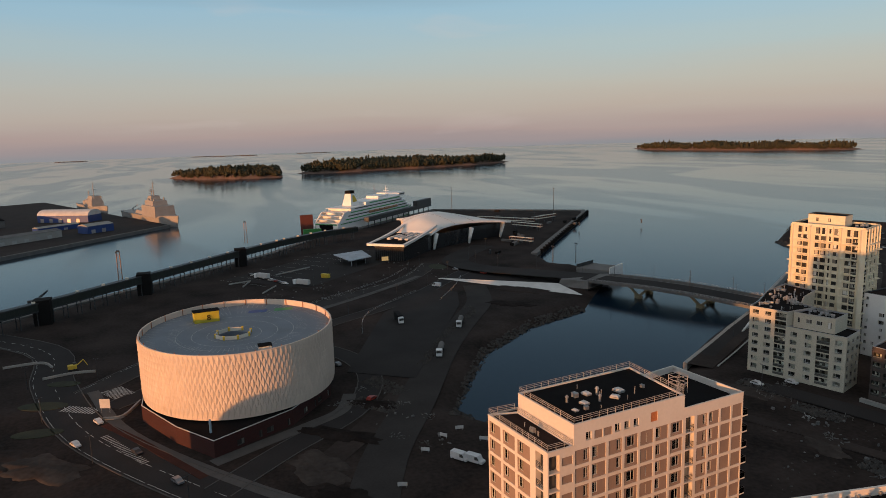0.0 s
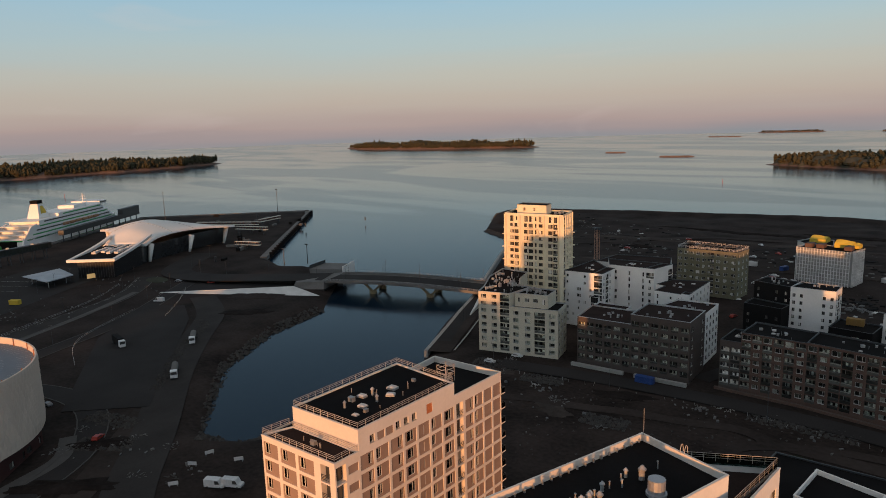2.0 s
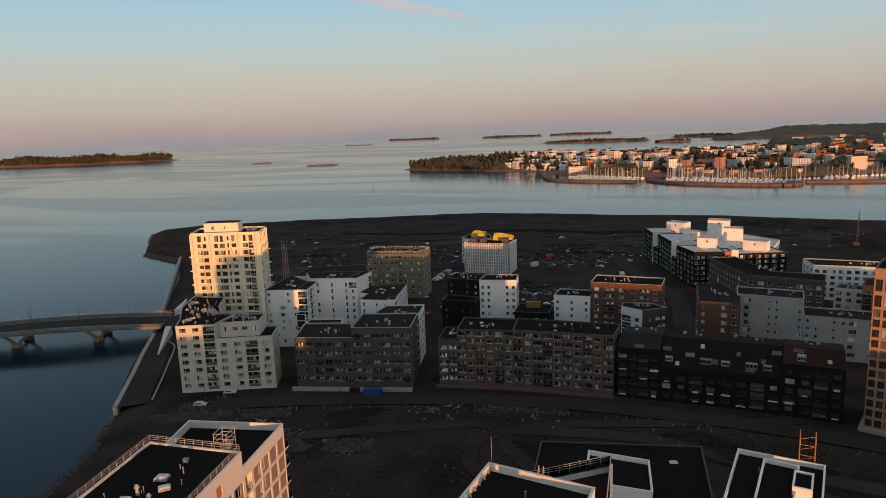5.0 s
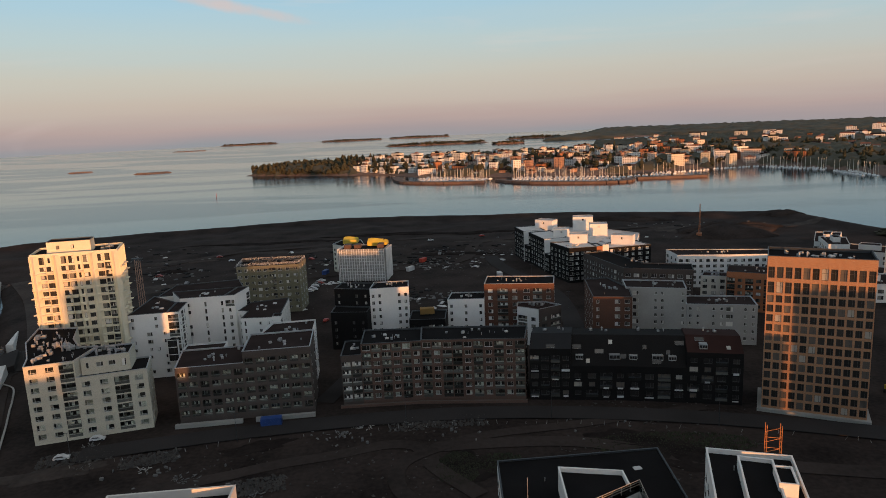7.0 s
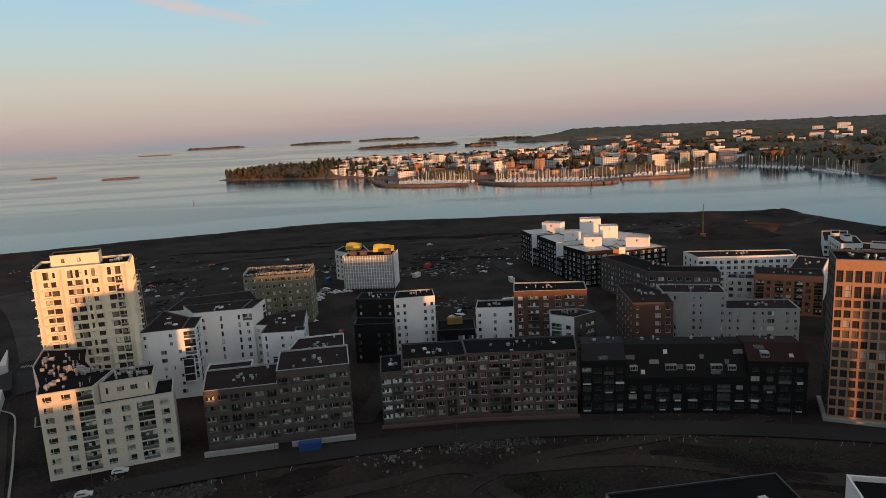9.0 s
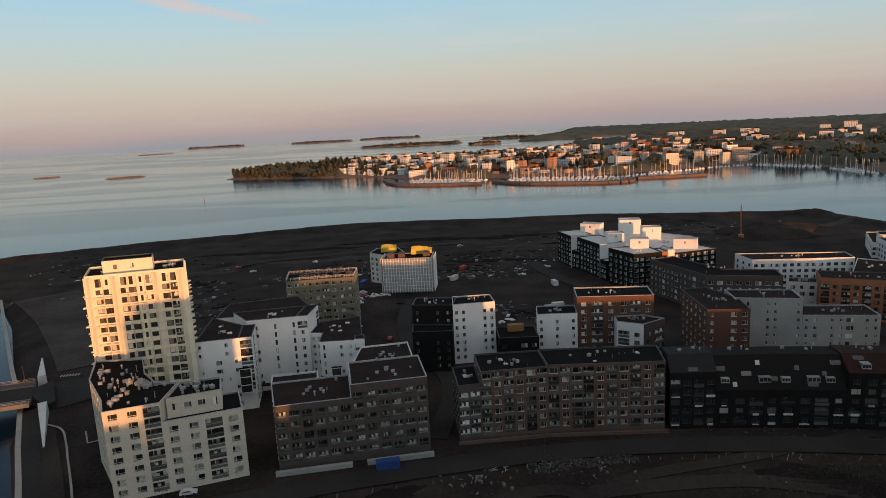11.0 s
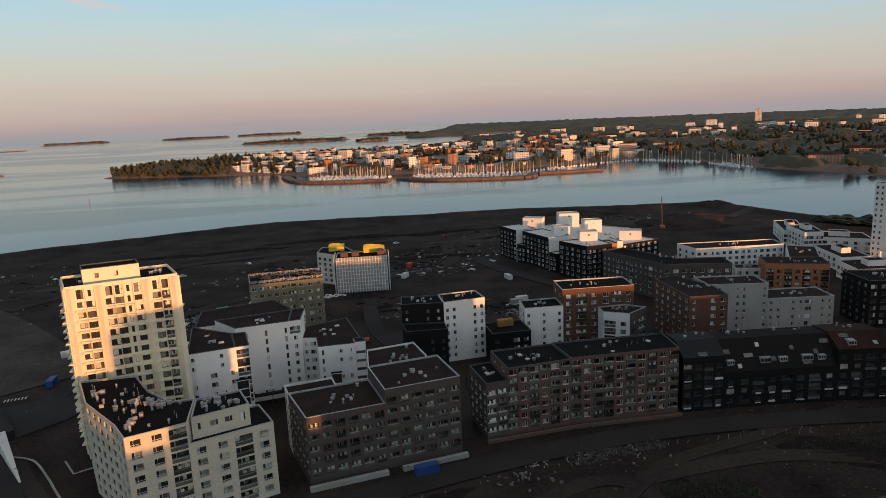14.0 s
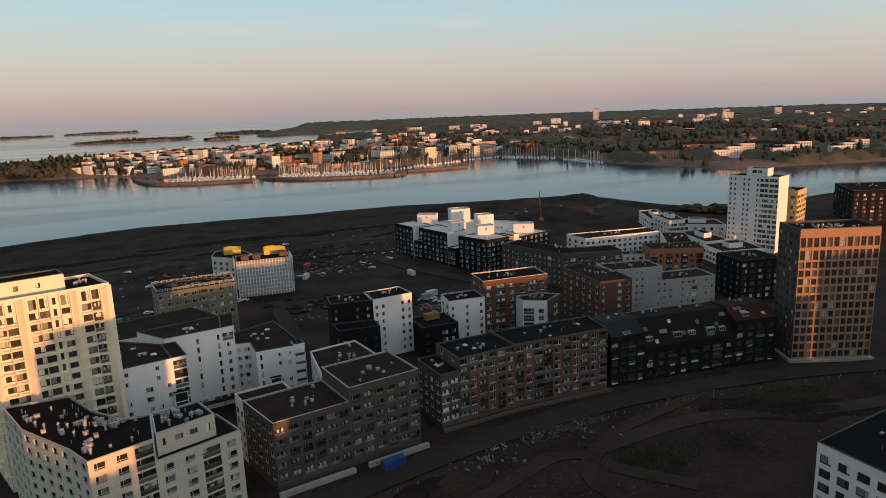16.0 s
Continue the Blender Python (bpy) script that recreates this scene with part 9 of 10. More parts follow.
def opposite_town():
    rnd = random.Random(12)
    placed = []

    def put(x, y, L, W, h, rz, wall_i=None, pitched=False, gap=0.62):
        for px, py, pl in placed:
            if math.hypot(px - x, py - y) < (L + pl) * gap:
                return
        z = float(opposite_height(np.array([float(x)]), np.array([float(y)]))[0])
        if z < SEA + 1.5:
            return
        placed.append((x, y, L))
        m, word = FAR_WALLS[rnd.randrange(len(FAR_WALLS)) if wall_i is None else wall_i]
        rm = rnd.choice((FELT, FELT_BROWN, FELT_BROWN, FAR_ROOF)) if not pitched else rnd.choice((FAR_ROOF, FELT_BROWN, SLATE))
        far_house(x, y, z, rz, L, W, h, m, rm, f"{word} {'gabled house' if pitched else 'flat-roofed apartment house'} across the bay among trees", 1, pitched)

    # stepped white houses on the slope behind the wooded point
    for k in range(9):
        put(-215 + k * 20, 1362 - k * 13, 15, 13, 8 + 3 * (k % 3), -38, 0)
        put(-200 + k * 20, 1392 - k * 12, 15, 14, 14 + 3 * (k % 2), -38, 0)
        put(-180 + k * 21, 1425 - k * 12, 17, 14, 21 + 4 * (k % 2), -38, 0)
        if k % 2:
            put(-150 + k * 22, 1462 - k * 12, 22, 15, 26, -38, (0, 1, 3)[k % 3])
    for _ in range(1500):
        x = rnd.uniform(-60, 560)
        y = rnd.uniform(1050, 1640)
        low = y < 1190 - 0.1 * x
        if sum(L > 0 for _, _, L in placed) > 250:
            break
        put(x, y, rnd.choice((10, 13, 16)) if low else rnd.choice((14, 18, 24, 32)), rnd.uniform(9, 13), rnd.choice((4, 6, 7)) if low else rnd.choice((9, 12, 12, 15, 18, 20)), rnd.choice((-30, -25, 60, 15)), None, low and rnd.random() < 0.5)
    for x, y, L, h in ((395, 1230, 60, 14), (470, 1260, 70, 15), (560, 1300, 60, 12), (330, 1300, 50, 18), (620, 1290, 40, 12)):
        put(x, y, L, 14, h, -20, 1, gap=0.5)
    stand = []
    for _ in range(170):
        stand.append((rnd.uniform(640, 1700), rnd.uniform(720, 1900), rnd.choice((12, 16, 22, 30)), 11, rnd.choice((6, 7, 9, 12)), rnd.choice((-30, 60, -50)), rnd.randrange(5)))
    for _ in range(80):
        stand.append((rnd.uniform(500, 2600), rnd.uniform(1500, 2350), rnd.choice((14, 20, 30)), 12, rnd.choice((14, 17, 20)), rnd.choice((-30, 60)), rnd.choice((0, 0, 1))))
    far_stand(stand)
    for k in range(10):
        put(690 + k * 26, 800 - k * 11 + (k % 3) * 12, 20, 13, 14 + 3 * (k % 3), -30, (0, 0, 1)[k % 3])
    for x, y, L, h in ((720, 900, 70, 15), (830, 860, 40, 12), (640, 880, 44, 12)):
        put(x, y, L, 15, h, -24, 3, True, gap=0.4)
    # a few high blocks far inland
    for x, y, L, h, m in ((1500, 2250, 22, 52, 1), (1250, 2150, 34, 28, 0), (1900, 2000, 24, 34, 1), (2050, 1900, 24, 34, 1), (1120, 2050, 26, 24, 0), (1700, 1800, 34, 28, 0), (1640, 1850, 22, 28, 0), (900, 2080, 30, 22, 0), (780, 1980, 30, 20, 1), (2300, 1500, 26, 30, 0)):
        put(x, y, L, 16, h, -35, m, gap=0.1)


opposite_town()


def boat_model():
    t = thing("sailing_boat", 0, 0, SEA, "moored white sailing boat with a bare mast", "boat", "boats in the marina")
    bm = bmesh.new()
    prism(bm, [(-4.5, -1.2), (1, -1.6), (3.5, -0.9), (5.2, 0), (3.5, 0.9), (1, 1.6), (-4.5, 1.2)], -0.4, 1.2)
    prism(bm, [(-2.5, -0.9), (1.5, -0.9), (2.2, 0), (1.5, 0.9), (-2.5, 0.9)], 1.2, 1.9)
    part("hull", bm, SHIP_WHITE, t)
    bm = bmesh.new()
    beam(bm, (0.8, 0, 1.2), (0.8, 0, 17.5), 0.3, 5, r2=0.2)
    beam(bm, (0.8, 0, 2.8), (-3.6, 0, 2.9), 0.14, 5)
    beam(bm, (0.8, -0.9, 8.5), (0.8, 0.9, 8.5), 0.07)
    part("mast", bm, CREAM, t)
    return t


def motor_boat_model():
    t = thing("motor_boat", 0, 0, SEA, "moored white motor boat", "boat", "boats in the marina")
    bm = bmesh.new()
    prism(bm, [(-4, -1.5), (2, -1.6), (4.6, 0), (2, 1.6), (-4, 1.5)], -0.3, 1.5)
    part("hull", bm, SHIP_WHITE, t)
    bm = bmesh.new()
    prism(bm, [(-2, -1.1), (1.2, -1.1), (2, 0), (1.2, 1.1), (-2, 1.1)], 1.5, 3.0)
    part("cabin", bm, FELT_WHITE, t)
    return t


def marina():
    rnd = random.Random(33)
    sail, motor = boat_model(), motor_boat_model()
    # breakwaters
    for pts, lab in (([(-90, 1200), (-66, 1105), (-8, 1064), (66, 1050)], "stone breakwater in front of the boat harbour"), ([(88, 1066), (136, 1008), (253, 970), (280, 1010)], "stone breakwater in front of the boat harbour"),
                     ([(290, 1012), (340, 1010), (389, 1012)], "floating pier of the boat harbour")):
        bm = bmesh.new()
        p = curve(pts, 6)
        for a, b in zip(p, p[1:]):
            d = (Vector(b) - Vector(a)).normalized()
            n = Vector((-d.y, d.x)) * 7
            prism(bm, [tuple(Vector(a) - n), tuple(Vector(b) - n), tuple(Vector(b) + n), tuple(Vector(a) + n)], -5, 0.2)
        tagged(new("breakwater", mesh_of(bm, "breakwater", SHORE)), lab, "breakwater", kind="structure")
    lines = [((-40, 1130), (66, 1072)), ((-44, 1160), (70, 1092)), ((-30, 1180), (80, 1112)), ((110, 1078), (250, 1000)), ((112, 1098), (270, 1024)), ((120, 1116), (290, 1048)), ((290, 1060), (365, 1075)), ((330, 1090), (430, 1120)),
             ((440, 1135), (520, 1150)), ((530, 1150), (585, 1060)), ((520, 1140), (575, 1040)), ((590, 1010), (582, 920)), ((575, 1020), (570, 930))]
    first = [True, True]
    for a, b in lines:
        n = int((Vector(b) - Vector(a)).length / 6.2)
        for i in range(n):
            p = Vector(a).lerp(Vector(b), (i + rnd.random() * 0.6) / n)
            k = 0 if rnd.random() < 0.62 else 1
            m = pose(p.x, p.y, SEA, 0, 0, rnd.choice((55, 60, 235, 240)))
            if first[k]:
                (sail, motor)[k].matrix_basis = m
                first[k] = False
            else:
                copy_thing((sail, motor)[k], m)


marina()
rnd_trees = random.Random(71)
spots = []
for _ in range(1300):
    k = rnd_trees.random()
    x, y = -435 + 400 * k + rnd_trees.uniform(-10, 25), 1425 - 175 * min(k, 0.45) + 60 * max(0, k - 0.45) + rnd_trees.uniform(-12, 170)
    z = float(opposite_height(np.array([x]), np.array([y]))[0])
    if z > SEA + 1:
        spots.append((x, y, z))
for _ in range(3200):
    x, y = rnd_trees.uniform(-160, 1500), rnd_trees.uniform(700, 1650)
    z = float(opposite_height(np.array([x]), np.array([y]))[0])
    if z > SEA + 1.2 and float(rough_noise(np.array([x]), np.array([y]), 0.02, 1.0)[0]) > -0.15:
        spots.append((x, y, z))
forest("forest", spots, LEAF, "leafy trees on the wooded point and among the houses", 5, (12, 22))


# ---------------------------------------------------------------- vehicles and site clutter
def car_model(name, label, L, W, H, paint, van=False):
    t = thing(name, 0, 0, 0, label, "van" if van else "car", "parked vehicles")
    bm = bmesh.new()
    if van:
        pr = [(-L / 2, 0.45), (L / 2, 0.45), (L / 2, 1.1), (L / 2 - 0.9, 1.35), (L / 2 - 1.5, H), (-L / 2, H)]
    else:
        pr = [(-L / 2, 0.4), (L / 2, 0.4), (L / 2, 0.85), (L * 0.26, 1.0), (L * 0.1, H), (-L * 0.3, H), (-L * 0.44, 1.0), (-L / 2, 0.95)]
    a = [bm.verts.new((x, -W / 2, z)) for x, z in pr]
    b = [bm.verts.new((x, W / 2, z)) for x, z in pr]
    bm.faces.new(a)
    bm.faces.new(b[::-1])
    for i in range(len(pr)):
        j = (i + 1) % len(pr)
        bm.faces.new((a[j], a[i], b[i], b[j]))
    part("body", bm, paint, t)
    bm = bmesh.new()
    for s in (-1, 1):
        y = s * (W / 2 + 0.01)
        q = [(L * 0.2, 1.02), (L * 0.08, H - 0.12), (-L * 0.28, H - 0.12), (-L * 0.4, 1.02)] if not van else [(L / 2 - 1.0, 1.35), (L / 2 - 1.5, H - 0.2), (L / 2 - 2.4, H - 0.2), (L / 2 - 2.4, 1.35)]
        bm.faces.new([bm.verts.new((x, y, z)) for x, z in (q if s < 0 else q[::-1])])
    part("side_glazing", bm, FRAME_DARK, t)
    for x in (-L * 0.32, L * 0.32):
        for s in (-1, 1):
            bm = bmesh.new()
            beam(bm, (x, s * (W / 2 - 0.22), 0.33), (x, s * (W / 2 + 0.02), 0.33), 0.33, 10)
            part("wheel", bm, TYRE, t)
    return t


def truck(x, y, rz, label, tank, box_m):
    t = thing("truck", x, y, 0.34, label, "truck", "parked trucks", rz=rz)
    bm = bmesh.new()
    box(bm, 4.2, -1.25, 0.6, 6.4, 1.25, 3.4)
    cab = part("cab", bm, SHIP_WHITE, t)
    bm = bmesh.new()
    box(bm, 6.4, -1.1, 1.9, 6.43, 1.1, 3.0)
    part("windscreen", bm, FRAME_DARK, cab)
    bm = bmesh.new()
    if tank:
        beam(bm, (-6.2, 0, 2.1), (3.8, 0, 2.1), 1.25, 14)
    else:
        box(bm, -6.2, -1.27, 1.1, 3.8, 1.27, 3.9)
    part("tank" if tank else "load_box", bm, box_m, t)
    bm = bmesh.new()
    box(bm, -6.2, -0.5, 0.7, 6.2, 0.5, 1.0)
    part("chassis", bm, DARK_STEEL, t)
    for wx in (-5, -3.7, 2.6, 5.3):
        for s in (-1, 1):
            bm = bmesh.new()
            beam(bm, (wx, s * 0.85, 0.5), (wx, s * 1.24, 0.5), 0.5, 10)
            part("wheel", bm, TYRE, t)


truck(-146.5, 86.0, -25, "white cab tanker truck parked on the track", True, CONCRETE_DARK)
truck(-183.5, 109.6, -27, "white tank truck parked on the track", True, CONCRETE_DARK)
truck(-203.0, 84.0, -4, "dark lorry parked on the lot", False, BLACK_BRICK)
truck(-312.5, 51.5, 220, "truck with a white box body on the yard", False, FELT_WHITE)
truck(-346, 30, 220, "white truck waiting on the yard", False, FELT_WHITE)


def digger(x, y, rz):
    t = thing("excavator", x, y, 0.3, "orange excavator on the building ground", "excavator", rz=rz)
    bm = bmesh.new()
    box(bm, -1.8, -1.2, 1.1, 1.6, 1.2, 2.6)
    part("body", bm, YELLOW, t)
    bm = bmesh.new()
    box(bm, 0.2, 0.2, 2.6, 1.5, 1.2, 3.4)
    part("cab", bm, FRAME_DARK, t)
    bm = bmesh.new()
    for s in (-1, 1):
        box(bm, -2, s * 1.0 - 0.3, 0, 2, s * 1.0 + 0.3, 1.0)
    part("crawler_track", bm, TYRE, t)
    bm = bmesh.new()
    beam(bm, (1.4, -0.3, 2.2), (4.2, -0.3, 4.4), 0.25)
    beam(bm, (4.2, -0.3, 4.4), (5.6, -0.3, 1.6), 0.2)
    part("arm", bm, YELLOW, t)


digger(190, 214, 30)

PAINTS = [(mat("white_car_paint", (0.6, 0.6, 0.6), 0.35), "white"), (mat("dark_car_paint", (0.03, 0.03, 0.035), 0.3), "dark"), (mat("grey_car_paint", (0.2, 0.2, 0.21), 0.35), "grey"), (mat("red_car_paint", (0.3, 0.03, 0.02), 0.35), "red")]
CARS = [car_model("car", f"parked {w} passenger car", 4.4, 1.8, 1.5, m) for m, w in PAINTS]
VAN = car_model("van", "parked white delivery van", 5.6, 2.1, 2.5, PAINTS[0][0], True)
rnd_cars = random.Random(8)
places = []
for k in range(14):
    places.append((-362 + k * 3.1, 24 + k * 1.4, 45))
for k in range(9):
    places.append((-38 + rnd_cars.uniform(-1, 1), 372 + k * 3.2, 5))
for k in range(13):
    p = (92 - 0.2 * k, 262 + k * 6.6)
    places.append((p[0] + 2 * (p[1] > 330), p[1], 88 if p[1] < 350 else 105))
for x, y, r in ((-313, 157, 40), (-292, 169, 40), (-300, 172, 40), (-96, -30, 28), (-126, -44, 28), (-72, -18, 28), (-150, 42, 200), (-108, 46, 130), (-64, 178, 18), (-60, 190, 15), (-100, 340, 30), (-88, 352, 30),
                (-70, 390, 10), (30, 470, 80), (-120, 470, 30), (20, 520, 10), (170, 232, 160), (182, 226, 150), (60, 540, 30), (-20, 300, 85), (-16, 312, 85)):
    places.append((x, y, r))
for k in range(8):
    places.append((rnd_cars.uniform(-180, 60), rnd_cars.uniform(400, 500), rnd_cars.uniform(0, 360)))
used = set()
for i, (x, y, r) in enumerate(places):
    c = rnd_cars.randrange(4) if rnd_cars.random() < 0.8 else 0
    z = max(0.1, float(ground_height(np.array([float(x)]), np.array([float(y)]))[0]) + 0.05)
    z = 0.55 if 255 < y < 390 and 80 < x < 110 else z
    if c not in used:
        CARS[c].matrix_basis = pose(x, y, z, 0, 0, r)
        used.add(c)
    else:
        copy_thing(CARS[c], pose(x, y, z, 0, 0, r))
for c in range(4):
    if c not in used:
        CARS[c].matrix_basis = pose(-50, 185 - c * 3, 0.3, 0, 0, 12)
VAN.matrix_basis = pose(-53.5, 58.5, 0.1, 0, 0, 35)
for x, y, r in ((-50.2, 61.8, 35), (-270, 128, 220)):
    copy_thing(VAN, pose(x, y, 0.1, 0, 0, r))


def container(x, y, z, rz, m, label, L=6.0):
    t = thing("container", x, y, z, label, "container", "site containers", rz=rz)
    bm = bmesh.new()
    box(bm, -L / 2, -1.2, 0.1, L / 2, 1.2, 2.7)
    for k in range(int(L / 0.4)):
        for s in (-1, 1):
            xx = -L / 2 + 0.2 + k * 0.4
            box(bm, xx, min(s * 1.201, s * 1.25), 0.25, xx + 0.18, max(s * 1.201, s * 1.25), 2.5)
    part("shell", bm, m, t)
    bm = bmesh.new()
    for y0 in (-1.15, 0.03):
        box(bm, L / 2 + 0.01, y0, 0.2, L / 2 + 0.07, y0 + 1.1, 2.6)
    part("door", bm, m, t)


container(-8.0, 198.6, 0.1, 10, BLUE_PAINT, "bright blue site container beside the garden wall", 6.5)
container(-330, 70, 0.06, 40, YELLOW, "yellow site container on the yard")
for x, y, r, m, w in ((-135.2, 297.0, 92, BLUE_PAINT, "blue"), (-140, 330, 30, FELT_WHITE, "white"), (-136, 345, 30, STEEL, "grey"), (-60, 420, 10, FELT_WHITE, "white"), (-40, 418, 80, BLUE_PAINT, "blue"),
                      (36, 279, 5, mat("dull_ochre_board", (0.24, 0.14, 0.04)), "ochre"), (-75, 372, 15, FELT_WHITE, "white"), (-84, 378, 15, GREEN_PAINT, "green"), (14, 420, 60, FELT_WHITE, "white"), (20, 446, 60, RED_PAINT, "red"), (70, 396, 100, FELT_WHITE, "white"), (60, 346, 10, STEEL, "grey"),
                      (64, 350, 10, FELT_WHITE, "white")):
    z = 12.0 if (x, y) == (36, 279) else max(0.1, float(ground_height(np.array([float(x)]), np.array([float(y)]))[0]))
    container(x, y, z, r, m, f"{w} site container on the building ground")


def scrap_heap(x, y, r, n, seed, label):
    """Planks, sheets and bags left in a heap."""
    rnd = random.Random(seed)
    bm = bmesh.new()
    for _ in range(n):
        a, d = rnd.uniform(0, 6.3), r * math.sqrt(rnd.random())
        p = Vector((d * math.cos(a), d * math.sin(a), rnd.uniform(0, 0.6) * (1 - d / r)))
        b = rnd.uniform(0, 6.3)
        l = rnd.uniform(0.3, 1.5)
        beam(bm, p, p + Vector((l * math.cos(b), l * math.sin(b), rnd.uniform(0, 0.4))), rnd.uniform(0.05, 0.2))
    z = max(0.0, float(ground_height(np.array([float(x)]), np.array([float(y)]))[0]))
    ob = new("scrap_heap", mesh_of(bm, "scrap_heap", rnd.choice((CONCRETE_DARK, CONCRETE_DARK, CONCRETE, ROCK))))
    ob.location = (x, y, z)
    tagged(ob, label, "scrap heap", kind="stuff")


for k, (x, y, r, n) in enumerate(((-22, 166, 6, 60), (-36, 171, 3, 25), (0, 158, 4, 30), (22, 197, 6, 40), (35, 199, 5, 40), (-54, 172, 5, 40), (-140, 352, 10, 70), (-95, 360, 12, 90), (-70, 352, 8, 60), (-20, 436, 14, 90), (40, 428, 16, 90),
                                   (70, 470, 18, 80), (-150, 430, 15, 60), (150, 520, 20, 60), (-200, 470, 12, 40), (-120, 46, 5, 40), (-100, 56, 5, 40), (-86, 60, 4, 30), (-108, 34, 5, 40), (60, 330, 6, 60), (56, 318, 5, 50), (-240, 500, 14, 40),
                                   (0, 500, 22, 60), (110, 196, 4, 20), (-60, 186, 4, 30), (-76, 46, 5, 40), (-66, 52, 4, 30))):
    scrap_heap(x, y, r * 0.6, int(n * 0.5), 200 + k, "heap of planks, sheets and scrap on bare ground")

# small street trees and posts along the new street
rnd_posts = random.Random(3)
bm = bmesh.new()
line = curve([(-58, 174), (-20, 186), (30, 196), (75, 198), (130, 191), (176, 180)], 16)
for i, p in enumerate(line):
    if rnd_posts.random() < 0.6:
        y = p[1] - 2 + rnd_posts.uniform(-.6, .6)
        beam(bm, (p[0], y, 0.2), (p[0] + rnd_posts.uniform(-.5, .5), y + rnd_posts.uniform(-.4, .4), rnd_posts.uniform(0.9, 1.7)), 0.07)
tagged(new("marker_posts", mesh_of(bm, "marker_posts", CONCRETE)), "row of pale marker posts along the street", "posts", kind="stuff")


# sea marks
for x, y in ((-330, 980), (-1100, 300)):
    t = thing("sea_mark", x, y, SEA, "slim sea mark standing in the water", "sea mark")
    bm = bmesh.new()
    beam(bm, (0, 0, -1), (0, 0, 7), 0.4, 6, r2=0.2)
    part("spar", bm, RED_PAINT, t)


# ---------------------------------------------------------------- unseen town blocks behind, added to shade houses and ground
def shade_block(poly, h, label, m=GREY_RENDER):
    simple_house(label, [(poly, h, m, {})], int(abs(poly[0][0]) + 300))


def rect(x0, y0, x1, y1):
    return [(x0, y0), (x1, y0), (x1, y1), (x0, y1)]


for r, h in ((rect(132, 84, 207, 98), 28.5), (rect(219, 78, 262, 94), 43.5), (rect(264, 70, 330, 90), 28), (rect(335, 60, 400, 84), 24), (rect(108, -92, 150, -74), 26.4), (rect(152, -92, 192, -74), 40), (rect(50, -92, 76, -74), 31.6),
             (rect(78, -92, 106, -74), 26), (rect(194, -92, 290, -72), 35), (rect(-330, -176, -240, -156), 20), (rect(-236, -176, -150, -156), 20), (rect(-148, -176, -104, -156), 17),
             (rect(-440, -240, -340, -215), 22), (rect(313, -80, 420, -60), 33), (rect(-2, -158, 66, -140), 23)):
    shade_block(r, h, "grey rendered town house standing behind the harbour")



def shade_hall():
    """An unseen hall, added so its softly curved roof shadows the parking house."""
    t = thing("hall", -28, -95, 0, "unseen grey hall added for its curved shadow on the parking house", "hall")
    line = [(-18.6, 0), (-18.6, 8.6), (-17.4, 11.0), (-15.6, 13.2), (-13.4, 15.2), (-11.2, 16.7), (-8.6, 17.9), (-5, 19.2), (0, 20.6), (7, 21.8), (18, 22.2), (18, 0)]
    bm = bmesh.new()
    f, b = [bm.verts.new((x, -4, z)) for x, z in line], [bm.verts.new((x, 4, z)) for x, z in line]
    bm.faces.new(f)
    bm.faces.new(b[::-1])
    part("gable_wall", bm, GREY_RENDER, t)
    bm = bmesh.new()
    f, b = [bm.verts.new((x, -4, z)) for x, z in line], [bm.verts.new((x, 4, z)) for x, z in line]
    for i in range(len(line) - 1):
        bm.faces.new((f[i + 1], f[i], b[i], b[i + 1]))
    part("roof", bm, ZINC, t)


shade_hall()

# rough grass on the bare lot before the street
def grass_patch(x, y, rx, ry, n, seed):
    rnd = random.Random(seed)
    bm = bmesh.new()
    for _ in range(n):
        a, d = rnd.uniform(0, 6.3), math.sqrt(rnd.random())
        px, py = x + rx * d * math.cos(a), y + ry * d * math.sin(a)
        z = 0.1
        h, w = rnd.uniform(0.2, 0.6), rnd.uniform(0.15, 0.45)
        top = bm.verts.new((px + rnd.uniform(-.2, .2), py + rnd.uniform(-.2, .2), z + h))
        ring = [bm.verts.new((px + w * math.cos(q), py + w * math.sin(q), z - 0.05)) for q in (0, 1.6, 3.1, 4.7)]
        for i in range(4):
            bm.faces.new((ring[i], ring[(i + 1) % 4], top))
    tagged(new("grass", mesh_of(bm, "grass", GRASS)), "sparse dull grass and weeds on bare fill", "grass", kind="stuff")


grass_patch(52, 170, 6, 9, 1200, 1)
grass_patch(64, 172, 7, 6, 500, 2)
grass_patch(112, 182, 24, 7, 1200, 3)


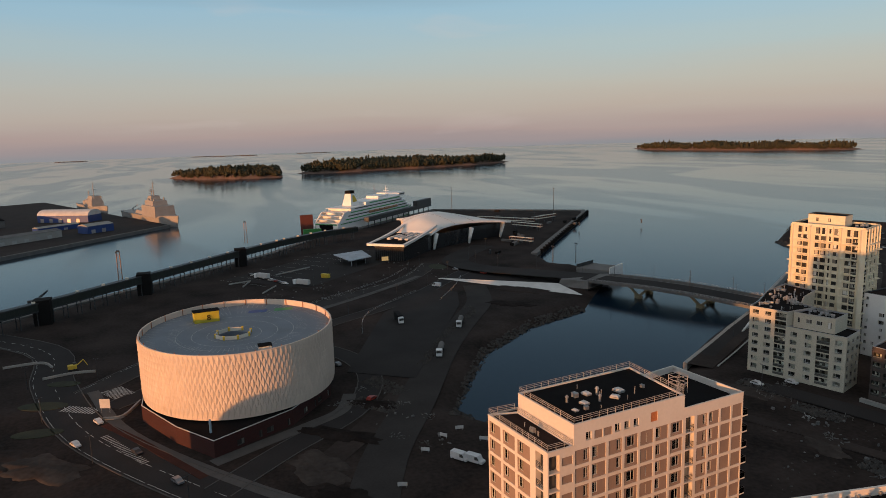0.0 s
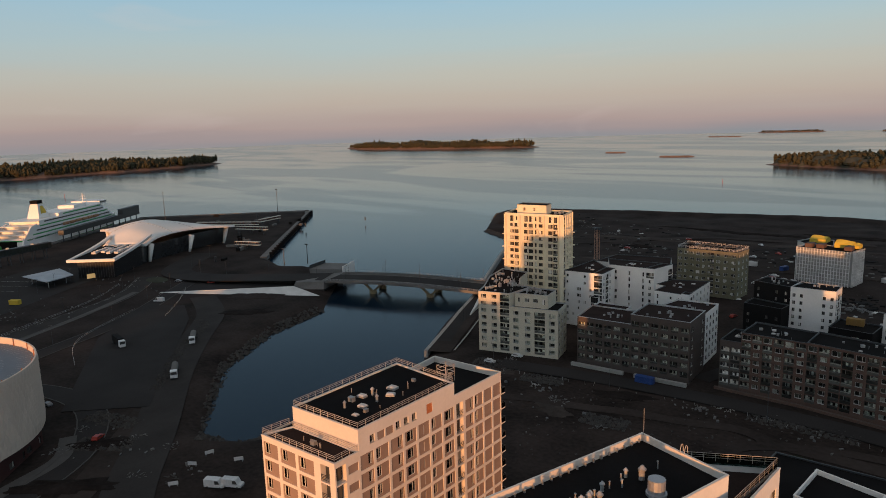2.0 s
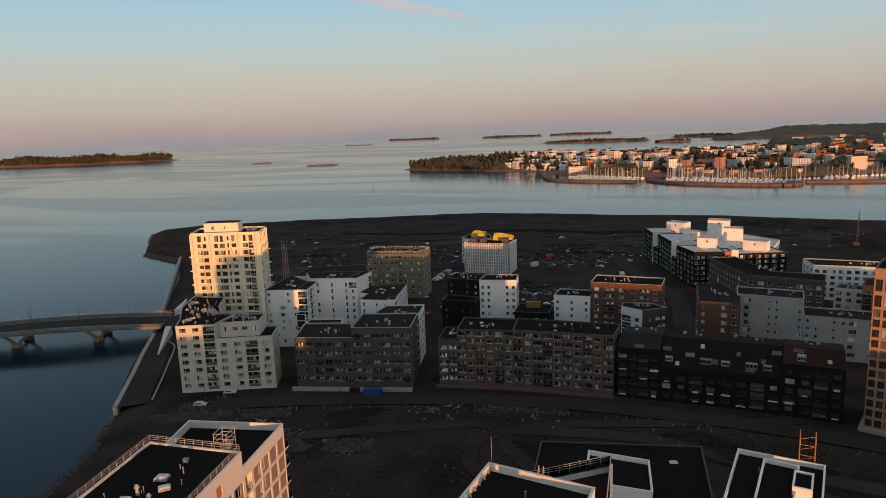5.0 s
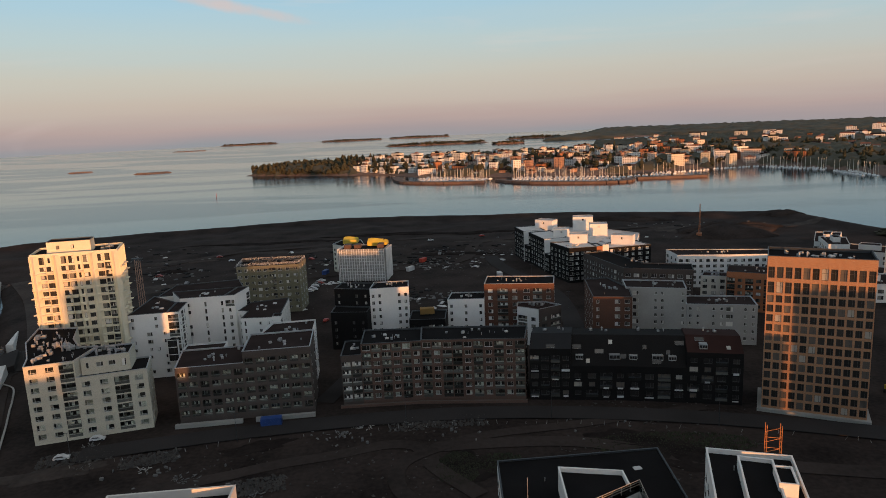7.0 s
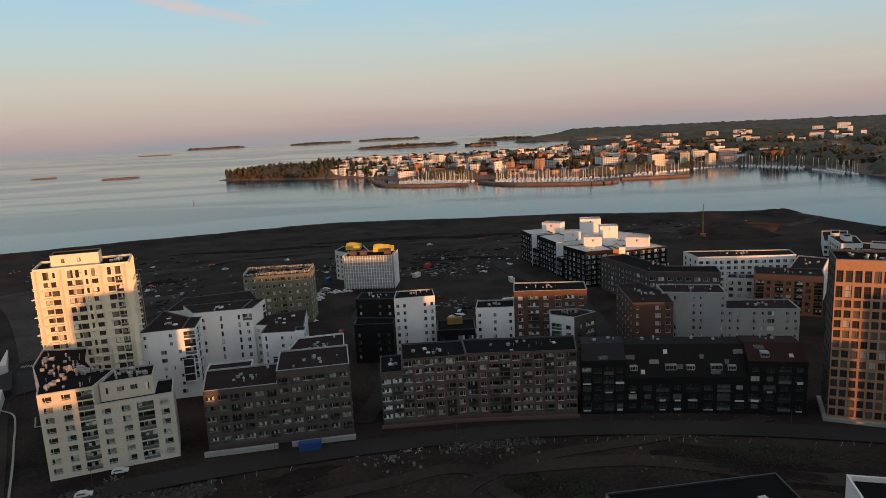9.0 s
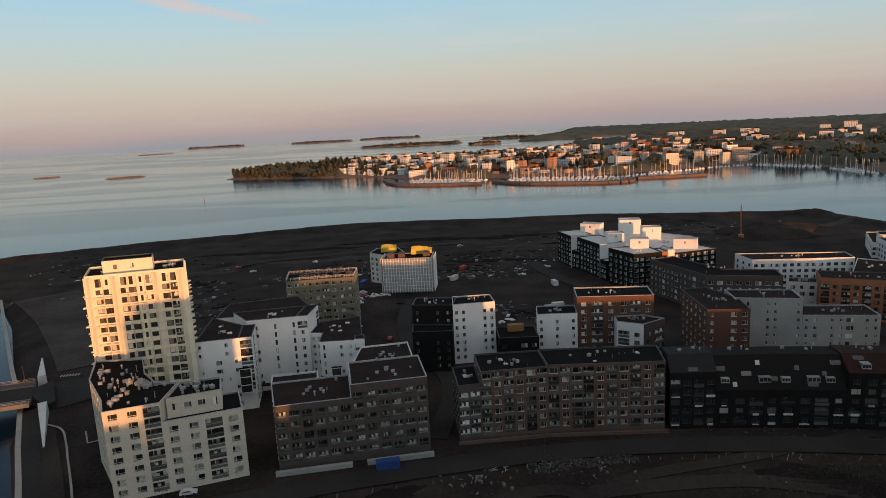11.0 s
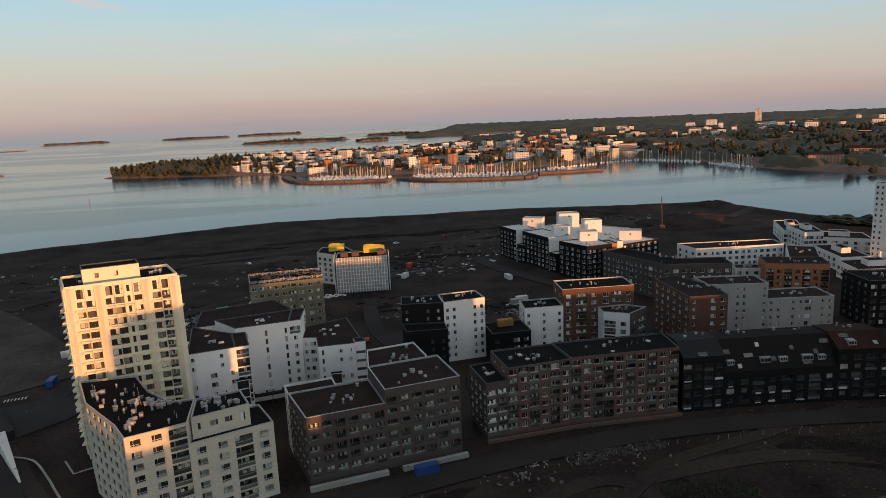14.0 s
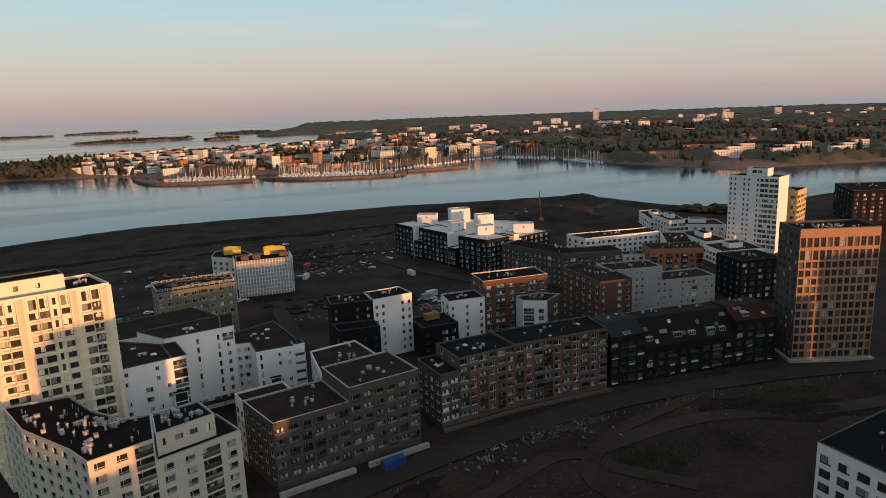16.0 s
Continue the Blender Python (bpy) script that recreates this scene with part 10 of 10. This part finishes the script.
def site_clutter(name, spots, seed, m, label, size=(0.3, 1.6)):
    """Pallets, bags, sheets and boxes lying about, joined."""
    rnd = random.Random(seed)
    verts, faces = [], []
    for cx, cy, r, n in spots:
        for _ in range(n):
            a, d = rnd.uniform(0, 6.3), r * rnd.random()
            x, y = cx + d * math.cos(a), cy + d * math.sin(a) * 0.6
            z = 0.05 if cy < 400 else float(ground_height(np.array([x]), np.array([y]))[0])
            l, w, h, q = rnd.uniform(*size), rnd.uniform(*size) * 0.6, rnd.uniform(0.12, 0.8), rnd.uniform(0, 3.1)
            b = len(verts)
            for sx, sy, sz in ((-1, -1, 0), (1, -1, 0), (1, 1, 0), (-1, 1, 0), (-0.9, -0.9, 1), (0.9, -0.8, 1), (0.85, 0.9, 1), (-0.9, 0.85, 1)):
                verts.append((x + l * sx * math.cos(q) - w * sy * math.sin(q), y + l * sx * math.sin(q) + w * sy * math.cos(q), z - 0.1 + h * sz))
            faces += [[b + i for i in f] for f in ((4, 5, 6, 7), (0, 1, 5, 4), (1, 2, 6, 5), (2, 3, 7, 6), (3, 0, 4, 7))]
    me = bpy.data.meshes.new(name)
    me.from_pydata(verts, [], faces)
    me.materials.append(m)
    tagged(new(name, me), label, "site clutter", kind="stuff")


field_spots = [(-150, 420, 60, 26), (-40, 450, 50, 30), (30, 436, 26, 40), (50, 470, 40, 30), (-200, 480, 60, 18), (120, 520, 60, 24), (-96, 372, 24, 36), (-70, 345, 22, 40), (20, 352, 26, 40), (62, 330, 14, 40), (230, 540, 60, 26), (-260, 520, 50, 14)]
lot_spots = [(-30, 172, 20, 14), (16, 190, 12, 24), (-20, 150, 30, 8), (-100, 48, 20, 14), (-66, 58, 8, 8), (-130, 336, 30, 24), (50, 196, 20, 14), (-300, 60, 60, 36), (-260, 10, 50, 26), (-330, 130, 40, 26), (100, 190, 24, 8)]
site_clutter("site_debris", [(x, y, r * 1.2, int(n * 1.8)) for x, y, r, n in field_spots], 1, CONCRETE_DARK, "grey pallets, bags and sheets strewn over the field")
site_clutter("site_debris", [(x + 20, y - 8, r, n // 5) for x, y, r, n in field_spots], 2, FELT_WHITE, "white covers and boxes strewn over the field", (0.4, 2.2))
site_clutter("site_debris", [(x - 12, y + 14, r, n) for x, y, r, n in field_spots], 4, BLACK_BRICK, "dark heaps and mats strewn over the field", (0.6, 3.2))
site_clutter("site_debris", [(-72, 350, 12, 40), (-30, 392, 8, 30), (62, 345, 12, 40), (52, 306, 10, 24), (40, 296, 10, 20)], 5, FELT_WHITE, "pale pallets and wrapped stacks in the site yard", (0.3, 1.3))
site_clutter("site_debris", lot_spots, 3, CONCRETE_DARK, "grey blocks and boards lying on the lots", (0.15, 0.7))


def patch(x, y, rx, ry, rot, h, m, label, seed, category="earth"):
    """A low spread of earth with a ragged outline, thickest in its middle."""
    rnd = random.Random(seed)
    ca, sa = math.cos(radians(rot)), math.sin(radians(rot))
    n, rings = 40, (0.0, 0.35, 0.6, 0.8, 0.92, 1.0)
    ph = [rnd.uniform(0, 6.28) for _ in range(4)]
    bm = bmesh.new()
    prev = None
    for k in rings:
        pts = []
        for i in range(n if k else 1):
            a = i * 2 * math.pi / n
            e = k * (1 + 0.16 * math.sin(2 * a + ph[0]) + 0.13 * math.sin(5 * a + ph[1]) + 0.10 * math.sin(9 * a + ph[2]) + rnd.uniform(-0.06, 0.06))
            u, v = rx * e * math.cos(a), ry * e * math.sin(a)
            pts.append((x + ca * u - sa * v, y + sa * u + ca * v))
        g = np.maximum(0.0, ground_height(np.array([q[0] for q in pts]), np.array([q[1] for q in pts])))
        row = [bm.verts.new((*q, float(gz) + (h * (1 - k ** 2) * rnd.uniform(0.7, 1.2) + 0.06 if k < 1 else -0.25))) for q, gz in zip(pts, g)]
        if prev:
            for i in range(n):
                j = (i + 1) % n
                bm.faces.new((prev[0], row[i], row[j]) if len(prev) == 1 else (prev[i], row[i], row[j], prev[j]))
        prev = row
    tagged(new("earth_patch", mesh_of(bm, "earth_patch", m, True)), label, category, kind="stuff")


SAND = mat("pale_sandy_soil", (0.054, 0.044, 0.039), 0.95, 0.42, 0.12, 0.7, 0.6, spec=0.1)
BLACK_SOIL = mat("black_topsoil", (0.021, 0.0165, 0.015), 0.95, 0.4, 0.15, 0.8, 0.7, spec=0.05)
RED_PATH = mat("red_asphalt", (0.058, 0.024, 0.019), 0.95, 0.7, 0.2, 2.0, 0.2, spec=0.1)
for k, (x, y, rx, ry, rot, h, m, lab) in enumerate((
        (-65, 20, 13, 7, 30, 0.5, SAND, "pale heap of sandy soil on the lot"), (-97, -56, 15, 8, 55, 0.9, SAND, "pale spread of soil beside the street"), (-112, -74, 16, 8, 40, 1.0, SOIL, "bare earth bank beside the street"),
        (-46, 24, 10, 5, 30, 0.8, BLACK_SOIL, "dark heap of topsoil on the lot"), (-84, 30, 14, 5, 45, 0.9, BLACK_SOIL, "dark earth bank beside the parking house"), (-104, 46, 9, 5, 45, 0.7, BLACK_SOIL, "dark earth bank beside the track"),
        (112, 177, 27, 9, -22, 0.35, BLACK_SOIL, "dark spread of topsoil on the bare lot"), (54, 171, 11, 8, 30, 0.3, BLACK_SOIL, "dark weedy patch on the bare lot"), (-62, 170, 13, 5, 18, 0.5, SAND, "pale rubble-strewn earth before the pale house"),
        (-8, 184, 10, 4, 20, 0.5, BLACK_SOIL, "dark earth tipped before the street"), (-18, 158, 7, 4, 10, 0.6, SAND, "small heap of rubble on the lot"),
        (248, 522, 48, 26, 15, 6.5, SOIL, "great dark earth mound beside the crane"), (213, 538, 24, 13, 10, 0.4, SAND, "pale sandy flat beside the crane"), (318, 596, 20, 9, 10, 2.6, SOIL, "earth mound near the shore"), (315, 548, 26, 7, 30, 0.4, SAND, "pale gravel flat near the shore"),
        (185, 600, 40, 10, -10, 3.0, SOIL, "low earth bank by the shore"), (-60, 500, 60, 7, 5, 0.4, SAND, "pale graded strip on the field"), (90, 510, 50, 6, -4, 0.4, SAND, "pale graded strip on the field"), (-170, 470, 50, 6, 14, 0.4, SAND, "pale graded strip on the field"),
        (20, 560, 80, 7, 0, 0.8, BLACK_SOIL, "dark ridge of earth on the field"), (-120, 540, 60, 6, 8, 0.8, BLACK_SOIL, "dark ridge of earth on the field"), (40, 470, 30, 6, -10, 0.7, BLACK_SOIL, "dark ridge of earth on the field"), (-20, 455, 24, 8, 20, 0.3, SAND, "pale graded patch on the field"),
        (-140, 390, 26, 10, 30, 0.25, SAND, "pale gravel patch by the canal"), (-150, 440, 10, 5, 10, 1.2, BLACK_SOIL, "dark heap of earth on the field"), (60, 560, 10, 4, 0, 1.5, BLACK_SOIL, "dark heap of earth on the field"),
        (-212, 150, 14, 7, 40, 0.5, BLACK_SOIL, "dark bare ground by the basin"), (-240, 172, 20, 9, 35, 0.5, SOIL, "bare ground sloping to the basin"))):
    patch(x, y, rx, ry, rot, h, m, lab, 300 + k)
strip("path", curve([(-124, -42), (-103.6, -29), (-92, -22.5), (-72, -11)]), 2.6, 0.17, RED_PATH, "narrow red asphalt cycle path", "path")
strip("pavement", curve([(-80, -8.5), (-86.5, 4), (-95, 21), (-103, 34), (-117, 40)]), 5.0, 0.13, PAVING, "grey pavement round the parking house base", "pavement")
strip("track", curve([(129, 206), (105, 200), (87, 195), (60, 189), (44, 180), (36, 171), (38, 158), (50, 146)]), 4.5, 0.32, TRACK, "pale worn wheel track across the bare lot", "track")
strip("track", curve([(-66, 21), (-80, 34), (-100, 50), (-121, 66)]), 9.0, 0.1, TRACK, "pale worn track between the lots", "track")
for pts in ([(-183, -71), (-186, -60), (-184.6, -52)], [(-128.6, -42.8), (-128.4, -36.7), (-141, -32)], [(-206, -90), (-207, -76), (-198, -70)]):
    bm = bmesh.new()
    prev = None
    for p in curve(pts, 5):
        if prev:
            d = (Vector(p) - Vector(prev)).normalized()
            n = Vector((-d.y, d.x)) * 0.3
            prism(bm, [tuple(Vector(prev) - n), tuple(Vector(p) - n), tuple(Vector(p) + n), tuple(Vector(prev) + n)], 0.0, 1.0)
        prev = p
    bmesh.ops.remove_doubles(bm, verts=bm.verts, dist=0.05)
    tagged(new("barrier", mesh_of(bm, "barrier", CONCRETE)), "low pale concrete wall curving beside the street", "barrier")


def board(x, y, rz, w, h, label):
    """A notice board on two legs."""
    t = thing("notice_board", x, y, 0.05, label, "sign", rz=rz)
    bm = bmesh.new()
    box(bm, -w / 2, -0.06, h * 0.35, w / 2, 0.06, h)
    part("panel", bm, FELT_WHITE, t)
    for q in (-w * 0.4, w * 0.4):
        bm = bmesh.new()
        beam(bm, (q, 0.1, 0), (q, 0.1, h * 0.9), 0.08)
        part("leg", bm, STEEL, t)


board(-135, -42.8, 70, 3.6, 5.2, "large white notice board at the street corner")
for x, y, r in ((-62, 50.7, 60), (-45, 38.6, 70), (-69, 59, 40), (-72, 65.5, 80), (-61.9, 69.5, 60)):
    board(x, y, r, 2.6, 1.6, "low white site board on the lot")
copy_thing(CARS[0], pose(-109.3, -48.5, 0.1, 0, 0, 30))
digger(-189.4, -61.0, 100)
rnd_bush = random.Random(17)
bushes = []
for _ in range(170):
    k = rnd_bush.random()
    x, y = 346 + 34 * k + rnd_bush.uniform(-5, 5), 486 - 46 * k + rnd_bush.uniform(-9, 9)
    if float(inside_depth(np.array([x]), np.array([y]), COAST)[0]) > 5:
        bushes.append((x, y, 0.0))
forest("thicket", bushes, LEAF, "dark leafy thicket on the shore behind the school", 23, (5, 8))
